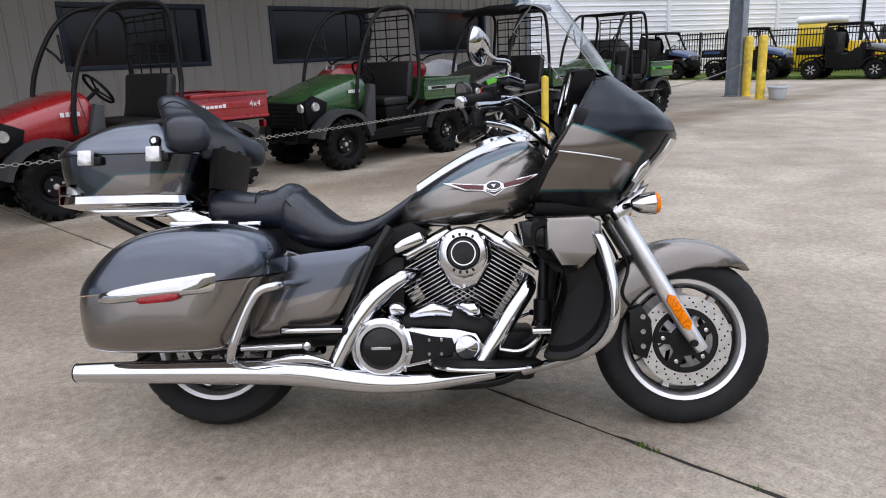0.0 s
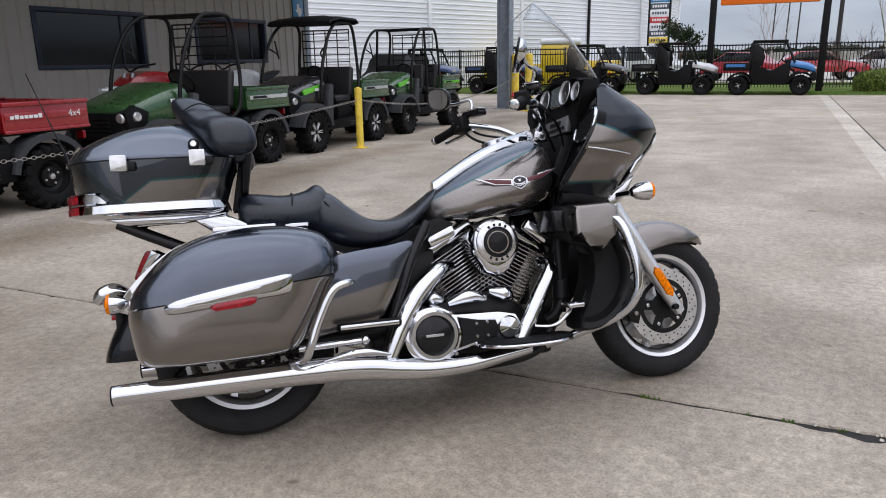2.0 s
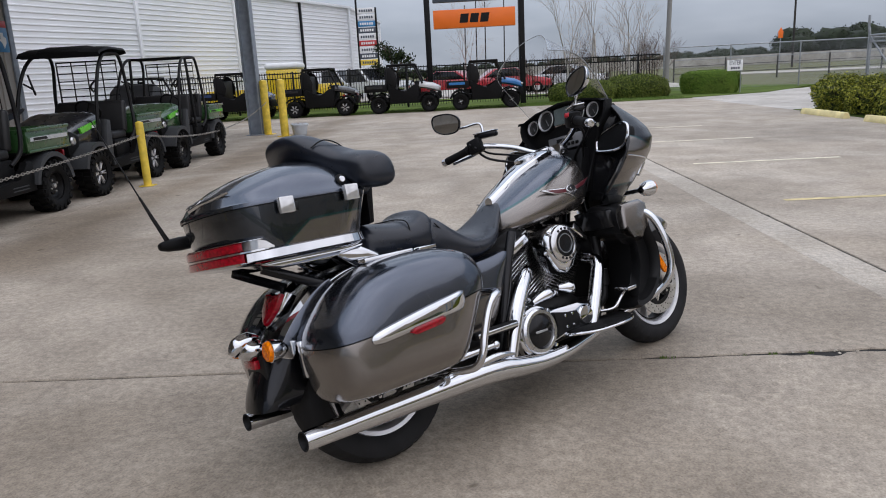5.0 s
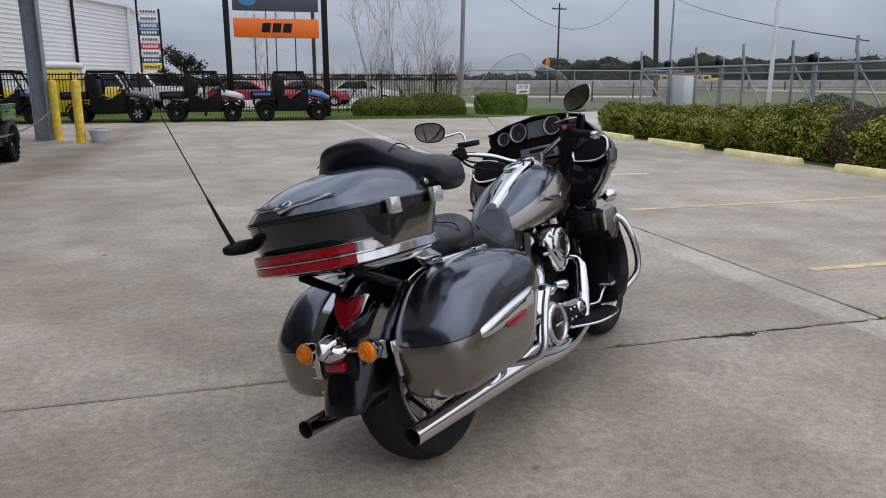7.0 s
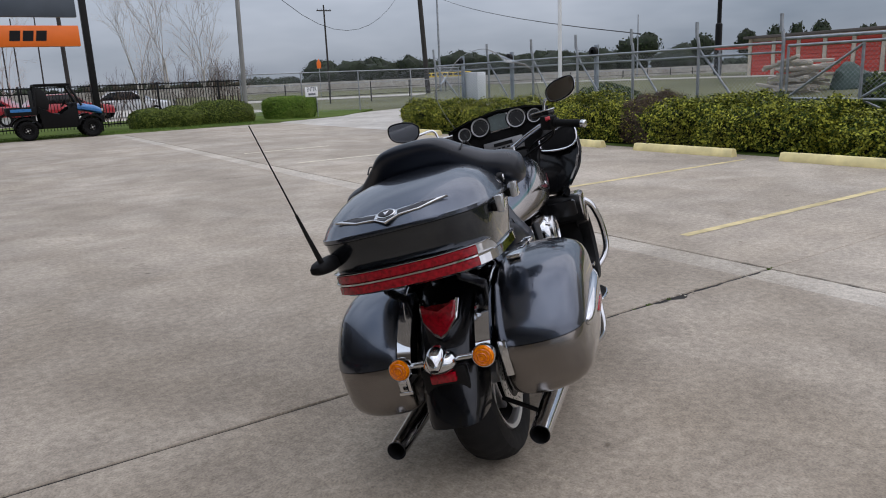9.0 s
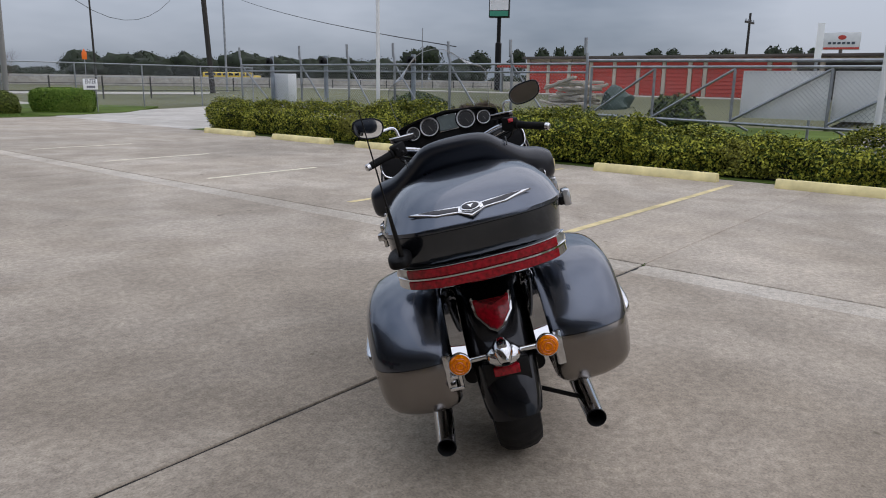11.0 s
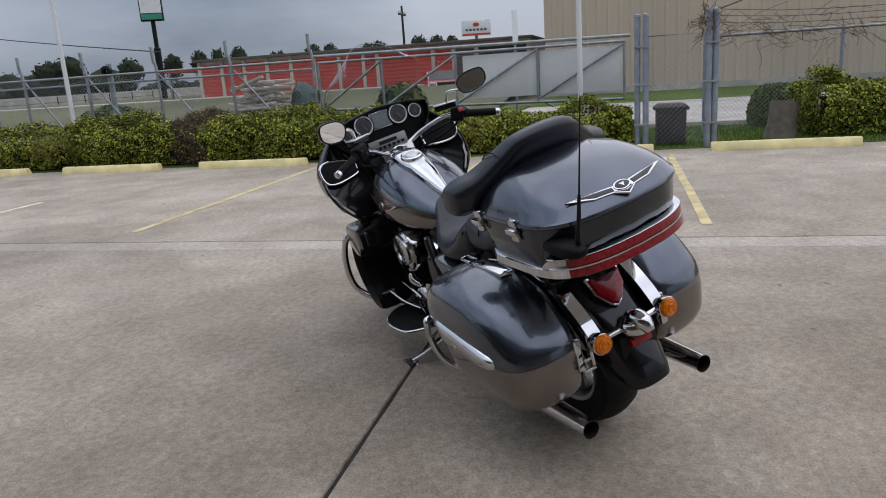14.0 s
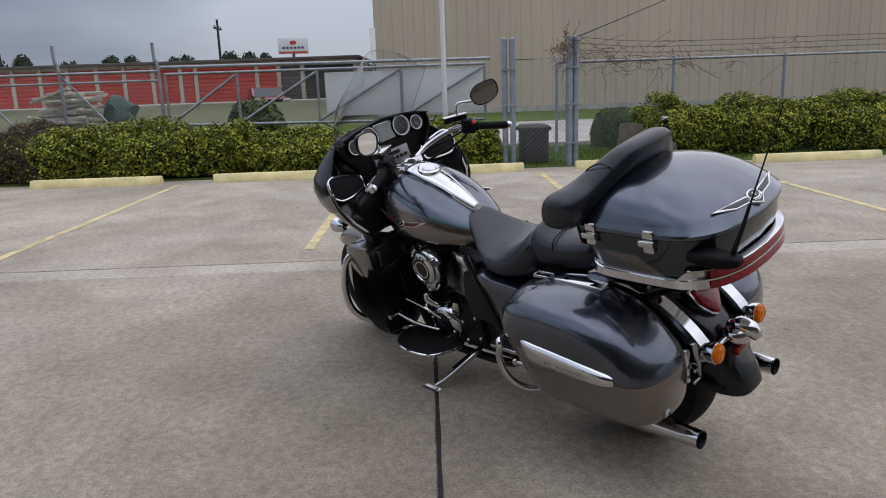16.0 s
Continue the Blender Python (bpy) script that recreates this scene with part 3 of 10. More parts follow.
# thin bright bead added as the highlight along the crease's ridge
for s in (-1, 1):
    bead = []
    for x in np.linspace(1.205, 1.40, 10):
        z = 0.918 - 0.13 * (x - 1.2)
        xr, xn, w = (float(np.interp(z, [l[0] for l in levels], [l[k] for l in levels])) for k in (1, 2, 3))
        ca = min(1.0, max(0.0, (x - xr) / (xn - xr))) ** (1 / 0.92)
        bead.append((float(x), s * (w * math.sqrt(1 - ca * ca) ** 0.8 + 0.0005), z))
    bm = BM()
    sweep(bm, bead, 0.0028, 8, 2)
    part("crease_highlight", bm, M["chrome_soft"], fairing)
bm = BM()
for s in (-1, 1):
    sweep(bm, [(1.135, s * 0.285, 0.752), (1.22, s * 0.265, 0.75), (1.33, s * 0.2, 0.752), (1.40, s * 0.11, 0.757), (1.425, 0, 0.76)], [0.024, 0.03, 0.03, 0.027, 0.025], 12, 5, True, 0.7)
part("fairing_lip", bm, M["black_plastic"], fairing)
# headlight behind a clear cover that follows the nose
def nose_patch(z0, z1, smax, off, n=10):
    rows = []
    for z in np.linspace(z0, z1, n):
        l = [float(np.interp(z, [q[0] for q in levels], [q[k] for q in levels])) for k in range(4)]
        row = []
        for k in range(17):
            a = math.asin(smax) * (-1 + k / 8)
            c, s2 = math.cos(a), math.sin(a)
            p = Vector((l[1] + (l[2] - l[1]) * abs(c) ** 0.92, l[3] * math.copysign(abs(s2) ** 0.8, s2), z))
            row.append(p + Vector((c, s2 * 0.8, 0)) * off)
        rows.append(row)
    bm = BM()
    skin(bm, [r + [p - Vector((0.006, 0, 0)) for p in reversed(r)] for r in rows], True, True)
    return bm


hl = part("headlight", nose_patch(0.80, 0.965, 0.5, 0.010), M["clear_lens"], bike, "clear headlight cover on the fairing's nose", 60)
part("headlight_rim", nose_patch(0.785, 0.975, 0.57, 0.005), M["black_gloss"], hl)
for s in (-1, 1):
    bm = BM()
    sweep(bm, [(1.50, s * 0.235, 0.93), (1.485, s * 0.235, 0.88), (1.455, s * 0.23, 0.83)], [0.012, 0.022, 0.012], 12, 5)
    part("headlight_trim", bm, M["chrome"], hl)
bm = BM()
prism(bm, [(1.40, 0.74), (1.47, 0.80), (1.53, 0.83), (1.50, 0.77), (1.44, 0.70)], -0.14, 0.14, 0.015)
part("lower_cowl", bm, M["chrome_soft"], fairing)
# windscreen: a curved clear sheet
rg, rim_l, rim_r = [], [], []
for i in range(15):
    f = i / 14
    x0 = 1.455 - 0.225 * f - 0.03 * f * f
    z0 = 1.175 + 0.365 * f
    hw = 0.235 + 0.02 * math.sin(math.pi * f) - 0.075 * max(0, (f - 0.62) / 0.38) ** 2.2
    o, q = [], []
    for k in range(25):
        u = -1 + 2 * k / 24
        bend = 0.105 * u * u
        drop = 0.05 * f * u * u + 0.06 * abs(u) ** 3 * max(0, (f - 0.5) / 0.5) ** 2
        o.append(Vector((x0 - bend, hw * u, z0 - drop)))
        q.append(Vector((x0 - bend - 0.0025, hw * u, z0 - drop - 0.001)))
    rg.append(o + list(reversed(q)))
    rim_l.append(o[0])
    rim_r.append(o[-1])
bm = BM()
skin(bm, rg, True, True)
scr = part("windscreen", bm, M["screen_glass"], bike, "clear curved acrylic windscreen", 60)
scr.visible_shadow = False
bm = BM()
sweep(bm, rim_l + o[1:-1] + rim_r[::-1], 0.0014, 6, 1)
part("screen_edge", bm, M["screen_edge"], scr, "pale polished acrylic edge")
bm = BM()
sweep(bm, [(1.315, -0.24, 1.17), (1.39, -0.14, 1.18), (1.428, 0, 1.182), (1.39, 0.14, 1.18), (1.315, 0.24, 1.17)], 0.012, 10)
part("screen_gasket", bm, M["black_plastic"], fairing)

# dash
bm = BM()
rg = []
for x, z, hw, drop in ((1.39, 1.20, 0.19, 0.03), (1.335, 1.230, 0.245, 0.045), (1.300, 1.230, 0.262, 0.045), (1.299, 1.222, 0.266, 0.045), (1.323, 1.214, 0.270, 0.035), (1.314, 1.16, 0.272, 0.01), (1.305, 1.11, 0.26, 0), (1.295, 1.07, 0.225, 0), (1.285, 1.0, 0.185, 0), (1.25, 0.90, 0.16, 0), (1.20, 0.80, 0.15, 0)):
    rg.append([Vector((x + dx - 0.03 * max(0.0, min(1.0, (z - 1.0) / 0.1)), y * hw - 0.008, z - drop * y * y)) for y, dx in ((-1, -0.022), (-0.965, -0.026), (-0.945, 0.004), (-0.6, 0), (0, 0), (0.6, 0), (0.945, 0.004), (0.965, -0.026), (1, -0.022), (0.92, 0.05), (-0.92, 0.05))])
skin(bm, rg)
dash = part("dashboard", bm, M["black_plastic"], bike, "black dashboard with four round gauges", 50)
for y, z, r in ((0.178, 1.147, 0.034), (0.088, 1.163, 0.047), (-0.107, 1.163, 0.047), (-0.200, 1.150, 0.034)):
    e = Matrix.Translation((1.280, y, z)) @ pose(0, 0, 0, 0, -78, 0)
    bm = BM()
    lathe(bm, [(r * 0.89, 0.004), (r * 0.905, 0.012), (r * 0.95, 0.0150), (r * 1.02, 0.0152), (r * 1.055, 0.0125), (r * 1.06, 0.010)], 36, e)
    part("gauge", bm, M["alloy"], dash, "round chrome-rimmed gauge")
    bm = BM()
    lathe(bm, [(r * 1.05, 0.0115), (r * 1.10, 0.0145), (r * 1.17, 0.012), (r * 1.19, -0.012)], 36, e)
    part("gauge_cup", bm, M["black_plastic"], dash)
    bm = BM()
    lathe(bm, [(0.0, 0.006), (r * 0.94, 0.005), (r * 0.94, -0.005)], 32, e)
    part("gauge_dial", bm, M["gauge_face"], bike)
    bm = BM()
    for k in range(11):
        a = radians(-130 + 26 * k)
        box(bm, (r * 0.66, -0.0008, 0.0062), (r * 0.8, 0.0008, 0.0072), 0, 1, e @ Matrix.Rotation(a, 4, "Z"))
    box(bm, (-r * 0.1, -0.001, 0.0075), (r * 0.6, 0.001, 0.009), 0, 1, e @ Matrix.Rotation(radians(210), 4, "Z"))
    part("gauge_marks", bm, M["clear_lens"], bike)
e = Matrix.Translation((1.281, -0.011, 1.166)) @ pose(0, 0, 0, 0, -78, 0)
bm = BM()
box(bm, (-0.045, -0.055, -0.008), (0.045, 0.055, 0.006), 0.006, 2, e)
part("lcd_frame", bm, M["chrome_soft"], dash)
bm = BM()
box(bm, (-0.039, -0.049, 0.0), (0.039, 0.049, 0.0085), 0.002, 1, e)
part("lcd_screen", bm, M["lcd"], dash, "grey display screen")
e = Matrix.Translation((1.274, -0.01, 1.043)) @ pose(0, 0, 0, 0, -80, 0)
bm = BM()
box(bm, (-0.032, -0.105, -0.01), (0.032, 0.105, 0.012), 0.004, 2, e)
rad = part("radio", bm, M["radio_grey"], bike, "silver fairing radio")
bm = BM()
box(bm, (0.002, -0.05, 0.0), (0.02, 0.05, 0.0145), 0.001, 1, e)
for k in range(7):
    box(bm, (-0.02, -0.085 + k * 0.026, 0), (-0.006, -0.068 + k * 0.026, 0.0155), 0.001, 1, e)
part("radio_buttons", bm, M["black_satin"], rad)

# inner panels that close the fairing's sides, with speakers
def shell_at(z):
    return [float(np.interp(z, [l[0] for l in levels], [l[k] for l in levels])) for k in (1, 2, 3)]


for s in (-1, 1):
    bm = BM()
    rows = []
    for z in np.linspace(0.755, 1.165, 14):
        xr, xn, w = shell_at(z)
        inner_y = float(np.interp(z, (0.755, 0.9, 1.02, 1.10, 1.165), (0.14, 0.155, 0.19, 0.245, 0.25)))
        inner_x = float(np.interp(z, (0.755, 0.9, 1.02, 1.165), (1.20, 1.235, 1.28, 1.318)))
        row = []
        for k in range(9):
            t = k / 8
            dish = 0.030 * math.sin(math.pi * t)
            row.append(Vector((xr + (inner_x - xr) * t + dish + 0.004, s * (w - 0.004 + (inner_y - w) * t), z)))
        rows.append(row)
    skin(bm, [r + [p + Vector((0.012, 0, 0)) for p in reversed(r)] for r in rows], True, True)
    pod = part("inner_panel", bm, M["black_gloss"], bike, "black inner fairing panel with a chrome-rimmed speaker", 50)
    bm = BM()
    rim_pts = [Vector((shell_at(z)[0] - 0.002, s * (shell_at(z)[2] - 0.002), z)) for z in np.linspace(0.78, 1.16, 10)]
    sweep(bm, rim_pts, 0.006, 8, 3)
    part("panel_edge", bm, M["black_gloss"], pod)
    xr, xn, w = shell_at(0.975)
    p0, p1 = Vector((xr + 0.006, s * w, 0.975)), Vector((1.265, s * 0.185, 0.985))
    c = p0 * 0.5 + p1 * 0.5 + Vector((0.012, 0, 0.018))
    u = (p1 - p0).normalized()
    v = Vector((0.35, 0, 1)).normalized()
    nrm = u.cross(v).normalized()
    if nrm.x > 0:
        nrm = -nrm
    out = [(-0.098, 0.02), (-0.088, 0.055), (-0.045, 0.066), (0.03, 0.045), (0.085, 0.022), (0.095, 0.008), (0.093, -0.03), (0.08, -0.045), (0.0, -0.052), (-0.06, -0.045), (-0.09, -0.02)]
    fine_o = [(p.x, p.z) for p in spline([(x, 0, z) for x, z in out], 5, True)]
    P = [c + u * x + v * z + nrm * 0.012 for x, z in fine_o]
    bm = BM()
    sweep(bm, P + P[:2], 0.0065, 8, 1, False)
    part("speaker_trim", bm, M["chrome"], pod)
    bm = BM()
    skin(bm, [[c + u * x * k + v * z * k + nrm * h for x, z in fine_o] for h, k in ((-0.03, 0.97), (0.006, 0.97), (0.012, 0.9), (0.014, 0.5))])
    part("speaker_grille", bm, M["black_plastic"], pod)
    bm = BM()
    lathe(bm, [(0.0, 0.006), (0.010, 0.006), (0.013, 0.0)], 16, along(p0 * 0.5 + p1 * 0.5 + Vector((0.0, 0, -0.115)), p0 * 0.5 + p1 * 0.5 + Vector((0.0, 0, -0.115)) + nrm))
    part("panel_knob", bm, M["chrome_soft"], pod)

# front signals
for s in (-1, 1):
    e = along((1.475, s * 0.238, 0.758), (1.55, s * 0.238, 0.761))
    bm = BM()
    lathe(bm, [(0.0, -0.03), (0.016, -0.026), (0.03, -0.005), (0.036, 0.025), (0.037, 0.045), (0.033, 0.047)], 24, e)
    rod(bm, (1.44, s * 0.12, 0.752), (1.48, s * 0.22, 0.758), 0.011, 0.011)
    sg = part("front_signal", bm, M["chrome"], bike, "chrome front turn signal")
    bm = BM()
    lathe(bm, [(0.034, 0.03), (0.036, 0.048), (0.03, 0.06), (0.0, 0.064)], 24, e)
    part("signal_lens", bm, M["amber_lens"], sg)

# handlebar, turned slightly to the left
GL, GR = ((0.935, 0.285, 1.100), (0.878, 0.398, 1.070)), ((0.995, -0.33, 1.095), (0.920, -0.455, 1.062))
bm = BM()
sweep(bm, [GL[0], (0.99, 0.235, 1.102), (1.08, 0.15, 1.07), (1.145, 0.06, 1.02), (1.16, -0.05, 1.02), (1.15, -0.15, 1.06), (1.08, -0.26, 1.098), GR[0]], 0.0128, 14)
bar = part("handlebar", bm, M["chrome"], bike, "chrome handlebar")
bm = BM()
prism(bm, [(1.13, 0.985), (1.20, 0.985), (1.19, 1.035), (1.14, 1.035)], -0.09, 0.09, 0.012)
part("bar_clamp", bm, M["chrome_soft"], bar)
for nm, (a, b), s in (("left", GL, 1), ("right", GR, -1)):
    a, b = Vector(a), Vector(b)
    d = (b - a).normalized()
    bm = BM()
    lathe(bm, [(0.0, 0.0), (0.021, 0.0), (0.023, 0.01), (0.0185, 0.014), (0.0175, 0.06), (0.0185, 0.12), (0.0185, (b - a).length - 0.008), (0.0165, (b - a).length), (0, (b - a).length)], 20, along(a, b))
    part("grip", bm, M["rubber"], bar, "black rubber grip")
    bm = BM()
    lathe(bm, [(0.0145, 0), (0.0175, 0.002), (0.0175, 0.018), (0.012, 0.024), (0.0, 0.025)], 20, along(b, b + d))
    part("bar_end", bm, M["chrome_soft"], bar)
    bm = BM()
    box(bm, (-0.028, -0.032, -0.068), (0.028, 0.034, -0.004), 0.009, 2, along(a, b))
    part("switch_block", bm, M["black_plastic"], bar)
    bm = BM()
    e = along(a, b)
    for u, v, q in ((0.026, 0.012, -0.02), (0.026, -0.012, -0.04), (-0.0, 0.03, -0.03)):
        ball(bm, (u, v, q), 0.009, 8, 6, e)
    part("switch_button", bm, M["black_satin"], bar)
    if s < 0:
        bm = BM()
        box(bm, (-0.008, -0.012, -0.009), (0.008, 0.012, 0.009), 0.003, 2, Matrix.Translation(a - d * 0.03 + Vector((-0.03, 0, 0.02))) @ pose(0, 0, 0, 0, 25, 0))
        part("kill_switch", bm, M["red_plastic"], bar, "red kill switch")
    bm = BM()
    fx = Vector((0.055, 0, -0.012))
    sweep(bm, [a - d * 0.03 + fx, a + d * 0.04 + fx * 1.15, a + d * 0.11 + fx * 1.0, b + fx * 0.85 + d * 0.01], [0.011, 0.009, 0.008, 0.009], 10, 5, True, 0.6)
    part("lever", bm, M["chrome"], bar, "chrome hand lever")
    bm = BM()
    r0 = a - d * 0.055 + Vector((0.04, 0, 0.026))
    tr = Matrix.Translation(r0) @ pose(0, 0, 0, 0, 0, math.degrees(math.atan2(d.y, d.x)))
    box(bm, (-0.065, -0.024, 0), (0.045, 0.024, 0.026), 0.009, 2, tr)
    part("fluid_reservoir", bm, M["black_gloss"], bar)
    bm = BM()
    box(bm, (-0.067, -0.026, 0.024), (0.047, 0.026, 0.031), 0.004, 2, tr)
    part("reservoir_lid", bm, M["chrome"], bar)
    # mirror
    c = Vector((0.888, 0.368, 1.243)) if s > 0 else Vector((0.962, -0.398, 1.236))
    bm = BM()
    sweep(bm, [r0 + Vector((-0.005, 0, 0.02)), r0 + Vector((0.0, s * 0.02, 0.075)), c + Vector((0.055, -s * 0.03, -0.03)), c + Vector((0.018, 0, 0.0))], 0.0065, 10)
    st = part("mirror", bm, M["chrome"], bike, "chrome-stalked mirror")
    mt = Matrix.Translation(c) @ pose(0, 0, 0, -15 if s < 0 else 6, 10 * s, -90 + (22 if s > 0 else 15) * s) @ Matrix.Diagonal((s, 1, 1, 1))
    out = [(-0.074, 0.014), (-0.055, 0.042), (0.024, 0.049), (0.072, 0.028), (0.078, -0.01), (0.054, -0.04), (-0.012, -0.047), (-0.06, -0.028)]
    bm = BM()
    pts = [(p.x, p.z) for p in spline([(x, 0, z) for x, z in out], 5, True)]
    skin(bm, [[mt @ Vector((x * k, y, z * k)) for x, z in pts] for y, k in ((0.0, 0.97), (0.003, 1.0), (0.012, 0.97), (0.024, 0.8), (0.03, 0.45))])
    part("mirror_shell", bm, M["chrome"] if s < 0 else M["black_gloss"], st)
    bm = BM()
    P = [mt @ Vector((x * 0.955, -0.002, z * 0.955)) for x, z in pts]
    sweep(bm, P + P[:2], 0.0038, 8, 1, False)
    part("mirror_rim", bm, M["black_gloss"], st)
    bm = BM()
    prism(bm, [(x * 0.92, z * 0.92) for x, z in pts], -0.002, 0.003, 0, mt)
    part("mirror_glass", bm, M["mirror"], st, "mirror glass")
    bm = BM()
    sweep(bm, [a - d * 0.03, a + Vector((0.08, -s * 0.04, -0.06)), (1.2, s * 0.11, 0.96), (1.24, s * 0.09, 0.88)], 0.006, 8)
    sweep(bm, [a - d * 0.04 + Vector((0.03, 0, 0)), a + Vector((0.1, -s * 0.02, -0.03)), (1.22, s * 0.15, 1.0), (1.25, s * 0.1, 0.86)], 0.005, 8)
    part("control_cable", bm, M["black_satin"], bike)

# ---- engine and frame ----
bm = BM()
prism(bm, [(0.60, 0.24), (0.66, 0.20), (0.95, 0.20), (1.03, 0.26), (1.02, 0.36), (0.94, 0.42), (0.80, 0.43), (0.66, 0.40), (0.58, 0.33)], -0.15, 0.15, 0.03)
prism(bm, [(0.55, 0.22), (0.62, 0.2), (0.70, 0.40), (0.70, 0.60), (0.60, 0.62), (0.52, 0.42)], -0.11, 0.11, 0.03)
part("engine", bm, M["fin"], bike, "black and chrome air-cooled V-twin engine")


def cylinder(base, top, name):
    base, top = Vector(base), Vector(top)
    e = along(base, top)
    L = (top - base).length
    bm = BM()
    lathe(bm, [(0.075, 0), (0.075, L)], 24, e, True)
    cy = part(name, bm, M["fin"], bike, "finned black engine cylinder")
    nf = 15
    for k in range(nf):
        fb = BM()
        h = 0.02 + (L - 0.03) * k / (nf - 1)
        grow = 0.088 + 0.018 * k / nf
        box(fb, (-grow, -grow * 1.15, h - 0.0028), (grow, grow * 1.15, h + 0.0028), 0.002, 1, e)
        part("cooling_fin", fb, M["chrome_soft"] if k % 1 == 0 else M["fin"], cy)
    hb = BM()
    box(hb, (-0.075, -0.135, L + 0.004), (0.075, 0.135, L + 0.05), 0.014, 3, e)
    part("rocker_cover", hb, M["chrome"], cy, "chrome rocker cover")
    return cy


c1 = cylinder((0.865, 0, 0.40), (0.755, 0, 0.60), "rear_cylinder")
c2 = cylinder((0.925, 0, 0.40), (1.045, 0, 0.60), "front_cylinder")
for s in (-1, 1):
    # air cleaner cover, round with a tapered foot
    out = [(0.905 + 0.088 * math.cos(a), 0.605 + 0.088 * math.sin(a)) for a in [radians(-25 + 230 * k / 22) for k in range(23)]] + [(0.838, 0.545), (0.862, 0.505), (0.905, 0.488), (0.948, 0.505), (0.972, 0.545)]
    kk = 1.0 if s < 0 else 0.98
    out = [(0.905 + (x - 0.905) * kk + (0.0 if s < 0 else 0.025), 0.6 + (z - 0.6) * kk) for x, z in out]
    bm = BM()
    y0 = s * 0.13
    skin(bm, [[Vector((0.905 + (x - 0.905) * k, y, 0.6 + (z - 0.6) * k)) for x, z in out] for y, k in ((y0, 1.06), (s * 0.185, 1.06), (s * 0.205, 1.0), (s * 0.212, 0.9), (s * 0.214, 0.6))])
    ac = part("air_cleaner", bm, M["chrome"], bike, "chrome teardrop air cleaner cover")
    cx = 0.905 if s < 0 else 0.93
    e = disc_at(cx, s * 0.212, 0.61, s)
    bm = BM()
    lathe(bm, [(0.078 * kk, -0.01), (0.078 * kk, 0.012), (0.07 * kk, 0.018), (0.056 * kk, 0.02), (0.052 * kk, 0.012)], 40, e)
    part("cover_ring", bm, M["chrome_soft"], ac)
    bm = BM()
    lathe(bm, [(0.0, 0.016), (0.05 * kk, 0.015), (0.054 * kk, 0.008)], 40, e)
    part("cover_disc", bm, M["black_gloss"], ac, "black disc in the air cleaner")
    bm = BM()
    lathe(bm, [(0.036 * kk, 0.015), (0.037 * kk, 0.0185), (0.041 * kk, 0.0185), (0.042 * kk, 0.015)], 40, e)
    part("disc_ring", bm, M["chrome"], ac)
    bm = BM()
    for k in range(4):
        for q in (60, 240):
            a = radians(q + 20 * k)
            box(bm, (0.058 * kk, -0.004, 0.018), (0.068 * kk, 0.004, 0.0215), 0, 1, e @ Matrix.Rotation(a, 4, "Z"))
    part("cover_lettering", bm, M["black_satin"], ac)
    for ax, az in ((0.84, 0.66), (0.972, 0.66), (0.905, 0.50)):
        bb = BM()
        lathe(bb, [(0.0, 0.01), (0.006, 0.01), (0.009, 0.006), (0.009, -0.01)], 12, disc_at(cx + (ax - 0.905) * kk, s * 0.206, 0.6 + (az - 0.6) * kk, s))
        part("cover_bolt", bb, M["chrome_soft"], ac)
    # rocker end caps and spark plug covers
    for x0, z0, x1, z1 in ((0.665, 0.625, 0.765, 0.668), (1.045, 0.67, 1.13, 0.60)):
        bm = BM()
        e2 = along((x0, s * 0.14, z0), (x1, s * 0.14, z1))
        box(bm, (-0.022, -0.02, 0), (0.022, 0.02, (Vector((x1, 0, z1)) - Vector((x0, 0, z0))).length), 0.01, 2, e2)
        part("head_cover", bm, M["chrome"], bike)

# right crankcase covers
oc = [(0.632 + 0.104 * math.cos(a), 0.303 + 0.104 * math.sin(a)) for a in [radians(40 + 280 * k / 24) for k in range(25)]] + [(0.80, 0.255), (0.90, 0.245), (0.96, 0.275), (0.968, 0.31), (0.945, 0.35), (0.88, 0.365), (0.78, 0.368)]
bm = BM()
skin(bm, [[Vector((0.75 + (x - 0.75) * k, y, 0.305 + (z - 0.305) * k2)) for x, z in oc] for y, k, k2 in ((-0.13, 1, 1), (-0.232, 1, 1), (-0.252, 0.985, 0.95), (-0.256, 0.96, 0.86))])
cc = part("clutch_cover", bm, M["chrome"], bike, "chrome clutch cover with a black disc")
bm = BM()
prism(bm, [(0.722, 0.250), (0.80, 0.268), (0.864, 0.274), (0.876, 0.305), (0.864, 0.336), (0.80, 0.342), (0.722, 0.360), (0.744, 0.305)], -0.262, -0.22, 0.006)
part("cover_panel", bm, M["black_satin"], cc)
e = disc_at(0.634, -0.254, 0.306)
bm = BM()
lathe(bm, [(0.088, -0.01), (0.09, 0.014), (0.082, 0.022), (0.07, 0.022), (0.066, 0.014)], 44, e)
part("cover_ring", bm, M["chrome_soft"], cc)
bm = BM()
lathe(bm, [(0.0, 0.022), (0.055, 0.02), (0.068, 0.012)], 44, e)
part("cover_disc", bm, M["black_gloss"], cc)
bm = BM()
box(bm, (-0.032, -0.0045, 0.021), (0.032, 0.0045, 0.0235), 0.001, 1, e)
part("cover_mark", bm, M["clear_lens"], cc)
bm = BM()
lathe(bm, [(0.046, -0.02), (0.046, 0.004), (0.036, 0.018), (0.0, 0.024)], 32, disc_at(0.912, -0.246, 0.305))
part("cover_dome", bm, M["chrome"], cc)
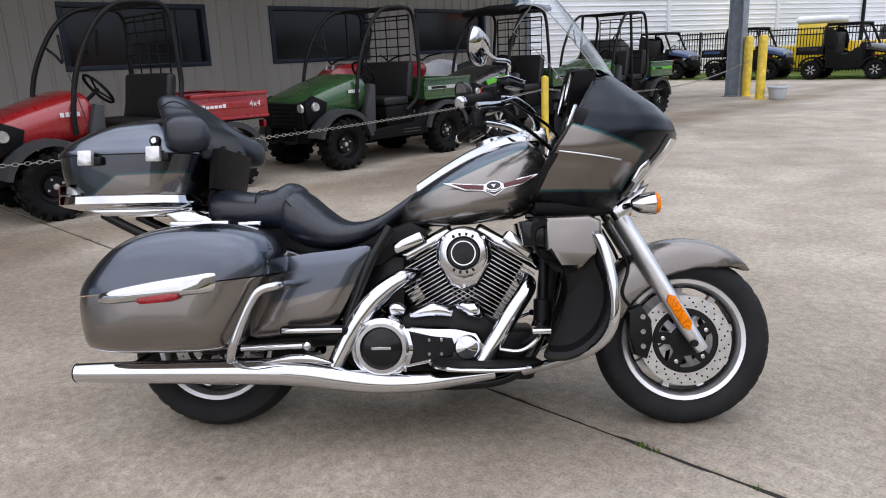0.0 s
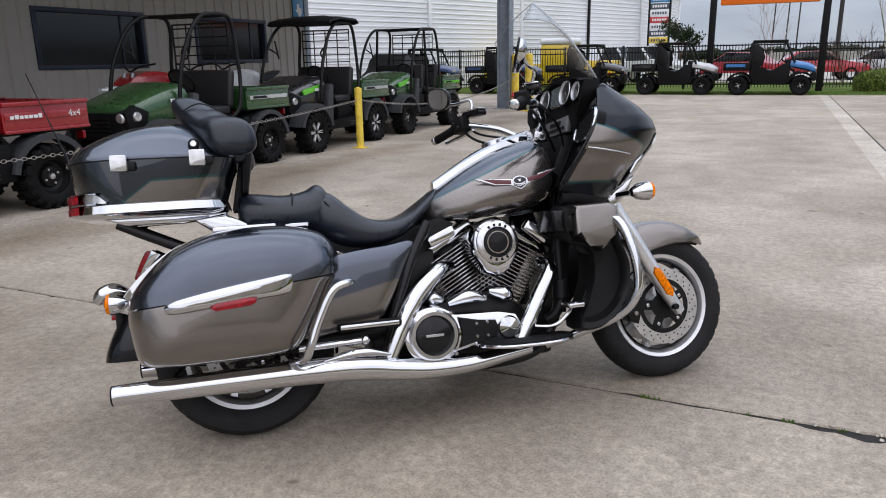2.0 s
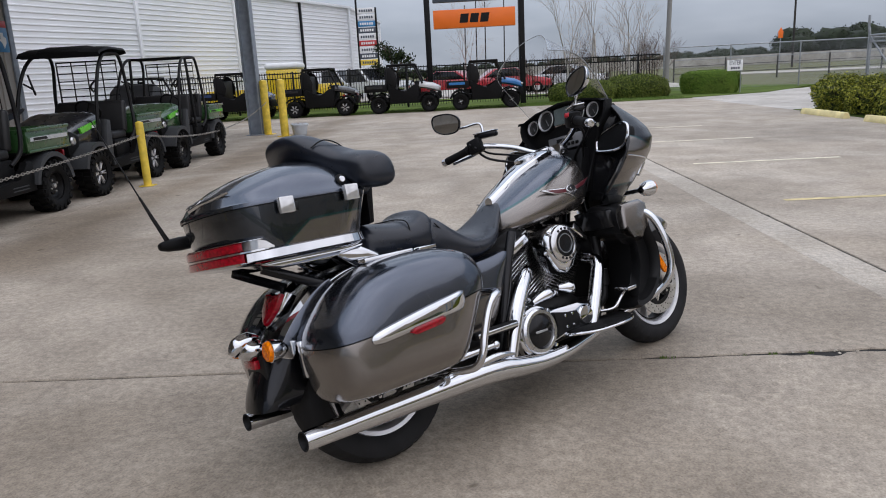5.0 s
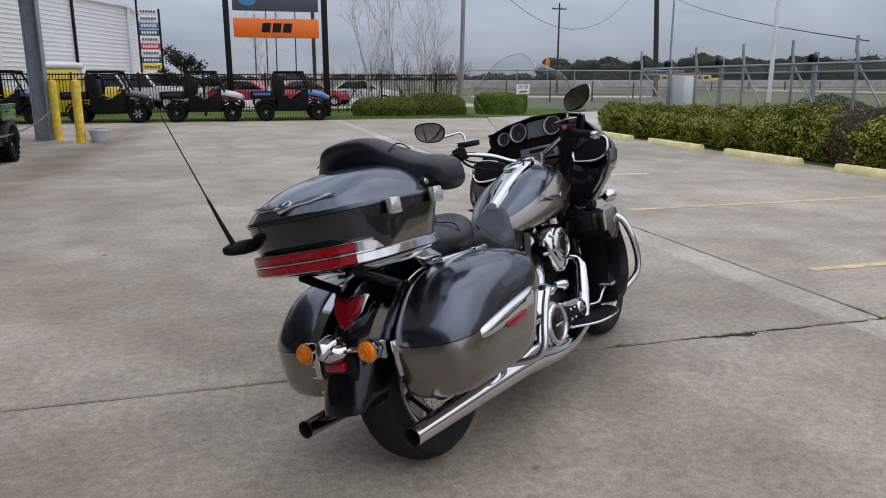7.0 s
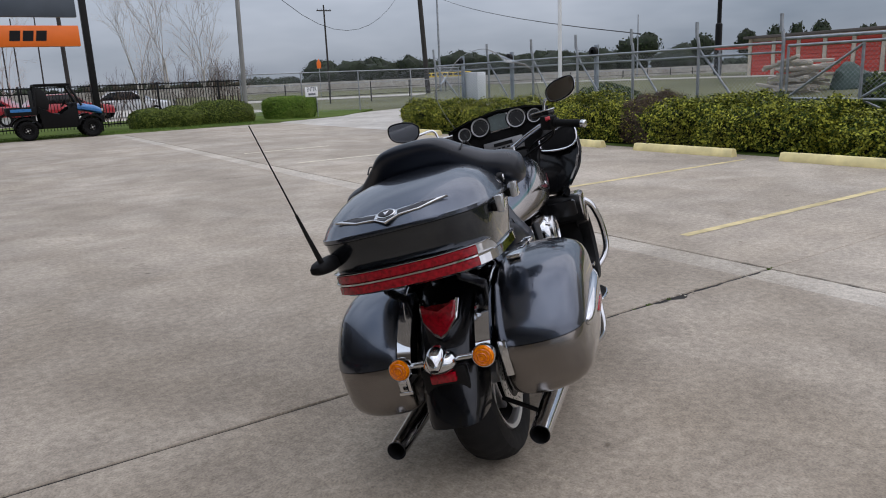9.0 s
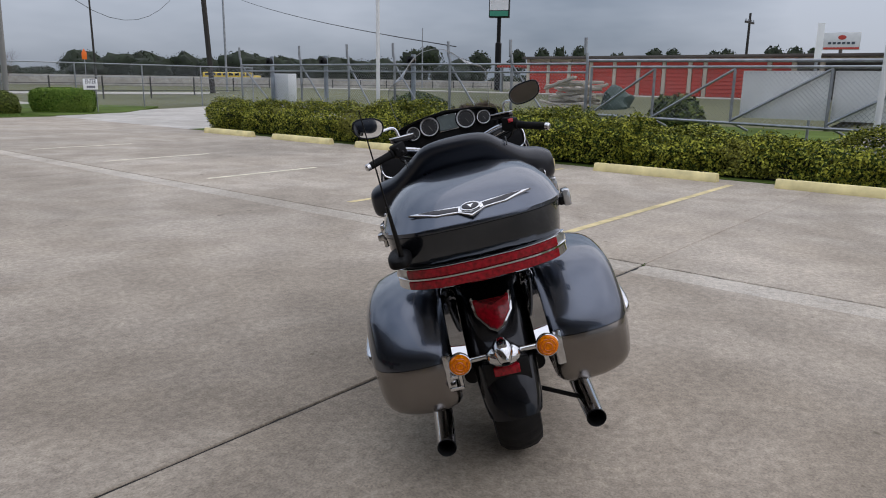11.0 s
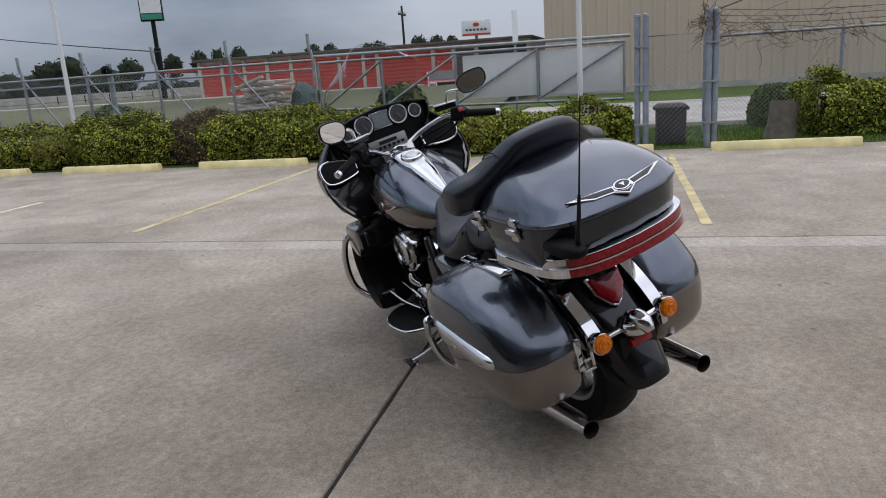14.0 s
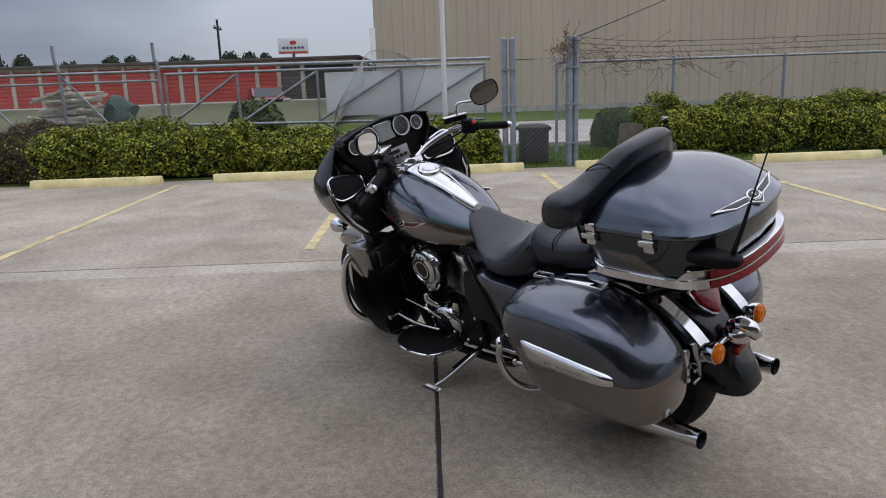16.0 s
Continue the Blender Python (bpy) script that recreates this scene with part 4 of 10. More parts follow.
for x, z in ((0.79, 0.33), (0.83, 0.33), (0.79, 0.285), (0.83, 0.285), (0.70, 0.375), (0.57, 0.385), (0.56, 0.225), (0.71, 0.232)):
    bb = BM()
    lathe(bb, [(0.0, 0.008), (0.005, 0.008), (0.0075, 0.004), (0.0075, -0.006)], 12, disc_at(x, -0.259, z))
    part("cover_bolt", bb, M["chrome"], cc)
for pts, r in (([(0.72, -0.16, 0.40), (0.80, -0.17, 0.42), (0.86, -0.165, 0.405)], 0.027), ([(0.88, -0.16, 0.43), (0.93, -0.175, 0.42), (0.96, -0.165, 0.395)], 0.030), ([(0.62, -0.15, 0.42), (0.66, -0.16, 0.425), (0.70, -0.16, 0.415)], 0.03)):
    bm = BM()
    sweep(bm, pts, [r * 0.45, r, r * 0.5], 16, 6)
    part("cam_cover", bm, M["chrome"], bike)
# left crankcase covers
bm = BM()
lathe(bm, [(0.092, -0.06), (0.092, 0.0), (0.08, 0.016), (0.062, 0.022), (0.06, 0.012), (0.0, 0.012)], 36, disc_at(0.90, 0.185, 0.325, 1))
lc = part("stator_cover", bm, M["chrome"], bike, "chrome left crankcase cover")
bm = BM()
lathe(bm, [(0.058, 0.010), (0.056, 0.020), (0.03, 0.024), (0.0, 0.025)], 28, disc_at(0.90, 0.185, 0.325, 1))
part("cover_disc", bm, M["black_gloss"], lc)
bm = BM()
sweep(bm, [(0.83, 0.175, 0.40), (0.80, 0.19, 0.425), (0.79, 0.19, 0.46)], [0.018, 0.022, 0.016], 12, 5)
part("cam_cover", bm, M["chrome"], bike)
bm = BM()
sweep(bm, [(0.95, 0.175, 0.40), (0.985, 0.19, 0.425), (1.0, 0.185, 0.455)], [0.018, 0.022, 0.016], 12, 5)
part("cam_cover", bm, M["chrome"], bike)
bm = BM()
skin(bm, [[Vector((0.62 + (x - 0.62) * k, y, 0.5 + (z - 0.5) * k)) for x, z in [(0.55, 0.40), (0.68, 0.40), (0.72, 0.52), (0.70, 0.62), (0.60, 0.64), (0.53, 0.54)]] for y, k in ((0.12, 1), (0.185, 1), (0.205, 0.85))])
part("battery_cover", bm, M["black_gloss"], bike)
bm = BM()
lathe(bm, [(0.055, -0.05), (0.06, 0.0), (0.05, 0.02), (0.0, 0.024)], 28, disc_at(0.48, 0.2, 0.36, 1))
part("pulley_cover", bm, M["black_gloss"], bike)
bm = BM()
prism(bm, [(0.66, 0.26), (0.80, 0.22), (0.82, 0.36), (0.76, 0.44), (0.68, 0.42)], 0.10, 0.178, 0.015)
gc = part("gear_case", bm, M["black_satin"], bike)
for x, z in ((0.69, 0.29), (0.78, 0.26), (0.79, 0.35), (0.70, 0.39)):
    bb = BM()
    lathe(bb, [(0.0, 0.008), (0.006, 0.008), (0.009, 0.004), (0.009, -0.006)], 12, disc_at(x, 0.179, z, 1))
    part("case_bolt", bb, M["chrome_soft"], gc)
for k in range(6):
    a = radians(20 + 60 * k)
    bb = BM()
    lathe(bb, [(0.0, 0.008), (0.005, 0.008), (0.008, 0.004), (0.008, -0.006)], 12, disc_at(0.90 + 0.071 * math.cos(a), 0.203, 0.325 + 0.071 * math.sin(a), 1))
    part("cover_bolt", bb, M["chrome_soft"], lc)
# drive belt guard and swingarm
for s in (-1, 1):
    bm = BM()
    sweep(bm, [(0.55, s * 0.13, 0.33), (0.35, s * 0.135, 0.32), (0.04, s * 0.125, 0.30), (-0.02, s * 0.125, 0.30)], 0.03, 12, 4)
    part("swingarm", bm, M["black_satin"], bike)
    bm = BM()
    rod(bm, (0.13, s * 0.15, 0.36), (0.28, s * 0.15, 0.60), 0.028, 0.028, 14)
    for k in range(9):
        lathe(bm, [(0.027, 0.0), (0.036, 0.005), (0.027, 0.01)], 14, along((0.13, s * 0.15, 0.36), (0.28, s * 0.15, 0.60)) @ Matrix.Translation((0, 0, 0.06 + 0.02 * k)))
    part("shock_absorber", bm, M["black_satin"], bike)
# frame tubes
for s in (-1, 1):
    bm = BM()
    sweep(bm, [(0.66, s * 0.185, 0.70), (0.60, s * 0.2, 0.60), (0.55, s * 0.205, 0.48), (0.50, s * 0.2, 0.34), (0.50, s * 0.17, 0.22), (0.70, s * 0.14, 0.165), (1.0, s * 0.14, 0.17), (1.12, s * 0.13, 0.25), (1.2, s * 0.10, 0.45), (1.26, s * 0.06, 0.72), (1.26, s * 0.03, 0.88)], 0.019, 14, 6)
    part("frame_tube", bm, M["black_gloss"], bike, "gloss black frame tube")
bm = BM()
prism(bm, [(1.15, 0.32), (1.19, 0.32), (1.23, 0.66), (1.19, 0.68)], -0.15, 0.15, 0.008)
rdt = part("radiator", bm, M["black_satin"], bike)
for k in range(18):
    fb = BM()
    z = 0.35 + k * 0.017
    x = 1.193 + (z - 0.32) * 0.118
    box(fb, (x, -0.13, z), (x + 0.004, 0.13, z + 0.004))
    part("radiator_fin", fb, M["black_plastic"], rdt)
bm = BM()
prism(bm, [(1.18, 0.86), (1.24, 1.0), (1.30, 1.0), (1.38, 0.74), (1.33, 0.72)], -0.13, 0.13, 0.02)
part("steering_head", bm, M["black_satin"], bike)
# horn and hoses on the right side ahead of the cylinders
bm = BM()
rod(bm, (1.165, -0.16, 0.38), (1.165, -0.16, 0.45), 0.032, 0.03, 20)
rod(bm, (1.165, -0.16, 0.45), (1.175, -0.15, 0.60), 0.017, 0.017, 14)
sweep(bm, [(1.165, -0.16, 0.38), (1.14, -0.17, 0.33), (1.10, -0.16, 0.30)], 0.02, 12)
part("oil_filter", bm, M["black_satin"], bike)

# exhaust: header pipes and mufflers
bm = BM()
sweep(bm, [(0.74, -0.13, 0.535), (0.69, -0.185, 0.525), (0.62, -0.215, 0.475), (0.565, -0.232, 0.41), (0.525, -0.242, 0.345), (0.475, -0.25, 0.245)], [0.026, 0.03, 0.033, 0.033, 0.031, 0.026], 18, 7)
part("rear_header", bm, M["chrome"], bike, "chrome exhaust header")
bm = BM()
sweep(bm, [(1.10, -0.13, 0.52), (1.115, -0.19, 0.495), (1.06, -0.215, 0.41), (1.00, -0.23, 0.315), (0.95, -0.24, 0.235)], [0.022, 0.028, 0.03, 0.03, 0.026], 18, 7)
part("front_header", bm, M["chrome"], bike, "chrome exhaust header")
for s in (-1, 1):
    k = 1.0 if s < 0 else 0.93
    dx = 0.0 if s < 0 else 0.02
    bm = BM()
    lead = [(1.0, s * 0.225, 0.215), (0.90, s * 0.235, 0.205), (0.76, s * 0.25, 0.190), (0.62, s * 0.255, 0.190)] if s < 0 else [(0.34, 0.16, 0.238), (0.32, 0.17, 0.237), (0.29, 0.19, 0.236), (0.26, 0.21, 0.235)]
    sweep(bm, lead + ([(0.50, s * 0.258, 0.205), (0.38, s * 0.26, 0.225), (0.25, s * 0.26, 0.232)] if s < 0 else [(0.22, 0.225, 0.234), (0.17, 0.24, 0.233), (0.10, 0.25, 0.232)]) + [(-0.05, s * 0.255, 0.232), (-0.30 + dx, s * 0.25, 0.230), (-0.405 + dx, s * 0.248, 0.229)],
          [0.02, 0.026, 0.03, 0.034, 0.04, 0.046, 0.045, 0.040, 0.034, 0.031], 24, 6, False)
    mf = part("muffler", bm, M["chrome"], bike, "long chrome muffler")
    bm = BM()
    e = along((-0.405 + dx, s * 0.248, 0.229), (-0.30 + dx, s * 0.25, 0.230))
    lathe(bm, [(0.0315, 0.0), (0.0325, -0.003), (0.0305, -0.005), (0.027, 0.0), (0.026, 0.08), (0.0, 0.085)], 24, e)
    part("muffler_outlet", bm, M["black_satin"], mf)
    bm = BM()
    if s > 0:
        continue
    sweep(bm, [(0.47, s * 0.285, 0.262), (0.40, s * 0.292, 0.278), (0.33, s * 0.292, 0.278), (0.24, s * 0.285, 0.262)], [0.004, 0.014, 0.014, 0.004], 10, 5)
    part("muffler_shield", bm, M["chrome"], mf)
    bm = BM()
    rod(bm, (0.1, s * 0.2, 0.27), (0.1, s * 0.14, 0.34), 0.012)
    part("muffler_bracket", bm, M["black_satin"], bike)
    bm = BM()
    rod(bm, (-0.25, s * 0.23, 0.235), (-0.2, s * 0.1, 0.28), 0.008)
    part("muffler_bracket", bm, M["black_satin"], bike)

# floorboards, pedals, pegs, side stand
for s in (-1, 1):
    out = [(0.80, 0.20), (0.84, 0.335), (0.95, 0.37), (1.06, 0.36), (1.13, 0.31), (1.15, 0.24), (1.10, 0.20)]
    bm = BM()
    pts = [(p.x, p.z) for p in spline([(x, 0, y) for x, y in out], 5, True)]
    skin(bm, [[Vector((0.97 + (x - 0.97) * k, s * (0.27 + (y - 0.27) * k), z)) for x, y in pts] for z, k in ((0.242, 0.95), (0.246, 1), (0.258, 1), (0.262, 0.96))])
    fb = part("floorboard", bm, M["rubber"], bike, "black rubber floorboard with chrome edge")
    bm = BM()
    P = [Vector((x, s * y, 0.25)) for x, y in pts]
    sweep(bm, P + P[:2], 0.007, 8, 1, False)
    part("floorboard_edge", bm, M["chrome"], fb)
    bm = BM()
    sweep(bm, [(0.83, s * 0.205, 0.25), (0.95, s * 0.18, 0.24), (1.08, s * 0.205, 0.25)], 0.014, 10)
    part("floorboard_bracket", bm, M["black_satin"], bike)
    bm = BM()
    box(bm, (0.30, s * 0.245, 0.352), (0.52, s * 0.285, 0.382), 0.012, 3)
    pg = part("passenger_peg", bm, M["black_plastic"], bike, "passenger footrest with chrome trim")
    bm = BM()
    box(bm, (0.31, s * 0.284, 0.36), (0.51, s * 0.290, 0.376), 0.003, 2)
    part("peg_trim", bm, M["chrome"], pg)
    bm = BM()
    rod(bm, (0.17, s * 0.27, 0.312), (0.385, s * 0.275, 0.318), 0.012, 0.012, 14)
    ball(bm, (0.39, s * 0.275, 0.318), 0.018, 14, 10)
    part("guard_brace", bm, M["chrome"], bike)
    # saddlebag guard
    bm = BM()
    loop = [(0.33, 0.20, 0.46), (0.325, 0.36, 0.50), (0.285, 0.43, 0.535), (0.272, 0.446, 0.52), (0.294, 0.442, 0.46), (0.283, 0.434, 0.385), (0.25, 0.405, 0.328), (0.20, 0.36, 0.305), (0.14, 0.25, 0.29)]
    sweep(bm, loop if s > 0 else [(0.345, s * 0.22, 0.52), (0.345, s * 0.36, 0.524), (0.33, s * 0.415, 0.524), (0.288, s * 0.432, 0.512), (0.257, s * 0.432, 0.472), (0.222, s * 0.432, 0.40), (0.198, s * 0.430, 0.338), (0.18, s * 0.40, 0.298), (0.15, s * 0.30, 0.285), (0.14, s * 0.2, 0.28)], 0.0135, 14, 6)
    part("saddlebag_guard", bm, M["chrome"], bike, "bent chrome saddlebag guard")
    # engine guard
    bm = BM()
    sweep(bm, [(1.22, s * 0.10, 0.70), (1.275, s * 0.22, 0.695), (1.325, s * 0.335, 0.66), (1.352, s * 0.375, 0.57), (1.368, s * 0.385, 0.45), (1.352, s * 0.37, 0.365), (1.30, s * 0.31, 0.30), (1.20, s * 0.21, 0.245), (1.10, s * 0.14, 0.205)], 0.0165, 16, 6)
    part("engine_guard", bm, M["chrome"], bike, "chrome engine guard bar")
bm = BM()
sweep(bm, [(0.98, -0.22, 0.30), (1.08, -0.26, 0.29), (1.14, -0.27, 0.33), (1.15, -0.29, 0.36)], 0.008, 10)
box(bm, (1.12, -0.33, 0.355), (1.18, -0.255, 0.372), 0.004, 2)
part("brake_pedal", bm, M["chrome_soft"], bike)
bm = BM()
sweep(bm, [(0.92, 0.22, 0.30), (1.04, 0.25, 0.32), (1.15, 0.27, 0.36)], 0.008, 10)
rod(bm, (1.15, 0.25, 0.36), (1.15, 0.32, 0.36), 0.012)
sweep(bm, [(0.90, 0.21, 0.36), (1.0, 0.22, 0.40), (1.12, 0.22, 0.42)], 0.006, 8)
part("gear_lever", bm, M["chrome"], bike)
bm = BM()
sweep(bm, [(0.77, 0.13, 0.185), (0.79, 0.21, 0.162), (0.83, 0.32, 0.118), (0.855, 0.365, 0.100)], [0.013, 0.012, 0.011, 0.010], 12, 4)
stand = part("side_stand", bm, M["chrome_soft"], bike, "chrome side stand touching the ground")
bm = BM()
prism(bm, [(0.83, 0.0), (0.925, 0.0), (0.92, 0.010), (0.835, 0.010)], -0.022, 0.022, 0.003, pose(0, 0.380, 0.084, 14, 0, 0))
part("stand_foot", bm, M["chrome_soft"], stand)
bm = BM()
sweep(bm, [(0.76, 0.12, 0.20), (0.80, 0.2, 0.172), (0.825, 0.27, 0.145)], 0.009, 8, 3)
part("stand_spring", bm, M["black_satin"], stand)

# leg shields (lower fairings) with taupe covers
for s in (-1, 1):
    out = [(1.13, 0.72), (1.25, 0.725), (1.335, 0.70), (1.352, 0.60), (1.385, 0.50), (1.375, 0.40), (1.33, 0.32), (1.25, 0.265), (1.16, 0.27), (1.20, 0.36), (1.235, 0.47), (1.22, 0.57), (1.14, 0.61)]
    bm = BM()
    skin(bm, [[Vector((1.26 + (x - 1.26) * k + dx, s * y, 0.5 + (z - 0.5) * k)) for x, z in [(p.x, p.z) for p in spline([(x, 0, z) for x, z in out], 4, True)]] for y, k, dx in ((0.14, 0.94, 0.02), (0.17, 1.0, 0.015), (0.25, 1.0, 0), (0.31, 0.97, -0.005), (0.335, 0.92, -0.01), (0.33, 0.84, -0.01), (0.29, 0.78, -0.01), (0.285, 0.5, -0.01))])
    ls = part("leg_shield", bm, M["black_satin"], bike, "black lower fairing", 55)
    bm = BM()
    prism(bm, [(1.165, 0.722), (1.300, 0.726), (1.338, 0.708), (1.344, 0.655), (1.318, 0.605), (1.285, 0.560), (1.262, 0.548), (1.225, 0.585), (1.165, 0.612)], s * 0.15, s * 0.338, 0.018, None, 0, 3)
    part("shield_cover", bm, M["taupe_paint"], ls, "taupe storage cover", 40)
    bm = BM()
    prism(bm, [(1.085, 0.708), (1.17, 0.716), (1.17, 0.618), (1.10, 0.632)], s * 0.13, s * 0.318, 0.016, None, 0, 3)
    part("shield_liner", bm, M["black_gloss"], ls)
# black filler blocks added for the frame, sump and dark void under the seats
bm = BM()
box(bm, (0.44, -0.11, 0.165), (1.14, 0.11, 0.34), 0.02, 2)
part("cradle_filler", bm, M["black_satin"], bike)
bm = BM()
prism(bm, [(0.12, 0.60), (0.12, 0.72), (0.30, 0.70), (0.55, 0.66), (0.72, 0.72), (0.78, 0.69), (0.62, 0.57), (0.35, 0.55)], -0.125, 0.125, 0.01)
part("underseat_filler", bm, M["black_satin"], bike)
# side covers
for s in (-1, 1):
    bm = BM()
    pillow(bm, [(0.20, 0.50), (0.27, 0.59), (0.36, 0.618), (0.50, 0.632), (0.60, 0.64), (0.565, 0.55), (0.52, 0.46), (0.455, 0.37), (0.32, 0.345), (0.17, 0.34)], [(s * 0.13, 1), (s * 0.19, 1), (s * 0.208, 0.97), (s * 0.215, 0.9), (s * 0.218, 0.6)], (0.39, 0.49), 4)
    part("side_cover", bm, M["cover_paint"], bike, "two-tone side cover")
    bm = BM()
    prism(bm, [(0.20, 0.66), (0.26, 0.65), (0.33, 0.615), (0.40, 0.60), (0.37, 0.585), (0.28, 0.60), (0.22, 0.63)], s * 0.14, s * 0.205, 0.008)
    part("frame_trim", bm, M["chrome"], bike)


# ---- saddlebags ----
def saddlebag(s):
    out = [(-0.335, 0.43), (-0.332, 0.50), (-0.30, 0.565), (-0.206, 0.658), (-0.095, 0.705), (0.033, 0.721), (0.16, 0.718), (0.262, 0.69), (0.312, 0.63), (0.315, 0.565), (0.29, 0.52), (0.235, 0.42), (0.175, 0.333), (0.10, 0.308), (-0.10, 0.303), (-0.24, 0.306), (-0.312, 0.33)]
    steps = [(0.165, 0.90), (0.18, 0.955), (0.205, 0.985), (0.24, 1.0), (0.28, 1.0), (0.32, 0.988), (0.355, 0.962), (0.385, 0.925), (0.408, 0.875), (0.426, 0.80), (0.438, 0.70), (0.446, 0.55), (0.450, 0.35), (0.451, 0.15)]
    bag = None
    for nm, sign, mname, grow, lab in (("saddlebag", -1, "taupe_paint", 1.0, "taupe and graphite hard saddlebag"), ("saddlebag_lid", 1, "dark_paint", 1.012, "graphite saddlebag lid")):
        bm = BM()
        pillow(bm, out, [(s * y * (1.004 if sign > 0 else 1), k * grow) for y, k in steps], (-0.005, 0.52), 6)
        n = Vector((-0.097, 0, 1)).normalized()
        bmesh.ops.bisect_plane(bm, geom=bm.verts[:] + bm.edges[:] + bm.faces[:], plane_co=(0, 0, 0.528 + (0.002 if sign > 0 else -0.002)), plane_no=n * sign, clear_inner=True)
        bmesh.ops.holes_fill(bm, edges=[e for e in bm.edges if e.is_boundary], sides=0)
        bag = part(nm, bm, M[mname], bike if bag is None else bag, lab, 45)
        if sign < 0:
            body = bag
    bag = body
    # chrome strip with a red reflector
    st = [(-0.215, 0.492), (-0.19, 0.518), (-0.05, 0.547), (0.10, 0.568), (0.152, 0.570), (0.158, 0.552), (0.152, 0.522), (0.13, 0.508), (0.05, 0.500), (-0.10, 0.484), (-0.19, 0.478)]
    if s > 0:
        st = [(-0.222, 0.512), (-0.20, 0.542), (-0.05, 0.566), (0.10, 0.580), (0.155, 0.580), (0.160, 0.556), (0.155, 0.522), (0.13, 0.510), (0.05, 0.507), (-0.10, 0.500), (-0.20, 0.499)]
    bm = BM()
    pillow(bm, st, [(s * 0.425, 1.0), (s * 0.448, 1.0), (s * 0.459, 0.92), (s * 0.467, 0.74), (s * 0.470, 0.45)], (-0.03, 0.522), 3)
    tr = part("bag_trim", bm, M["chrome"], bag, "chrome saddlebag strip")
    bm = BM()
    if s > 0:
        lathe(bm, [(0.0, 0.004), (0.006, 0.003), (0.007, 0.0)], 12, disc_at(0.0, 0.468, 0.525, 1))
        part("trim_screw", bm, M["steel_disc"], tr)
        bm = BM()
    else:
        prism(bm, [(-0.085, 0.487), (-0.07, 0.499), (0.035, 0.509), (0.05, 0.505), (0.045, 0.493), (0.03, 0.486), (-0.07, 0.478)], s * 0.44, s * 0.4725, 0.002)
        part("bag_reflector", bm, M["red_lens"], bag, "red side reflector")
        bm = BM()
    box(bm, (-0.07, s * 0.205, 0.714), (0.13, s * 0.255, 0.733), 0.005, 2)
    box(bm, (0.16, s * 0.212, 0.716), (0.235, s * 0.218, 0.728), 0.002, 1)
    box(bm, (0.16, s * 0.242, 0.716), (0.235, s * 0.248, 0.728), 0.002, 1)
    box(bm, (0.229, s * 0.212, 0.714), (0.236, s * 0.248, 0.728), 0.002, 1)
    part("bag_latch", bm, M["chrome"], bag, "chrome lid latch")
    bm = BM()
    lathe(bm, [(0.0, 0.004), (0.008, 0.004), (0.01, 0.0)], 14, Matrix.Translation((0.09, s * 0.23, 0.736)))
    part("latch_lock", bm, M["black_satin"], bag)
    bm = BM()
    box(bm, (-0.33, s * 0.17, 0.40), (-0.30, s * 0.20, 0.52), 0.006, 2)
    part("bag_bracket", bm, M["chrome"], bag)


for s in (-1, 1):
    saddlebag(s)
    # chrome rail between the bag and the fender
    bm = BM()
    sweep(bm, [(0.16, s * 0.165, 0.700), (0.05, s * 0.16, 0.712), (-0.10, s * 0.155, 0.700), (-0.22, s * 0.15, 0.645), (-0.31, s * 0.145, 0.56)], 0.0065, 10, 5)
    part("fender_rail", bm, M["chrome"], bike)
    bm = BM()
    strip = []
    for a in range(120, 160, 3):
        crown = float(np.interp((a - 75) / 105, (0, 0.3, 0.6, 0.85), (0.40, 0.42, 0.45, 0.485)))
        strip.append((radians(a), crown))
    prism(bm, [(0.06 + (r + 0.010) * math.cos(a), 0.31 + (r + 0.010) * math.sin(a)) for a, r in strip] + [(0.06 + (r - 0.045) * math.cos(a), 0.31 + (r - 0.045) * math.sin(a)) for a, r in reversed(strip)], s * 0.112, s * 0.160, 0.004)
    part("trunk_strut", bm, M["chrome"], bike, "chrome fender strut")

bm = BM()
box(bm, (-0.352, 0.145, 0.40), (-0.342, 0.195, 0.412), 0.002, 1)
box(bm, (-0.352, 0.145, 0.412), (-0.342, 0.158, 0.475), 0.002, 1)
box(bm, (-0.352, 0.158, 0.44), (-0.342, 0.186, 0.452), 0.002, 1)
box(bm, (-0.346, 0.147, 0.43), (-0.27, 0.155, 0.455), 0.002, 1)
part("latch_plate", bm, M["chrome_soft"], bike)

# ---- trunk ----
def rounded(z, x0, x1, hw, p=4.2, n=48, back=0.0):
    cx, rx = (x0 + x1) / 2, (x1 - x0) / 2
    r = []
    for k in range(n):
        a = 2 * math.pi * k / n
        c, s = math.cos(a), math.sin(a)
        x = cx + rx * math.copysign(abs(c) ** (2 / p), c)
        y = hw * math.copysign(abs(s) ** (2 / p), s)
        x += -back * (1 - (y / hw) ** 2) * max(0, -(x - cx) / rx)
        r.append(Vector((x, y, z)))
    return r


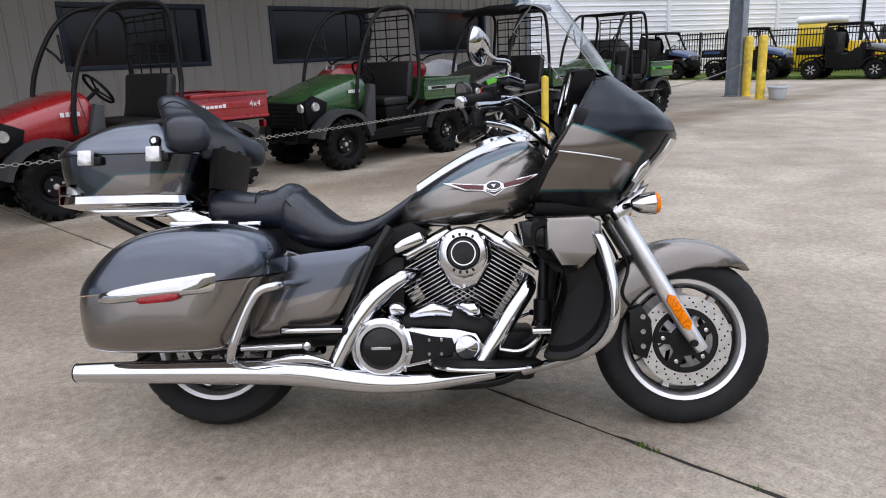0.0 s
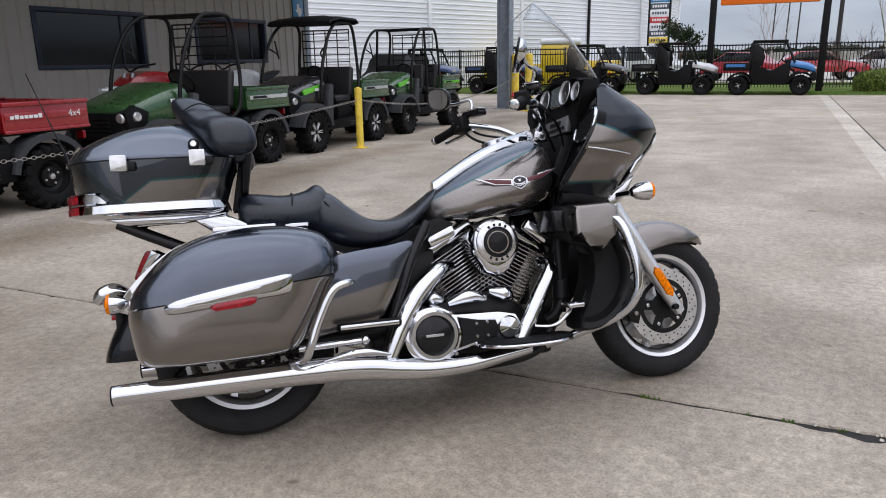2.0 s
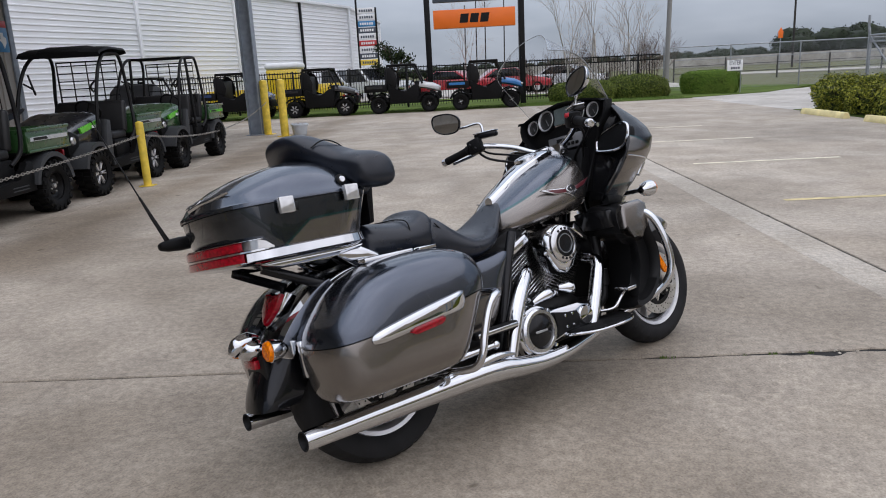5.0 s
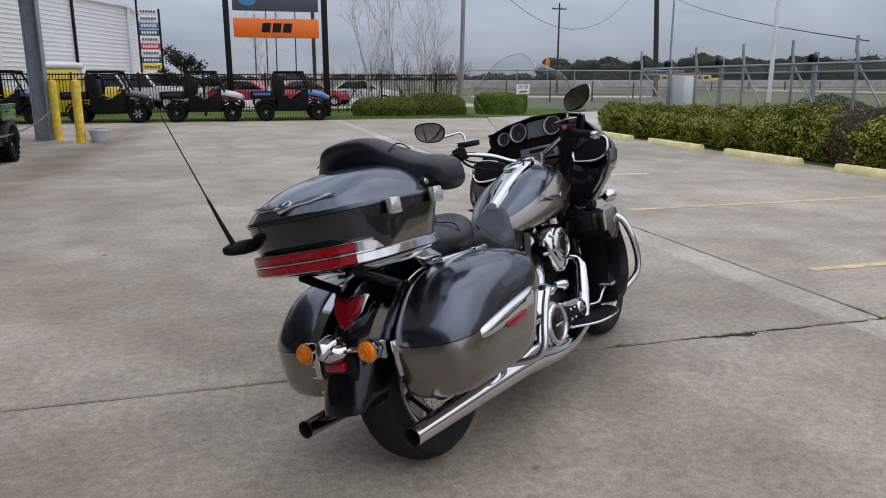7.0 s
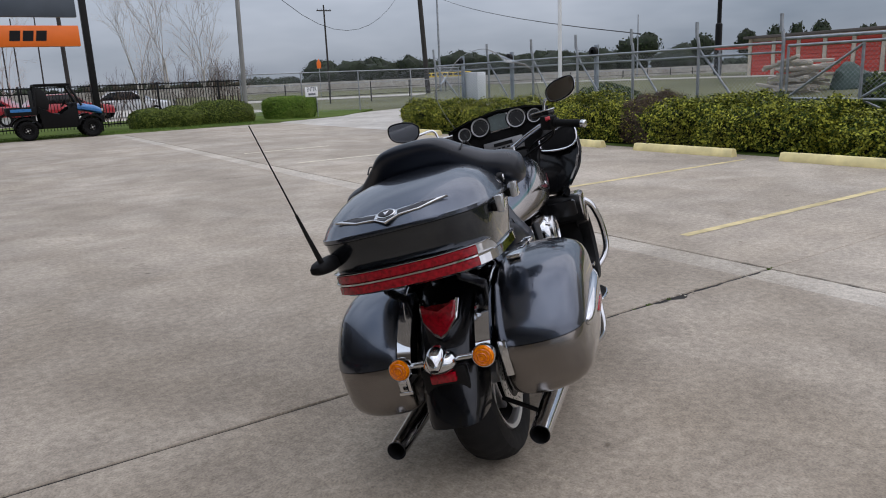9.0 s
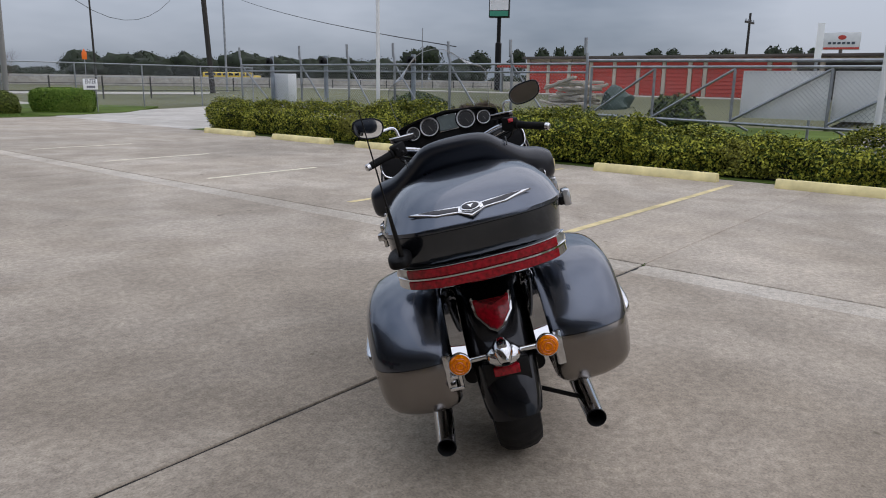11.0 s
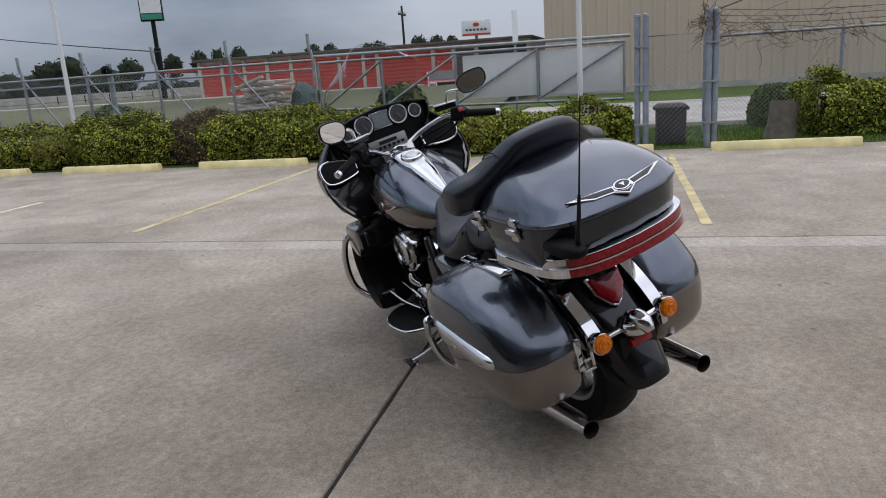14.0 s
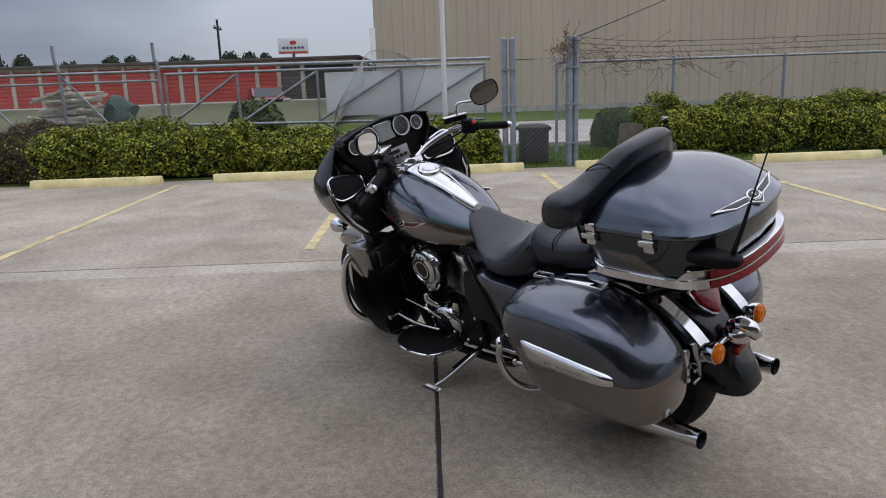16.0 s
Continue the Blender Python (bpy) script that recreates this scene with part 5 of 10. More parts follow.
# front ends of the case's base and of its rim
FT = (-0.02, 0.032)
bm = BM()
skin(bm, [rounded(*q) for q in ((0.822, -0.435, FT[0], 0.25, 4.5, 48, 0.04), (0.828, -0.445, FT[0] + 0.004, 0.26, 4.5, 48, 0.04), (0.90, -0.462, (FT[0] + FT[1]) / 2, 0.272, 4.5, 48, 0.045), (0.957, -0.468, FT[1] - 0.004, 0.278, 4.5, 48, 0.045))])
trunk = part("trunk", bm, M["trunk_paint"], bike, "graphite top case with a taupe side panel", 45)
bm = BM()
skin(bm, [rounded(*q) for q in ((0.9605, -0.474, FT[1], 0.282, 4.5, 48, 0.045), (0.972, -0.475, FT[1] - 0.001, 0.283, 4.4, 48, 0.045), (0.976, -0.470, FT[1] - 0.008, 0.279, 4.2, 48, 0.045), (1.0, -0.458, FT[1] - 0.025, 0.272, 3.6, 48, 0.04), (1.025, -0.428, FT[1] - 0.05, 0.256, 3.2, 48, 0.035),
                                 (1.05, -0.386, FT[1] - 0.078, 0.23, 3.0, 48, 0.03), (1.072, -0.334, FT[1] - 0.105, 0.196, 2.8, 48, 0.02), (1.088, -0.275, FT[1] - 0.135, 0.14, 2.6, 48, 0.01), (1.097, -0.225, FT[1] - 0.165, 0.085, 2.4, 48, 0), (1.1, -0.20, FT[1] - 0.19, 0.03, 2.2, 48, 0))])
part("trunk_lid", bm, M["dark_paint"], trunk, "graphite trunk lid", 60)
bm = BM()
skin(bm, [rounded(z, -0.472, FT[1] - 0.002, 0.2805, 4.5, 48, 0.045) for z in (0.9575, 0.960)])
part("lid_seal", bm, M["black_satin"], trunk)
# chrome trim band with red lamps at the back
bm = BM()
skin(bm, [rounded(*q) for q in ((0.782, -0.43, FT[0], 0.22, 4.5, 48, 0.045), (0.792, -0.464, FT[0] + 0.010, 0.265, 4.5, 48, 0.05), (0.797, -0.470, FT[0] + 0.012, 0.272, 4.5, 48, 0.05), (0.822, -0.466, FT[0] + 0.006, 0.269, 4.5, 48, 0.05), (0.826, -0.460, FT[0] + 0.002, 0.263, 4.5, 48, 0.05))])
part("trunk_trim", bm, M["chrome"], trunk, "chrome trim round the trunk")


def band(z0, z1, x0, hw, xcut, off):
    """The part of a rounded band that lies behind x = xcut."""
    ring0 = [v for v in rounded(z0, x0, 0.0, hw, 4.5, 96, 0.05) if v.x < xcut]
    ring0.sort(key=lambda v: math.atan2(v.y, -(v.x + 0.2)))
    mid = Vector((-0.2, 0, 0))
    bm = BM()
    rows = []
    for z, o in ((z0, 0), (z0 + 0.002, off), (z1 - 0.002, off), (z1, 0)):
        rows.append([Vector((v.x + (v.x + 0.2) * o * 3, v.y * (1 + o * 3), z)) for v in ring0])
    inner = [[Vector((v.x * 0.96, v.y * 0.96, z)) for v in ring0] for z in (z1, z0)]
    skin(bm, rows + inner + [rows[0]], False, False)
    return bm


for z0, z1 in ((0.797, 0.823), (0.832, 0.858)):
    part("trunk_light", band(z0, z1, -0.472, 0.273, -0.450, 0.004), M["red_lens"], trunk, "red trunk light strip")
for z0, z1 in ((0.823, 0.832), (0.858, 0.863)):
    part("light_trim", band(z0, z1, -0.472, 0.273, -0.40, 0.003), M["chrome"], trunk)
for s in (-1, 1):
    bm = BM()
    rows = []
    for x, z1 in ((-0.452, 0.860), (-0.435, 0.862), (-0.415, 0.862), (-0.395, 0.852), (-0.375, 0.834)):
        ys = 0.268 * (1 - (abs(x + 0.231) / 0.239) ** 4.5) ** (1 / 4.5)
        rows.append([Vector((x, s * (ys + d), z)) for d, z in ((-0.01, 0.827), (0.006, 0.828), (0.006, z1 - 0.002), (-0.01, z1))])
    skin(bm, rows)
    part("corner_lens", bm, M["clear_lens"], trunk, "clear corner lens")
# latches on the right, hinges on the left
for x, z in ((-0.325, 0.945), (-0.095, 0.953)):
    bm = BM()
    box(bm, (x - 0.026, -0.312, z - 0.026), (x + 0.024, -0.288, z + 0.026), 0.006, 2, None)
    part("trunk_latch", bm, M["clear_lens"], trunk, "silver trunk latch")
    bm = BM()
    box(bm, (x - 0.018, -0.294, z - 0.022), (x + 0.045, -0.274, z + 0.006), 0.005, 2)
    part("latch_base", bm, M["black_satin"], trunk)
for x in (-0.30, -0.09):
    bm = BM()
    box(bm, (x - 0.018, 0.276, z - 0.04), (x + 0.018, 0.289, z - 0.012), 0.003, 1)
    box(bm, (x - 0.026, 0.278, z - 0.016), (x + 0.026, 0.303, z + 0.006), 0.005, 2)
    box(bm, (x - 0.018, 0.276, z + 0.006), (x + 0.018, 0.289, z + 0.034), 0.003, 1)
    part("trunk_hinge", bm, M["chrome_soft"], trunk, "steel trunk hinge")
bm = BM()
lathe(bm, [(0.0, 0.008), (0.012, 0.008), (0.017, 0.005), (0.018, -0.01)], 20, disc_at(-0.095 - 0.01, -0.270, 1.0))
part("trunk_lock", bm, M["black_satin"], trunk)
bm = BM()
lathe(bm, [(0.0, 0.011), (0.009, 0.011), (0.011, 0.008)], 16, disc_at(-0.095 - 0.01, -0.270, 1.0))
part("lock_barrel", bm, M["chrome"], trunk)
# badge on the lid
mt = Matrix.Translation((-0.489, 0, 1.008)) @ pose(0, 0, 0, 0, 0, -90) @ pose(0, 0, 0, -58, 0, 0)
wing_badge(mt, trunk, "trunk_badge", "winged chrome badge on the trunk lid", 1.10, 0.35)
# rack under the trunk: chrome side plates on gloss black arms
for s in (-1, 1):
    bm = BM()
    prism(bm, [(-0.150, 0.776), (-0.03, 0.778), (0.040, 0.742), (0.055, 0.704), (0.0, 0.694), (-0.06, 0.712)], s * 0.125, s * 0.178, 0.012, None, 0, 3)
    part("trunk_rack", bm, M["chrome"], bike, "chrome trunk rack")
    bm = BM()
    sweep(bm, [(-0.37, s * 0.125, 0.768), (-0.29, s * 0.135, 0.728), (-0.21, s * 0.142, 0.690), (-0.12, s * 0.145, 0.648)], 0.017, 12, 4, True, 0.5)
    part("rack_arm", bm, M["black_gloss"], bike, "gloss black trunk support arm")
bm = BM()
prism(bm, [(-0.41, 0.783), (-0.02, 0.783), (-0.03, 0.772), (-0.16, 0.756), (-0.33, 0.758)], -0.19, 0.19, 0.006)
part("rack_plate", bm, M["chrome"], bike, "chrome tray under the trunk")
# backrest: a crescent of three padded cushions
def cushion(name, rows, label, parent):
    rg = []
    for y, x, z, rx, rz, lean in rows:
        ring = []
        for k in range(24):
            a = 2 * math.pi * k / 24
            c, s = math.cos(a), math.sin(a)
            u, w = rx * math.copysign(abs(c) ** 0.75, c), rz * math.copysign(abs(s) ** 0.75, s)
            ring.append(Vector((x + u - lean * w, y, z + w)))
        rg.append(ring)
    cols = [spline([r[i] for r in rg], 5) for i in range(24)]
    bm = BM()
    skin(bm, [[c[j] for c in cols] for j in range(len(cols[0]))])
    return part(name, bm, M["leather"], parent, label, 80)


BRW = ((0.330, 0.012, 1.012, 0.02, 0.02, 0.1), (0.320, 0.012, 1.014, 0.058, 0.046, 0.15), (0.285, 0.010, 1.018, 0.078, 0.062, 0.2), (0.228, -0.014, 1.035, 0.074, 0.062, 0.35), (0.165, -0.052, 1.072, 0.068, 0.066, 0.5), (0.10, -0.084, 1.104, 0.064, 0.078, 0.62))
br = cushion("backrest", [(-y, *q) for y, *q in BRW] + [(0.0, -0.094, 1.111, 0.064, 0.082, 0.62)] + [(y, *q) for y, *q in reversed(BRW)], "black padded vinyl wrap-around backrest", bike)
for s in (-1, 1):
    bm = BM()
    sweep(bm, [(-0.135, s * 0.17, 1.125), (-0.085, s * 0.175, 1.146), (-0.03, s * 0.178, 1.125), (0.018, s * 0.176, 1.07)], 0.0025, 6)
    part("seam", bm, M["black_satin"], br)
    bm = BM()
    prism(bm, [(-0.005, 0.79), (0.022, 0.79), (0.062, 1.0), (0.036, 1.0)], s * 0.06, s * 0.10, 0.005)
    part("backrest_post", bm, M["black_satin"], br)
bm = BM()
prism(bm, [(0.030, 0.842), (0.052, 0.846), (0.075, 0.985), (0.040, 0.985)], -0.175, 0.175, 0.012)
part("backrest_panel", bm, M["black_plastic"], br, "black panel below the backrest")
cushion("lumbar_pad", [(y, 0.004, 1.015, 0.042 * k, 0.072 * k, 0.35) for y, k in ((-0.20, 0.2), (-0.19, 0.7), (-0.16, 1.0), (0.0, 1.05), (0.16, 1.0), (0.19, 0.7), (0.20, 0.2))], "", br)
# antenna on the left rear of the trunk
bm = BM()
skin(bm, [[Vector((x, 0.235 + y * w, 0.905 + z * h)) for y, z in ell(0, 0, 1, 1, 20, 2.8)] for x, w, h in ((-0.562, 0.012, 0.008), (-0.556, 0.022, 0.014), (-0.53, 0.032, 0.021), (-0.49, 0.036, 0.024), (-0.44, 0.034, 0.022), (-0.41, 0.03, 0.018))])
ab = part("antenna_base", bm, M["black_plastic"], bike, "black antenna base")
bm = BM()
sweep(bm, [(-0.53, 0.225, 0.915), (-0.565, 0.225, 1.005), (-0.592, 0.225, 1.08)], [0.009, 0.0065, 0.0045], 8, 1)
sweep(bm, [(-0.592, 0.225, 1.08), (-0.69, 0.225, 1.35)], [0.0028, 0.0016], 6, 1)
part("antenna", bm, M["black_satin"], ab, "thin black whip antenna")

# ---- tail ----
def on_tail(z):
    """The fender's rear face at a height."""
    return 0.06 - math.sqrt(max(0.01, 0.462 ** 2 - (z - 0.31) ** 2))


mt = Matrix.Translation((on_tail(0.628) - 0.022, 0, 0.624)) @ pose(0, 0, 0, 0, 0, -90) @ pose(0, 0, 0, -30, 0, 0)
out = [(-0.064, 0.046), (-0.053, 0.050), (-0.017, 0.010), (0, 0.002), (0.017, 0.010), (0.053, 0.050), (0.064, 0.046), (0.056, -0.012), (0.021, -0.060), (0, -0.072), (-0.021, -0.060), (-0.056, -0.012)]
bm = BM()
prism(bm, [(x * 1.12, z * 1.08 + 0.002) for x, z in out], -0.012, 0.03, 0.006, mt)
tl = part("tail_light", bm, M["chrome"], bike, "red tail light in a chrome bezel")
bm = BM()
prism(bm, [(x * 0.97, z * 0.93) for x, z in out], -0.028, 0.01, 0.01, mt)
part("tail_lens", bm, M["red_lens"], tl)
bm = BM()
sweep(bm, [(-0.385, -0.125, 0.508), (-0.39, -0.05, 0.51), (-0.395, 0, 0.512), (-0.39, 0.05, 0.51), (-0.385, 0.125, 0.508)], [0.009, 0.011, 0.03, 0.011, 0.009], 14, 5)
tb = part("signal_bar", bm, M["chrome"], bike, "chrome rear signal bar with plate lamp")
bm = BM()
ball(bm, (-0.410, 0, 0.512), (0.050, 0.058, 0.038), 20, 12)
sweep(bm, [(-0.38, 0, 0.53), (-0.42, 0, 0.541), (-0.455, 0, 0.532), (-0.478, 0, 0.508)], [0.022, 0.032, 0.030, 0.014], 16, 5)
part("plate_lamp", bm, M["chrome"], tb)
for s in (-1, 1):
    e = along((-0.375, s * 0.142, 0.508), (-0.43, s * 0.142, 0.510))
    bm = BM()
    lathe(bm, [(0.0, -0.03), (0.016, -0.026), (0.03, -0.005), (0.0365, 0.02), (0.037, 0.034), (0.033, 0.036)], 24, e)
    sg = part("rear_signal", bm, M["chrome"], bike, "chrome rear turn signal")
    bm = BM()
    lathe(bm, [(0.034, 0.02), (0.0345, 0.036), (0.03, 0.046), (0.012, 0.051), (0.0, 0.049)], 24, e)
    lens = part("signal_lens", bm, M["amber_lens"], sg, "amber lens")
    for r0, h0 in ((0.024, 0.0475), (0.013, 0.0505)):
        bm = BM()
        lathe(bm, [(r0 - 0.0016, h0), (r0, h0 + 0.0014), (r0 + 0.0016, h0)], 24, e)
        part("lens_ring", bm, M["amber_deep"], lens)
bm = BM()
box(bm, (-0.428, -0.042, 0.448), (-0.405, 0.042, 0.478), 0.004, 2)
part("rear_reflector", bm, M["red_lens"], bike, "red rear reflector")
bm = BM()
box(bm, (-0.41, -0.075, 0.38), (-0.385, 0.075, 0.49), 0.006, 2)
part("plate_bracket", bm, M["black_satin"], bike)

# ---- materials of the place ----
def concrete(name, base, stain=0.5):
    m, nt, b = nodes_of(name)
    put(b, rough=0.82)
    big = noise_node(nt, 0.35, 6)
    mid = noise_node(nt, 2.6, 6)
    fine = noise_node(nt, 95, 3)
    streak = noise_node(nt, 1.1, 5, "Object", (3.0, 0.5, 1.0))
    c1 = ramp(nt, big.outputs[0], 0.32, 0.68, [c * (1 - 0.36 * stain) for c in base], [min(1, c * 1.14) for c in base])
    c2 = ramp(nt, mid.outputs[0], 0.35, 0.62, (0.87, 0.865, 0.86), (1.05, 1.05, 1.045))
    c3 = ramp(nt, fine.outputs[0], 0.36, 0.64, (0.85, 0.85, 0.845), (1.12, 1.115, 1.105))
    c4 = ramp(nt, streak.outputs[0], 0.42, 0.62, (0.975, 0.972, 0.97), (1.01, 1.01, 1.01))
    vor = nt.nodes.new("ShaderNodeTexVoronoi")
    vor.inputs["Scale"].default_value = 150
    tc = nt.nodes.new("ShaderNodeTexCoord")
    nt.links.new(tc.outputs["Object"], vor.inputs[0])
    c5 = ramp(nt, vor.outputs["Color"], 0.12, 0.5, (0.83, 0.815, 0.80), (1.04, 1.04, 1.04))
    spots = noise_node(nt, 5.5, 2)
    c6 = ramp(nt, spots.outputs[0], 0.245, 0.275, (0.55, 0.53, 0.5), (1, 1, 1))
    # large brown stains, and a broad darker, browner oval round the motorcycle
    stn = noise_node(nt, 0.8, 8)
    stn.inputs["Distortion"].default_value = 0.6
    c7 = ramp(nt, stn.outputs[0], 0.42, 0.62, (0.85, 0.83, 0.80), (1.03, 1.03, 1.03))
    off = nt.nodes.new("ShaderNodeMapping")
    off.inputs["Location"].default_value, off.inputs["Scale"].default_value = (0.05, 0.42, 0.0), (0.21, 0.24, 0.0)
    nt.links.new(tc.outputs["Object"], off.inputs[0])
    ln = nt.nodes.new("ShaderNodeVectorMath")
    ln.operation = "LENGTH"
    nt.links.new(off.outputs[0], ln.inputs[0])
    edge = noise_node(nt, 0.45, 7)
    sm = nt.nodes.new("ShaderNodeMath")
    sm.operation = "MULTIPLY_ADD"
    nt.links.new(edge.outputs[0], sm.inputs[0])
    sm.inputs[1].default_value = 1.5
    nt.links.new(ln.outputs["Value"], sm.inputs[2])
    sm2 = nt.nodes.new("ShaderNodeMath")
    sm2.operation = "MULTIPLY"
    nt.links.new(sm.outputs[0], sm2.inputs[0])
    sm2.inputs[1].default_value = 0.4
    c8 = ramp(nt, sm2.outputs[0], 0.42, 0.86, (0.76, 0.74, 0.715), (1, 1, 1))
    # darker brown band along the vehicle row
    sx = nt.nodes.new("ShaderNodeSeparateXYZ")
    nt.links.new(tc.outputs["Object"], sx.inputs[0])
    bx = nt.nodes.new("ShaderNodeMath")
    bx.operation = "ADD"
    nt.links.new(sx.outputs[0], bx.inputs[0])
    bx.inputs[1].default_value = 3.3
    ba = nt.nodes.new("ShaderNodeMath")
    ba.operation = "ABSOLUTE"
    nt.links.new(bx.outputs[0], ba.inputs[0])
    bs = nt.nodes.new("ShaderNodeMath")
    bs.operation = "MULTIPLY_ADD"
    nt.links.new(edge.outputs[0], bs.inputs[0])
    bs.inputs[1].default_value = 2.2
    nt.links.new(ba.outputs[0], bs.inputs[2])
    bs2 = nt.nodes.new("ShaderNodeMath")
    bs2.operation = "MULTIPLY"
    nt.links.new(bs.outputs[0], bs2.inputs[0])
    bs2.inputs[1].default_value = 0.4
    c10 = ramp(nt, bs2.outputs[0], 0.46, 0.72, (0.68, 0.63, 0.57), (1, 1, 1))
    mott = noise_node(nt, 24, 6)
    c12 = ramp(nt, mott.outputs[0], 0.36, 0.66, (0.84, 0.84, 0.835), (1.14, 1.135, 1.13))
    # hairline mineral traces
    hv = nt.nodes.new("ShaderNodeTexVoronoi")
    hv.feature = "DISTANCE_TO_EDGE"
    hv.inputs["Scale"].default_value = 2.3
    hw = noise_node(nt, 4.0, 5)
    hm = nt.nodes.new("ShaderNodeMixRGB")
    hm.inputs[0].default_value = 0.35
    nt.links.new(tc.outputs["Object"], hm.inputs[1])
    nt.links.new(hw.outputs["Color"], hm.inputs[2])
    nt.links.new(hm.outputs[0], hv.inputs[0])
    h1 = ramp(nt, hv.outputs["Distance"], 0.004, 0.024, (1, 1, 1), (0, 0, 0))
    h2 = ramp(nt, stn.outputs[0], 0.50, 0.66, (0, 0, 0), (1, 1, 1))
    hx = nt.nodes.new("ShaderNodeMixRGB")
    hx.blend_type, hx.inputs[0].default_value = "MULTIPLY", 1.0
    nt.links.new(h1, hx.inputs[1])
    nt.links.new(h2, hx.inputs[2])
    c11 = ramp(nt, hx.outputs[0], 0.0, 1.0, (1, 1, 1), (1.14, 1.135, 1.125))
    # pale scuffs and traces
    scf = noise_node(nt, 3.2, 9, "Object", (1.0, 2.2, 1.0))
    scf.inputs["Distortion"].default_value = 1.4
    c9 = ramp(nt, scf.outputs[0], 0.60, 0.72, (1, 1, 1), (1.055, 1.052, 1.047))
    prev = c1
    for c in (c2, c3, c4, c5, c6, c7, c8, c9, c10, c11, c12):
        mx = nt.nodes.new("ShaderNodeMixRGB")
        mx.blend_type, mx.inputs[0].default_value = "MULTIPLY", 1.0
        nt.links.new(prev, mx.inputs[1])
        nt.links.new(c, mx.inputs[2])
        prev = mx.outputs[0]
    info = nt.nodes.new("ShaderNodeObjectInfo")
    rnd = ramp(nt, info.outputs["Random"], 0, 1, (0.95, 0.95, 0.95), (1.05, 1.045, 1.04))
    mx = nt.nodes.new("ShaderNodeMixRGB")
    mx.blend_type, mx.inputs[0].default_value = "MULTIPLY", 1.0
    nt.links.new(prev, mx.inputs[1])
    nt.links.new(rnd, mx.inputs[2])
    nt.links.new(mx.outputs[0], b.inputs["Base Color"])
    bump(nt, b, fine.outputs[0], 0.35, 0.003)
    return m


def leafy(name, a, b_, c_):
    """Foliage whose single leaves differ in colour, with drier patches."""
    m, nt, b = nodes_of(name)
    put(b, rough=0.6, spec=0.12)
    geo = nt.nodes.new("ShaderNodeNewGeometry")
    c1 = ramp(nt, geo.outputs["Random Per Island"], 0.3, 0.98, a, b_)
    n = noise_node(nt, 1.1, 3)
    mx = nt.nodes.new("ShaderNodeMixRGB")
    f = ramp(nt, n.outputs[0], 0.56, 0.72, (0, 0, 0), (0.75, 0.75, 0.75))
    nt.links.new(f, mx.inputs[0])
    nt.links.new(c1, mx.inputs[1])
    mx.inputs[2].default_value = (*c_, 1)
    nt.links.new(mx.outputs[0], b.inputs["Base Color"])
    return m


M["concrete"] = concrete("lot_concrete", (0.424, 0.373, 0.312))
M["concrete_light"] = concrete("patch_concrete", (0.50, 0.458, 0.40), 0.35)
M["concrete_road"] = concrete("road_concrete", (0.47, 0.45, 0.42), 0.3)
M["joint"] = plain("joint_filler", (0.015, 0.0135, 0.012), 0.9, 0, 0.3, 12)
M["grass"] = plain("mown_grass", (0.088, 0.128, 0.030), 0.95, 0, 0.35, 0.5, 0.6, 40)
M["field"] = plain("dry_field", (0.140, 0.142, 0.082), 0.95, 0, 0.3, 0.12, 0.4, 20)
M["soil"] = plain("bed_soil", (0.075, 0.055, 0.04), 0.95, 0, 0.3, 3, 0.6, 30)
for key in ("grass", "field", "soil"):
    M[key].node_tree.nodes["Principled BSDF"].inputs["Specular IOR Level"].default_value = 0.05
M["blade"] = leafy("grass_blades", (0.055, 0.115, 0.02), (0.15, 0.23, 0.05), (0.16, 0.15, 0.06))
# deep shade behind the foliage, put into the core's colour
M["shade_core"] = plain("shade_core", (0.006, 0.009, 0.004), 0.95, 0, 0.4, 6)
M["hedge_leaf"] = leafy("hedge_leaves", (0.029, 0.053, 0.008), (0.48, 0.48, 0.065), (0.20, 0.19, 0.042))
M["mound_leaf"] = leafy("mound_leaves", (0.028, 0.052, 0.010), (0.21, 0.25, 0.045), (0.12, 0.135, 0.035))
M["bush_leaf"] = leafy("bush_leaves", (0.07, 0.15, 0.02), (0.24, 0.34, 0.06), (0.18, 0.24, 0.05))
M["tree_leaf"] = leafy("tree_leaves", (0.011, 0.021, 0.008), (0.040, 0.058, 0.022), (0.05, 0.048, 0.03))
M["shrub_leaf"] = leafy("shrub_leaves", (0.025, 0.048, 0.012), (0.17, 0.21, 0.05), (0.10, 0.11, 0.035))
M["bark"] = plain("bark", (0.42, 0.39, 0.36), 0.9, 0, 0.3, 6, 0.6, 30)
M["vine_brown"] = plain("brown_twigs", (0.10, 0.065, 0.05), 0.9, 0, 0.3, 6)
M["pole_wood"] = plain("pole_wood", (0.034, 0.030, 0.027), 0.9, 0, 0.3, 4, 0.5, 30, stretch=(1, 1, 0.1))
M["galv"] = plain("galvanised_steel", (0.31, 0.33, 0.35), 0.42, 0.7, 0.2, 8)
M["galv_paint"] = plain("blue_grey_post", (0.27, 0.31, 0.36), 0.5, 0.4, 0.2, 6)
M["white_paint"] = plain("white_paint", (0.72, 0.73, 0.73), 0.5, 0, 0.06, 3)
M["yellow_paint"] = plain("yellow_paint", (0.74, 0.53, 0.06), 0.5, 0, 0.22, 9, 0.15, 60)
M["stop_paint"] = plain("worn_yellow_paint", (0.80, 0.68, 0.34), 0.75, 0, 0.2, 4, 0.4, 60)
M["line_yellow"] = plain("faded_line_paint", (0.58, 0.475, 0.25), 0.8, 0, 0.3, 6, 0.2, 90)
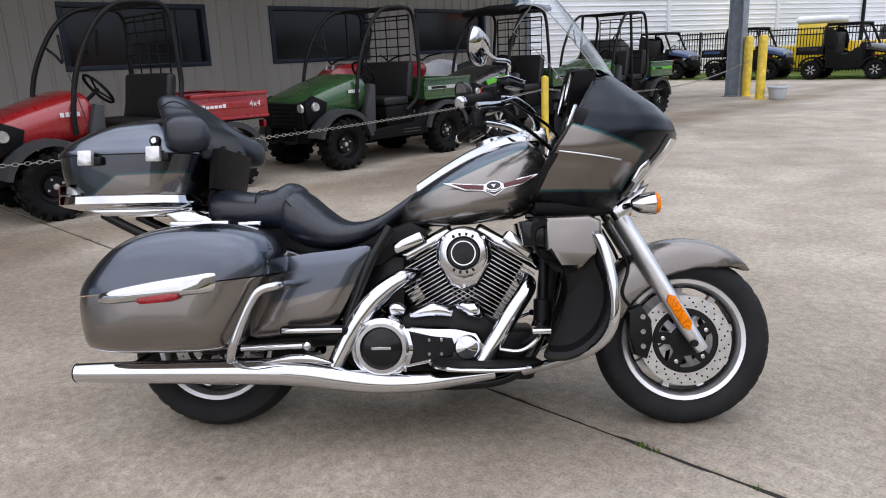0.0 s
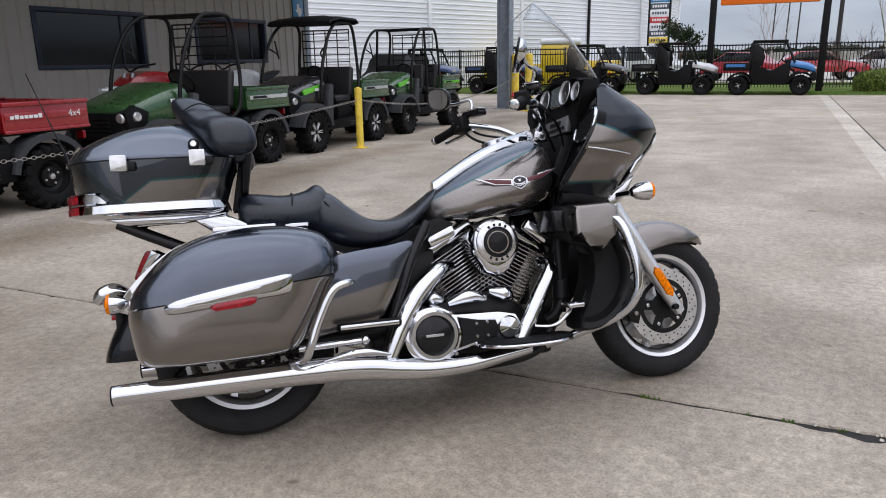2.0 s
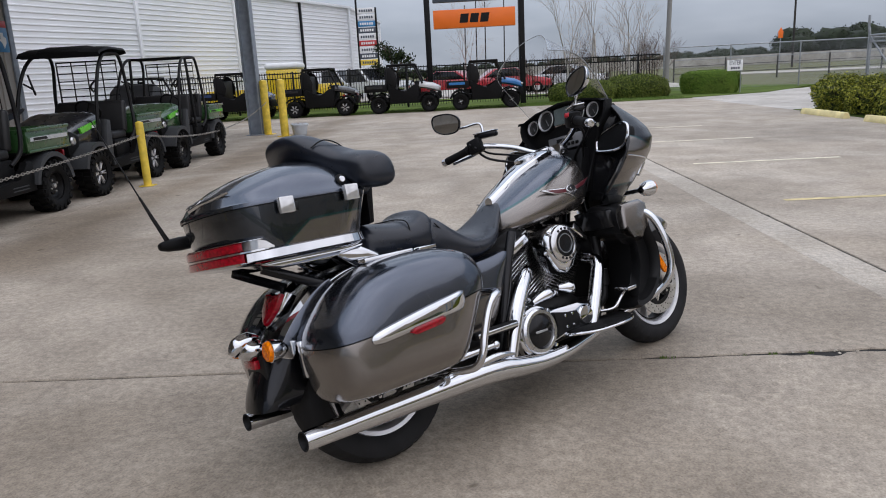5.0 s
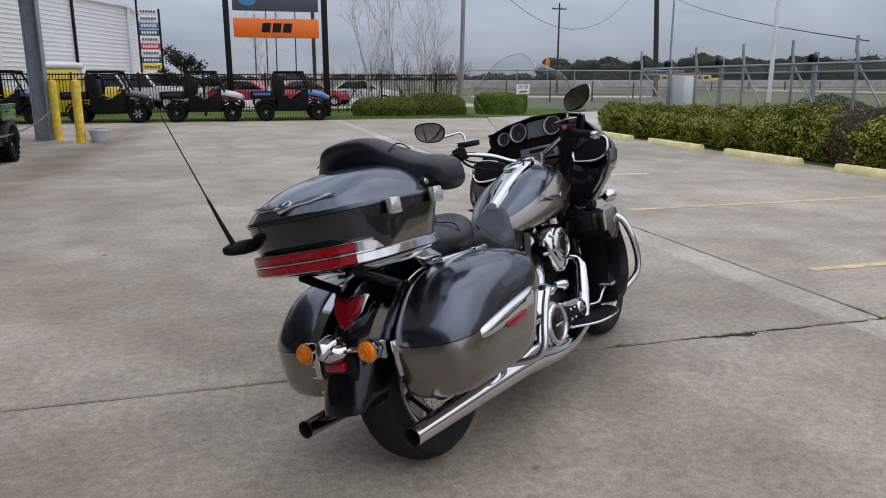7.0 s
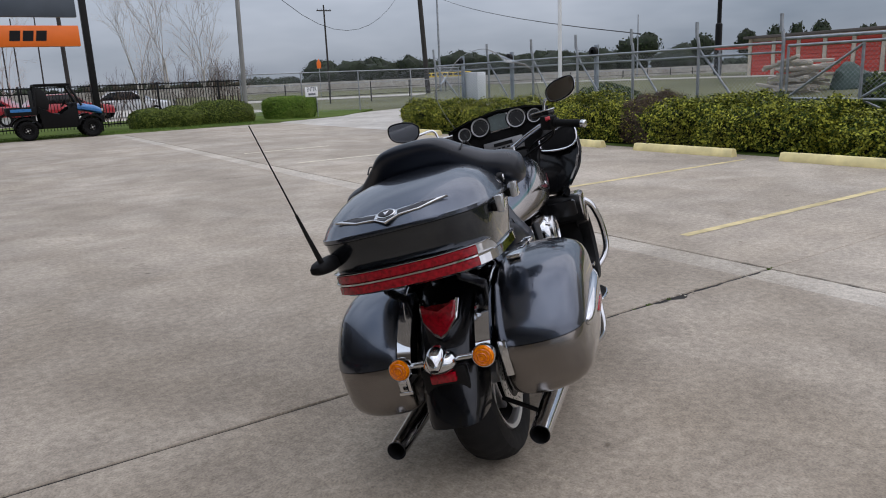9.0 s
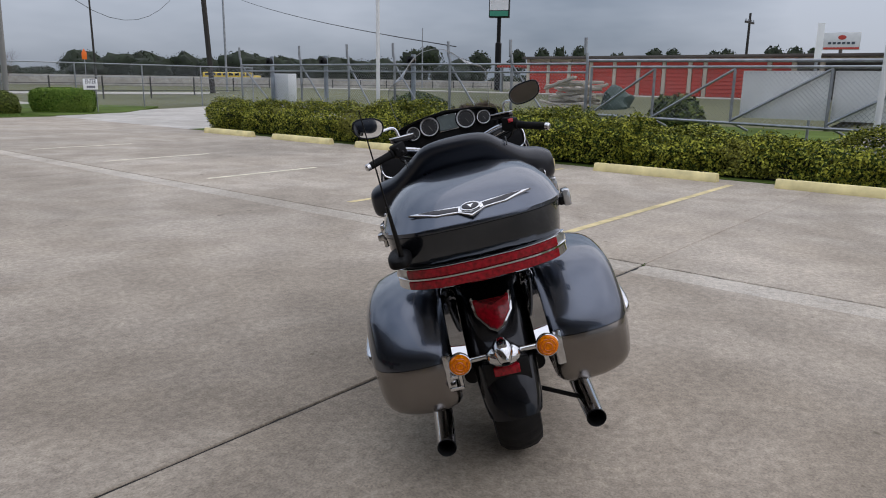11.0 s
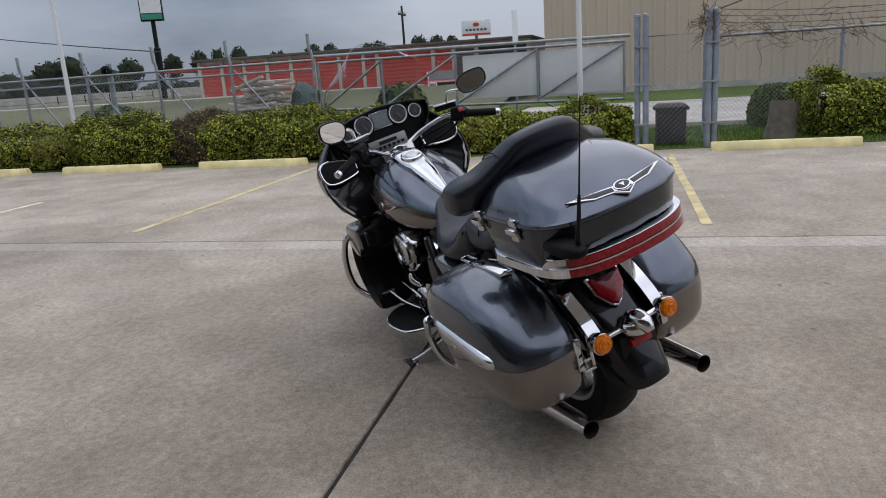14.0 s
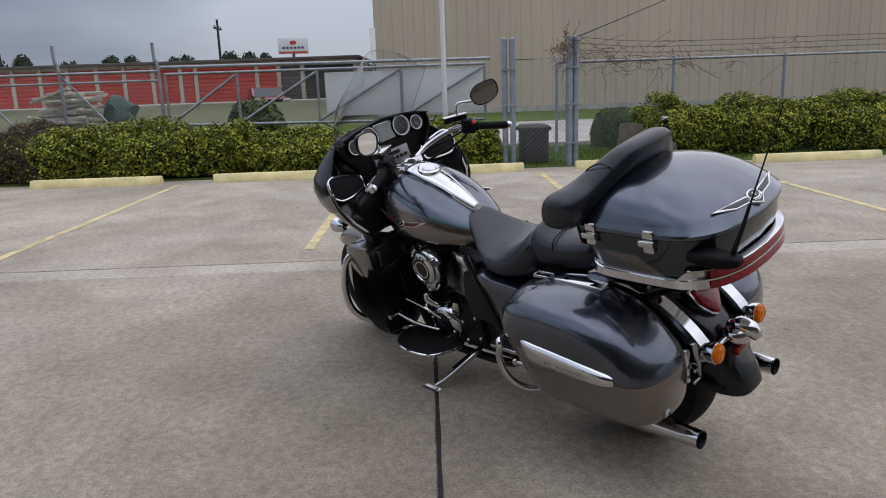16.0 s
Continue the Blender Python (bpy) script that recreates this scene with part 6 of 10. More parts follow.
M["line_white"] = plain("faded_white_line", (0.70, 0.65, 0.50), 0.8, 0, 0.25, 6, 0.2, 90)
M["wall_metal"] = plain("wall_sheet", (0.37, 0.35, 0.32), 0.5, 0.2, 0.1, 0.8, stretch=(1, 1, 0.15))
M["grey_sheet"] = plain("warehouse_sheet", (0.79, 0.81, 0.83), 0.5, 0.1, 0.05, 0.3)
M["beige_sheet"] = plain("beige_sheet", (0.55, 0.445, 0.345), 0.6, 0.1, 0.08, 0.3, stretch=(1, 1, 0.2))
M["window_dark"] = plain("tinted_window", (0.008, 0.009, 0.011), 0.1, 0, 0.2, 1.5)
M["blue_trim"] = plain("blue_trim", (0.018, 0.026, 0.05), 0.45, 0.1, 0.1, 5)
M["red_door"] = plain("red_roll_door", (0.52, 0.055, 0.035), 0.5, 0, 0.1, 0.7)
M["cream"] = plain("cream_block", (0.55, 0.48, 0.38), 0.8, 0, 0.1, 1.0)
M["dark_roof"] = plain("dark_roof", (0.10, 0.085, 0.075), 0.7, 0, 0.2, 1.0)
M["orange_sign"] = plain("orange_sign_face", (0.85, 0.16, 0.01), 0.35, 0, 0.04, 2)
M["sign_dark"] = plain("dark_sign_face", (0.06, 0.075, 0.095), 0.35, 0, 0.1, 2)
M["sign_blue"] = plain("blue_sign_face", (0.03, 0.20, 0.42), 0.35, 0, 0.1, 2)
M["sign_red"] = plain("red_sign_face", (0.50, 0.04, 0.04), 0.4, 0, 0.1, 2)
M["chain_steel"] = plain("chain_steel", (0.42, 0.40, 0.37), 0.45, 0.7, 0.3, 30)
M["brown_box"] = plain("brown_utility_box", (0.040, 0.034, 0.028), 0.7, 0, 0.2, 4)
M["wood_cut"] = plain("weathered_stump", (0.13, 0.105, 0.085), 0.9, 0, 0.3, 8, 0.5, 40)

# ---- ground, pavement ----
bm = BM()
n = 24
g = [[bm.verts.new((-420 + 1000 * i / n, -420 + 1000 * j / n, -0.06)) for j in range(n + 1)] for i in range(n + 1)]
for i in range(n):
    for j in range(n):
        bm.faces.new((g[i][j], g[i + 1][j], g[i + 1][j + 1], g[i][j + 1]))
solo("ground", bm, M["field"], "flat grassy field reaching to the horizon", "ground", kind="structure")


def sheet(name, pts, z0, z1, material, label, cat, bevel=0.0):
    bm = BM()
    lo = [bm.verts.new((x, y, z0)) for x, y in pts]
    hi = [bm.verts.new((x, y, z1)) for x, y in pts]
    bm.faces.new(hi)
    for i in range(len(pts)):
        j = (i + 1) % len(pts)
        bm.faces.new((lo[i], lo[j], hi[j], hi[i]))
    return solo(name, bm, material, label, cat, kind="structure")


pavement = thing("pavement", Matrix(), "weathered pale concrete lot in jointed slabs", "pavement", kind="structure")
bm = BM()
box(bm, (-16, -16, -0.12), (9.05, 24.0, -0.008))
part("joint_bed", bm, M["joint"], pavement)
LX = [-16, -7.3, -3.9, 3.335, 9.05]
LY = [-16, -8.2, 0.2, 8.6, 17.0, 24.0]
rng = random.Random(4)


def slab(x0, x1, y0, y1, material, west=0.0085, east=0.0085, ends=0.0085):
    """A slab whose edges are slightly chipped and rounded; a gap of its own on each side."""
    pts = []
    X0, X1, Y0, Y1 = x0 + west, x1 - east, y0 + ends, y1 - ends
    for (ax, ay), (bx, by), gap in (((X0, Y0), (X1, Y0), ends), ((X1, Y0), (X1, Y1), east), ((X1, Y1), (X0, Y1), ends), ((X0, Y1), (X0, Y0), west)):
        k = max(2, min(160, int(math.hypot(bx - ax, by - ay) / 0.045)))
        nx, ny = (by - ay), -(bx - ax)
        ln = math.hypot(nx, ny)
        for q in range(k):
            t = q / k
            w = 0.0035 * noise.noise(Vector((ax + (bx - ax) * t, ay + (by - ay) * t, 0)) * 4.0) - (0.012 * max(0, rng.random() - 0.93) / 0.07)
            w = min(w, gap * 0.6) if gap > 0.004 else 0.0
            px, py = ax + (bx - ax) * t, ay + (by - ay) * t
            if 1.5 < px < 3.2 and abs(py - 0.2) < 0.03:
                # crumbled stretch of the cross joint
                w -= 0.022 * max(0.0, noise.noise(Vector((px * 7.0, py * 40.0, 0.5)))) + 0.010 * max(0.0, noise.noise(Vector((px * 21.0, py * 40.0, 2.5))))
                if py < 0.2:
                    w -= 0.045 * math.exp(-((px - 2.36) / 0.06) ** 2) + 0.02 * math.exp(-((px - 2.20) / 0.05) ** 2)
            pts.append((ax + (bx - ax) * t + nx / ln * w, ay + (by - ay) * t + ny / ln * w))
    bm = BM()
    cx, cy = (x0 + x1) / 2, (y0 + y1) / 2

    def inset(x, y):
        ix = west if x < cx else east
        return Vector((x - (0.005 if ix > 0.004 else 0.0) * math.copysign(min(1, abs(x - cx) * 9), x - cx), y - 0.005 * math.copysign(min(1, abs(y - cy) * 9), y - cy), 0))
    rings = [[Vector((x, y, -0.10)) for x, y in pts], [Vector((x, y, -0.006)) for x, y in pts], [inset(x, y) for x, y in pts]]
    skin(bm, rings, True, True)
    part("slab", bm, material, pavement)


# the third column of slabs ends in a paler strip along the wide joint
STRIP = 0.30
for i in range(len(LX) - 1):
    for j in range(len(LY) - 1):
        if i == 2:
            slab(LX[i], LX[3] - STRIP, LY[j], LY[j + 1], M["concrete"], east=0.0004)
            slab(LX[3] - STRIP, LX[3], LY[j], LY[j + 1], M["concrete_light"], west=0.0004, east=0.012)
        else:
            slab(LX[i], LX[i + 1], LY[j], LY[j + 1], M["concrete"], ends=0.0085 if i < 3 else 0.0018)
# driveway and street beyond the lot
sheet("driveway", [(9.05, 15.9), (13, 16.2), (22, 20), (40, 29), (40, 38), (24, 33), (14, 27.5), (12.4, 25.7), (9.05, 24.4)], -0.06, -0.004, M["concrete_road"], "pale concrete driveway leading off the lot", "driveway")
sheet("verge", [(-16, 24.0), (9.05, 24.0), (9.05, 24.45), (12.3, 25.7), (14, 27.5), (16.5, 30.6), (14, 36), (-16, 36)], -0.06, 0.012, M["grass"], "mown grass strip beside the lot", "grass")
sheet("back_lot", [(-60, 36.02), (14, 36.02), (14, 60), (-60, 60)], -0.06, 0.0, M["concrete_road"], "pale paved yard behind the iron fence", "pavement")
sheet("side_road", [(13.6, -60), (22.2, -60), (22.2, 2.2), (13.6, 2.2)], -0.06, 0.004, M["concrete_road"], "pale concrete road behind the gate", "road")
sheet("grass_strip", [(12.62, 2.3), (23.6, 2.3), (23.6, 15.6), (12.62, 15.6)], -0.06, 0.006, M["grass"], "green grass between the fence and the storage yard", "grass")
sheet("grass_strip", [(22.25, -60), (29.85, -60), (29.85, 2.2), (22.25, 2.2)], -0.06, 0.008, M["grass"], "green grass along the beige hall", "grass")
sheet("hedge_bed", [(9.06, -16), (12.6, -16), (12.6, 15.8), (9.06, 15.8)], -0.06, 0.006, M["grass"], "grassy bed under the hedges", "grass")
sheet("track_road", [(20, 60), (140, 20), (142, 27), (22, 68)], -0.05, -0.008, M["concrete_road"], "pale road across the field", "road")

# painted bay lines
for k, y in enumerate((-4.21, -1.457, 1.25, 3.93, 6.75, 9.70, 12.5)):
    bm = BM()
    w = 0.044
    x = 3.76
    end = 8.5 if k < 4 else 5.7
    while x < end:
        x1 = min(end, x + rng.uniform(0.5, 1.1))
        j0, j1 = rng.uniform(-0.004, 0.004), rng.uniform(-0.004, 0.004)
        vs = [bm.verts.new(p) for p in ((x, y - w + j0, 0.003), (x1, y - w + j1, 0.003), (x1, y + w + j1, 0.003), (x, y + w + j0, 0.003))]
        bm.faces.new(vs)
        x = x1
    solo("bay_line", bm, M["line_yellow"] if k < 4 else M["line_white"], "faded yellow painted parking bay line" if k < 4 else "faded pale painted parking bay line", "road marking", "parking bay lines", "structure")


def wheel_stop(y1):
    bm = BM()
    L, w0, w1, h = 1.95, 0.075, 0.045, 0.125
    rings = []
    for y, sh in ((0, 0.97), (0.02, 1.0), (L - 0.02, 1.0), (L, 0.97)):
        rings.append([Vector((x * sh, -y, z * sh)) for x, z in ((-w0, 0.0), (-w0, 0.03), (-w1, h - 0.012), (-w1 + 0.012, h), (w1 - 0.012, h), (w1, h - 0.012), (w0, 0.03), (w0, 0.0))])
    skin(bm, rings)
    ob = solo("wheel_stop", bm, M["stop_paint"], "worn yellow concrete wheel stop at the lot's edge", "wheel stop", "wheel stops", m=pose(8.69, y1, 0, 0, 0, rng.uniform(-0.6, 0.6)))
    for q in (0.25, L - 0.25):
        b2 = BM()
        lathe(b2, [(0.0, 0.004), (0.014, 0.003), (0.016, 0)], 10, Matrix.Translation((0, -q, h)))
        part("anchor_pin", b2, M["joint"], ob)


for k in range(9):
    wheel_stop(14.43 - 2.745 * k)


# ---- foliage ----
def leaf_mesh(name, P, N, size, material, rs, wide=0.55, spread=0.9, up=0.0):
    """Many small pointed leaves at points P, facing roughly along N."""
    n = len(P)
    d = rs.normal(size=(n, 3))
    N = N + spread * rs.normal(size=(n, 3)) + np.array([0, 0, up])
    N /= np.linalg.norm(N, axis=1)[:, None] + 1e-9
    u = np.cross(N, d)
    u /= np.linalg.norm(u, axis=1)[:, None] + 1e-9
    v = np.cross(N, u)
    s = size * rs.uniform(0.6, 1.35, size=(n, 1))
    V = np.stack([P - u * s, P + v * s * wide, P + u * s, P - v * s * wide], 1).reshape(-1, 3)
    F = np.arange(4 * n).reshape(-1, 4)
    me = bpy.data.meshes.new(name)
    me.from_pydata(V.tolist(), [], F.tolist())
    me.materials.append(material)
    return me


def hedge(name, y0, y1, x0, x1, h, n, label, seed, bulge=0.085, dead=None):
    rs = np.random.RandomState(seed)
    n = int(n * 1.5)
    th = thing(name, Matrix(), label, "hedge")
    # inner core, near-black so that gaps between the leaves look shaded
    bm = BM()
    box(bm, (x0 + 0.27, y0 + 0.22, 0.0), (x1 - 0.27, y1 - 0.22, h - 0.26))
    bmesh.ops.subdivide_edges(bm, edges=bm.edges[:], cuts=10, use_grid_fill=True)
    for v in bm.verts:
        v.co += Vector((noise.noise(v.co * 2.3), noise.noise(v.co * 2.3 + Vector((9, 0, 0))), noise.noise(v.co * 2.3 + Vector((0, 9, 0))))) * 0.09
    part("core", bm, M["shade_core"], th)
    A = [(y1 - y0) * h * 0.95, (y1 - y0) * h * 0.5, (y1 - y0) * (x1 - x0), (x1 - x0) * h, (x1 - x0) * h]
    pick = rs.choice(5, size=n, p=np.array(A) / sum(A))
    a, b = rs.uniform(size=n), rs.uniform(size=n)
    P, N = np.zeros((n, 3)), np.zeros((n, 3))
    for k, (ax, sgn) in enumerate(((0, -1), (0, 1), (2, 1), (1, -1), (1, 1))):
        q = pick == k
        if ax == 0:
            P[q] = np.c_[np.full(q.sum(), x0 if sgn < 0 else x1), y0 + (y1 - y0) * a[q], 0.04 + (h - 0.04) * b[q]]
        elif ax == 2:
            P[q] = np.c_[x0 + (x1 - x0) * a[q], y0 + (y1 - y0) * b[q], np.full(q.sum(), h)]
        else:
            P[q] = np.c_[x0 + (x1 - x0) * a[q], np.full(q.sum(), y0 if sgn < 0 else y1), 0.04 + (h - 0.04) * b[q]]
        N[q, ax] = sgn
    c = np.array([(x0 + x1) / 2, 0, h * 0.45])
    # rounded shoulders and an uneven, lumpy surface
    zt = np.clip((P[:, 2] - h * 0.6) / (h * 0.4), 0, 1)
    P[:, 0] = c[0] + (P[:, 0] - c[0]) * (1 - 0.22 * zt ** 2)
    ex = np.clip((np.abs(P[:, 0] - c[0]) / ((x1 - x0) / 2)), 0, 1)
    P[:, 2] -= 0.10 * ex ** 3 * zt
    lump = bulge * (np.sin(P[:, 1] * 2.1 + 3 * np.sin(P[:, 1] * 0.7 + seed)) + np.sin(P[:, 1] * 5.3 + P[:, 2] * 4) * 0.6 + np.sin(P[:, 0] * 7 + P[:, 1] * 3.1) * 0.4)
    pocket = np.sin(P[:, 1] * 11 + 3 * np.sin(P[:, 2] * 6)) * np.sin(P[:, 2] * 12 + 2 * np.sin(P[:, 1] * 5) + P[:, 0] * 9)
    lump += 0.045 * pocket - 0.05 * (pocket < -0.55)
    P += N * lump[:, None] + N * rs.normal(scale=0.03, size=(n, 1)) - N * (rs.uniform(size=(n, 1)) ** 3) * 0.16
    P[:, 2] = np.maximum(P[:, 2], 0.03)
    # the sides fall back towards the ground
    low = np.clip(1 - P[:, 2] / (h * 0.75), 0, 1) ** 1.5
    P[:, 0] += (c[0] - P[:, 0]) * 0.26 * low
    if dead is not None:
        near = (np.abs(P[:, 1] - dead) < 0.34 + 0.1 * np.sin(P[:, 2] * 9)) & (rs.uniform(size=n) < 0.86)
        tw = share("dead_wood", leaf_mesh(name + "_twigs", P[near], N[near], 0.07, M["vine_brown"], rs, 0.05, 1.2), th)
        tw["kind"] = "stuff"
        P, N = P[~near], N[~near]
        n = len(P)
    ob = share("foliage", leaf_mesh(name + "_leaves", P, N, 0.0235, M["hedge_leaf"], rs, 0.62, 0.55, 0.6), th)
    ob["kind"] = "stuff"
    # upright shoots
    m = n // 25
    q = rs.choice(n, m)
    P2 = P[q] + np.c_[rs.normal(scale=0.02, size=(m, 2)), rs.uniform(0.02, 0.09, size=m)]
    ob = share("new_growth", leaf_mesh(name + "_shoots", P2, N[q] * 0.2 + np.array([0, 0, 0.3]), 0.019, M["hedge_leaf"], rs), th)
    ob["kind"] = "stuff"
    return th


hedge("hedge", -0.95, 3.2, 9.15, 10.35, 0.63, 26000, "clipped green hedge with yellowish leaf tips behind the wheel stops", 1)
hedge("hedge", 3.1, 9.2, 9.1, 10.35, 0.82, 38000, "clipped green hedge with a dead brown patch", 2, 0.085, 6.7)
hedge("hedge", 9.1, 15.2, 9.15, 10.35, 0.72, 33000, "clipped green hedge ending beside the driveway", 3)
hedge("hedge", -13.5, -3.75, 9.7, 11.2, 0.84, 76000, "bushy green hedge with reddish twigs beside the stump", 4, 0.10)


def bush(name, c, r, n, label, mat, seed, leaf=0.035, cat="bush", rz=0, boxy=False):
    rs = np.random.RandomState(seed)
    th = thing(name, pose(*c, 0, 0, rz), label, cat)
    # lumpy core whose near-black colour gives the shade inside the shrub
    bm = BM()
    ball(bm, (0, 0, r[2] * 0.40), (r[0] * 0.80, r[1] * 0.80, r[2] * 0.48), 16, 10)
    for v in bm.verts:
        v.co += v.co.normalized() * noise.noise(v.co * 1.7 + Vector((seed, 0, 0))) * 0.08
    part("core", bm, M["shade_core"], th)
    d = rs.normal(size=(n, 3))
    d[:, 2] = np.abs(d[:, 2])
    d /= np.linalg.norm(d, axis=1)[:, None]
    e = 6.0 if boxy else 2.7
    D = d / (np.abs(d) ** e).sum(axis=1)[:, None] ** (1 / e)
    # clumps of twigs at two sizes, with dark gaps between them
    lump = np.array([noise.noise(Vector(p) * 2.6 + Vector((seed, 0, 0))) + 0.6 * noise.noise(Vector(p) * 6.5) for p in D])
    P = D * np.array(r) * (0.97 + (0.035 if boxy else 0.075) * lump + 0.015 * rs.normal(size=n) - (0.08 if boxy else 0.14) * rs.uniform(size=n) ** 3)[:, None]
    P[:, 2] = np.maximum(P[:, 2], 0.02)
    # the skirt draws in towards the ground
    P[:, :2] *= (1 - 0.12 * np.clip(1 - P[:, 2] / (r[2] * 0.4), 0, 1))[:, None]
    ob = share("foliage", leaf_mesh(name + "_leaves", P, d, leaf, mat, rs, 0.6, 0.6, 0.35), th)
    ob["kind"] = "stuff"
    return th


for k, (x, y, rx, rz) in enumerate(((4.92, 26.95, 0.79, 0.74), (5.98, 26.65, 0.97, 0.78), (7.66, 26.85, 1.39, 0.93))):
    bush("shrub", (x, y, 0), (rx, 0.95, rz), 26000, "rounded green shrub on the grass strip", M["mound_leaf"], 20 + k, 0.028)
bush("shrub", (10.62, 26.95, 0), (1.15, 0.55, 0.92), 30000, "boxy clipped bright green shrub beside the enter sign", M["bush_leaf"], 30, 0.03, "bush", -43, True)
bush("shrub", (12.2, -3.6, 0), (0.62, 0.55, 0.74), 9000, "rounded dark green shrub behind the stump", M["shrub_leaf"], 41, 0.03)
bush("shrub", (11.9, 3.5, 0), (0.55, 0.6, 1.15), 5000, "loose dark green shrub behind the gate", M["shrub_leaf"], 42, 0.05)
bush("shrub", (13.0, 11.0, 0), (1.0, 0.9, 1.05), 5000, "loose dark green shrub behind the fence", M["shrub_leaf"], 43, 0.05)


def blades(name, n, area, h, seed, label, wide=1.0):
    rs = np.random.RandomState(seed)
    x = rs.uniform(area[0], area[1], n)
    y = rs.uniform(area[2], area[3], n)
    a = rs.uniform(0, 2 * np.pi, n)
    hh = h * rs.uniform(0.5, 1.3, n)
    lean = rs.normal(scale=0.35, size=(n, 2)) * hh[:, None]
    w = (0.006 + 0.004 * rs.uniform(size=n)) * wide
    A = np.c_[x - w * np.cos(a), y - w * np.sin(a), np.full(n, -0.012)]
    B = np.c_[x + w * np.cos(a), y + w * np.sin(a), np.full(n, -0.012)]
    C = np.c_[x + lean[:, 0], y + lean[:, 1], hh]
    V = np.stack([A, B, C], 1).reshape(-1, 3)
    me = bpy.data.meshes.new(name)
    me.from_pydata(V.tolist(), [], np.arange(3 * n).reshape(-1, 3).tolist())
    me.materials.append(M["blade"])
    return tagged(new(name, me), label, "grass", kind="stuff")


blades("grass", 16000, (9.06, 12.5, -6.5, 0.2), 0.06, 5, "short green grass blades round the gate posts")
blades("grass", 22000, (-9, 9, 24.05, 26.2), 0.05, 6, "short green grass blades along the lot's edge")
blades("grass", 12000, (10.3, 16, -1, 15.5), 0.16, 7, "longer green grass behind the hedge")
for (x, y, k, r) in ((1.60, 0.2, 26, 0.022), (1.65, 0.2, 12, 0.012), (1.98, 0.2, 10, 0.012), (2.11, 0.197, 40, 0.024), (2.29, 0.2, 10, 0.015), (3.34, 0.2, 50, 0.03), (3.34, -2.1, 22, 0.02)):
    blades("weed", k, (x - r, x + r, y - 0.012, y + 0.012), 0.007, int(x * 100), "tuft of green weeds growing in a slab joint", 0.5)
# broken bits of concrete lying by the crumbled joint
for k in range(9):
    bm = BM()
    ball(bm, (0, 0, 0), 0.5, 6, 4)
    for v in bm.verts:
        v.co *= 1 + 0.5 * noise.noise(v.co * 3 + Vector((k, 0, 0)))
    a, b = rng.uniform(0.006, 0.016), rng.uniform(0.005, 0.010)
    bmesh.ops.transform(bm, matrix=pose(rng.uniform(2.2, 2.5), 0.185 + rng.uniform(-0.03, 0.03), 0.002, 0, 0, rng.uniform(0, 180)) @ Matrix.Diagonal((2 * a, 2 * b, b, 1)), verts=bm.verts)
    solo("concrete_chip", bm, M["concrete_light"], "small broken chip of concrete by the joint", "debris", "concrete chips")


def limb(bm, p, d, L, r, depth, rs):
    q = p + d * L
    mid = p + d * L * 0.5 + Vector(rs.normal(scale=0.04 * L, size=3))
    sweep(bm, [p, mid, q], [r, r * 0.8, r * 0.6], 5, 2, False)
    if depth == 0:
        return [q]
    tips = []
    for k in range(3 if depth > 1 else 4):
        nd = (d + Vector(rs.normal(scale=0.38, size=3)) + Vector((0, 0, 0.18))).normalized()
        tips += limb(bm, q if k < 2 else mid, nd, L * rs.uniform(0.55, 0.8), r * 0.58, depth - 1, rs)
    return tips


def bare_tree(x, y, h, seed):
    rs = np.random.RandomState(seed)
    th = thing("tree", Matrix.Translation((x, y, 0)), "bare grey-barked tree with fine upright branches", "tree", "bare trees")
    for k in range(2):
        bm = BM()
        base = Vector((rs.normal(scale=0.12), rs.normal(scale=0.12), -0.05))
        d = Vector((rs.normal(scale=0.07), rs.normal(scale=0.07), 1)).normalized()
        top = base + d * h * rs.uniform(0.32, 0.42)
        sweep(bm, [base, (base + top) / 2 + Vector((rs.normal(scale=0.03), rs.normal(scale=0.03), 0)), top], [0.055, 0.045, 0.038], 7, 3, False)
        for q in range(3):
            limb(bm, top if q else (base + top) * 0.5, (d + Vector(rs.normal(scale=0.3, size=3))).normalized(), h * (0.24 if q else 0.18), 0.017, 4, rs)
        part("trunk", bm, M["bark"], th)


for k, (x, y, h) in enumerate(((5.6, 31.0, 6.2), (6.9, 31.6, 6.8), (8.3, 30.8, 6.0), (1.2, 40, 6), (9.1, 32.5, 4.6))):
    bare_tree(x, y, h, 60 + k)


for k, (x, y) in enumerate(((4.2, 31.2), (6.2, 32.4), (7.6, 31.6), (8.9, 31.9), (9.9, 32.8))):
    rs_ = np.random.RandomState(90 + k)
    th = thing("shrub", Matrix.Translation((x, y, 0)), "leafless brown twiggy shrub behind the fence", "shrub", "bare shrubs")
    for q in range(6):
        bm = BM()
        limb(bm, Vector((rs_.normal(scale=0.3), rs_.normal(scale=0.3), -0.05)), Vector((rs_.normal(scale=0.3), rs_.normal(scale=0.3), 1)).normalized(), 1.05 if x > 6 else 0.8, 0.02, 4, rs_)
        part("stem", bm, M["vine_brown"], th)


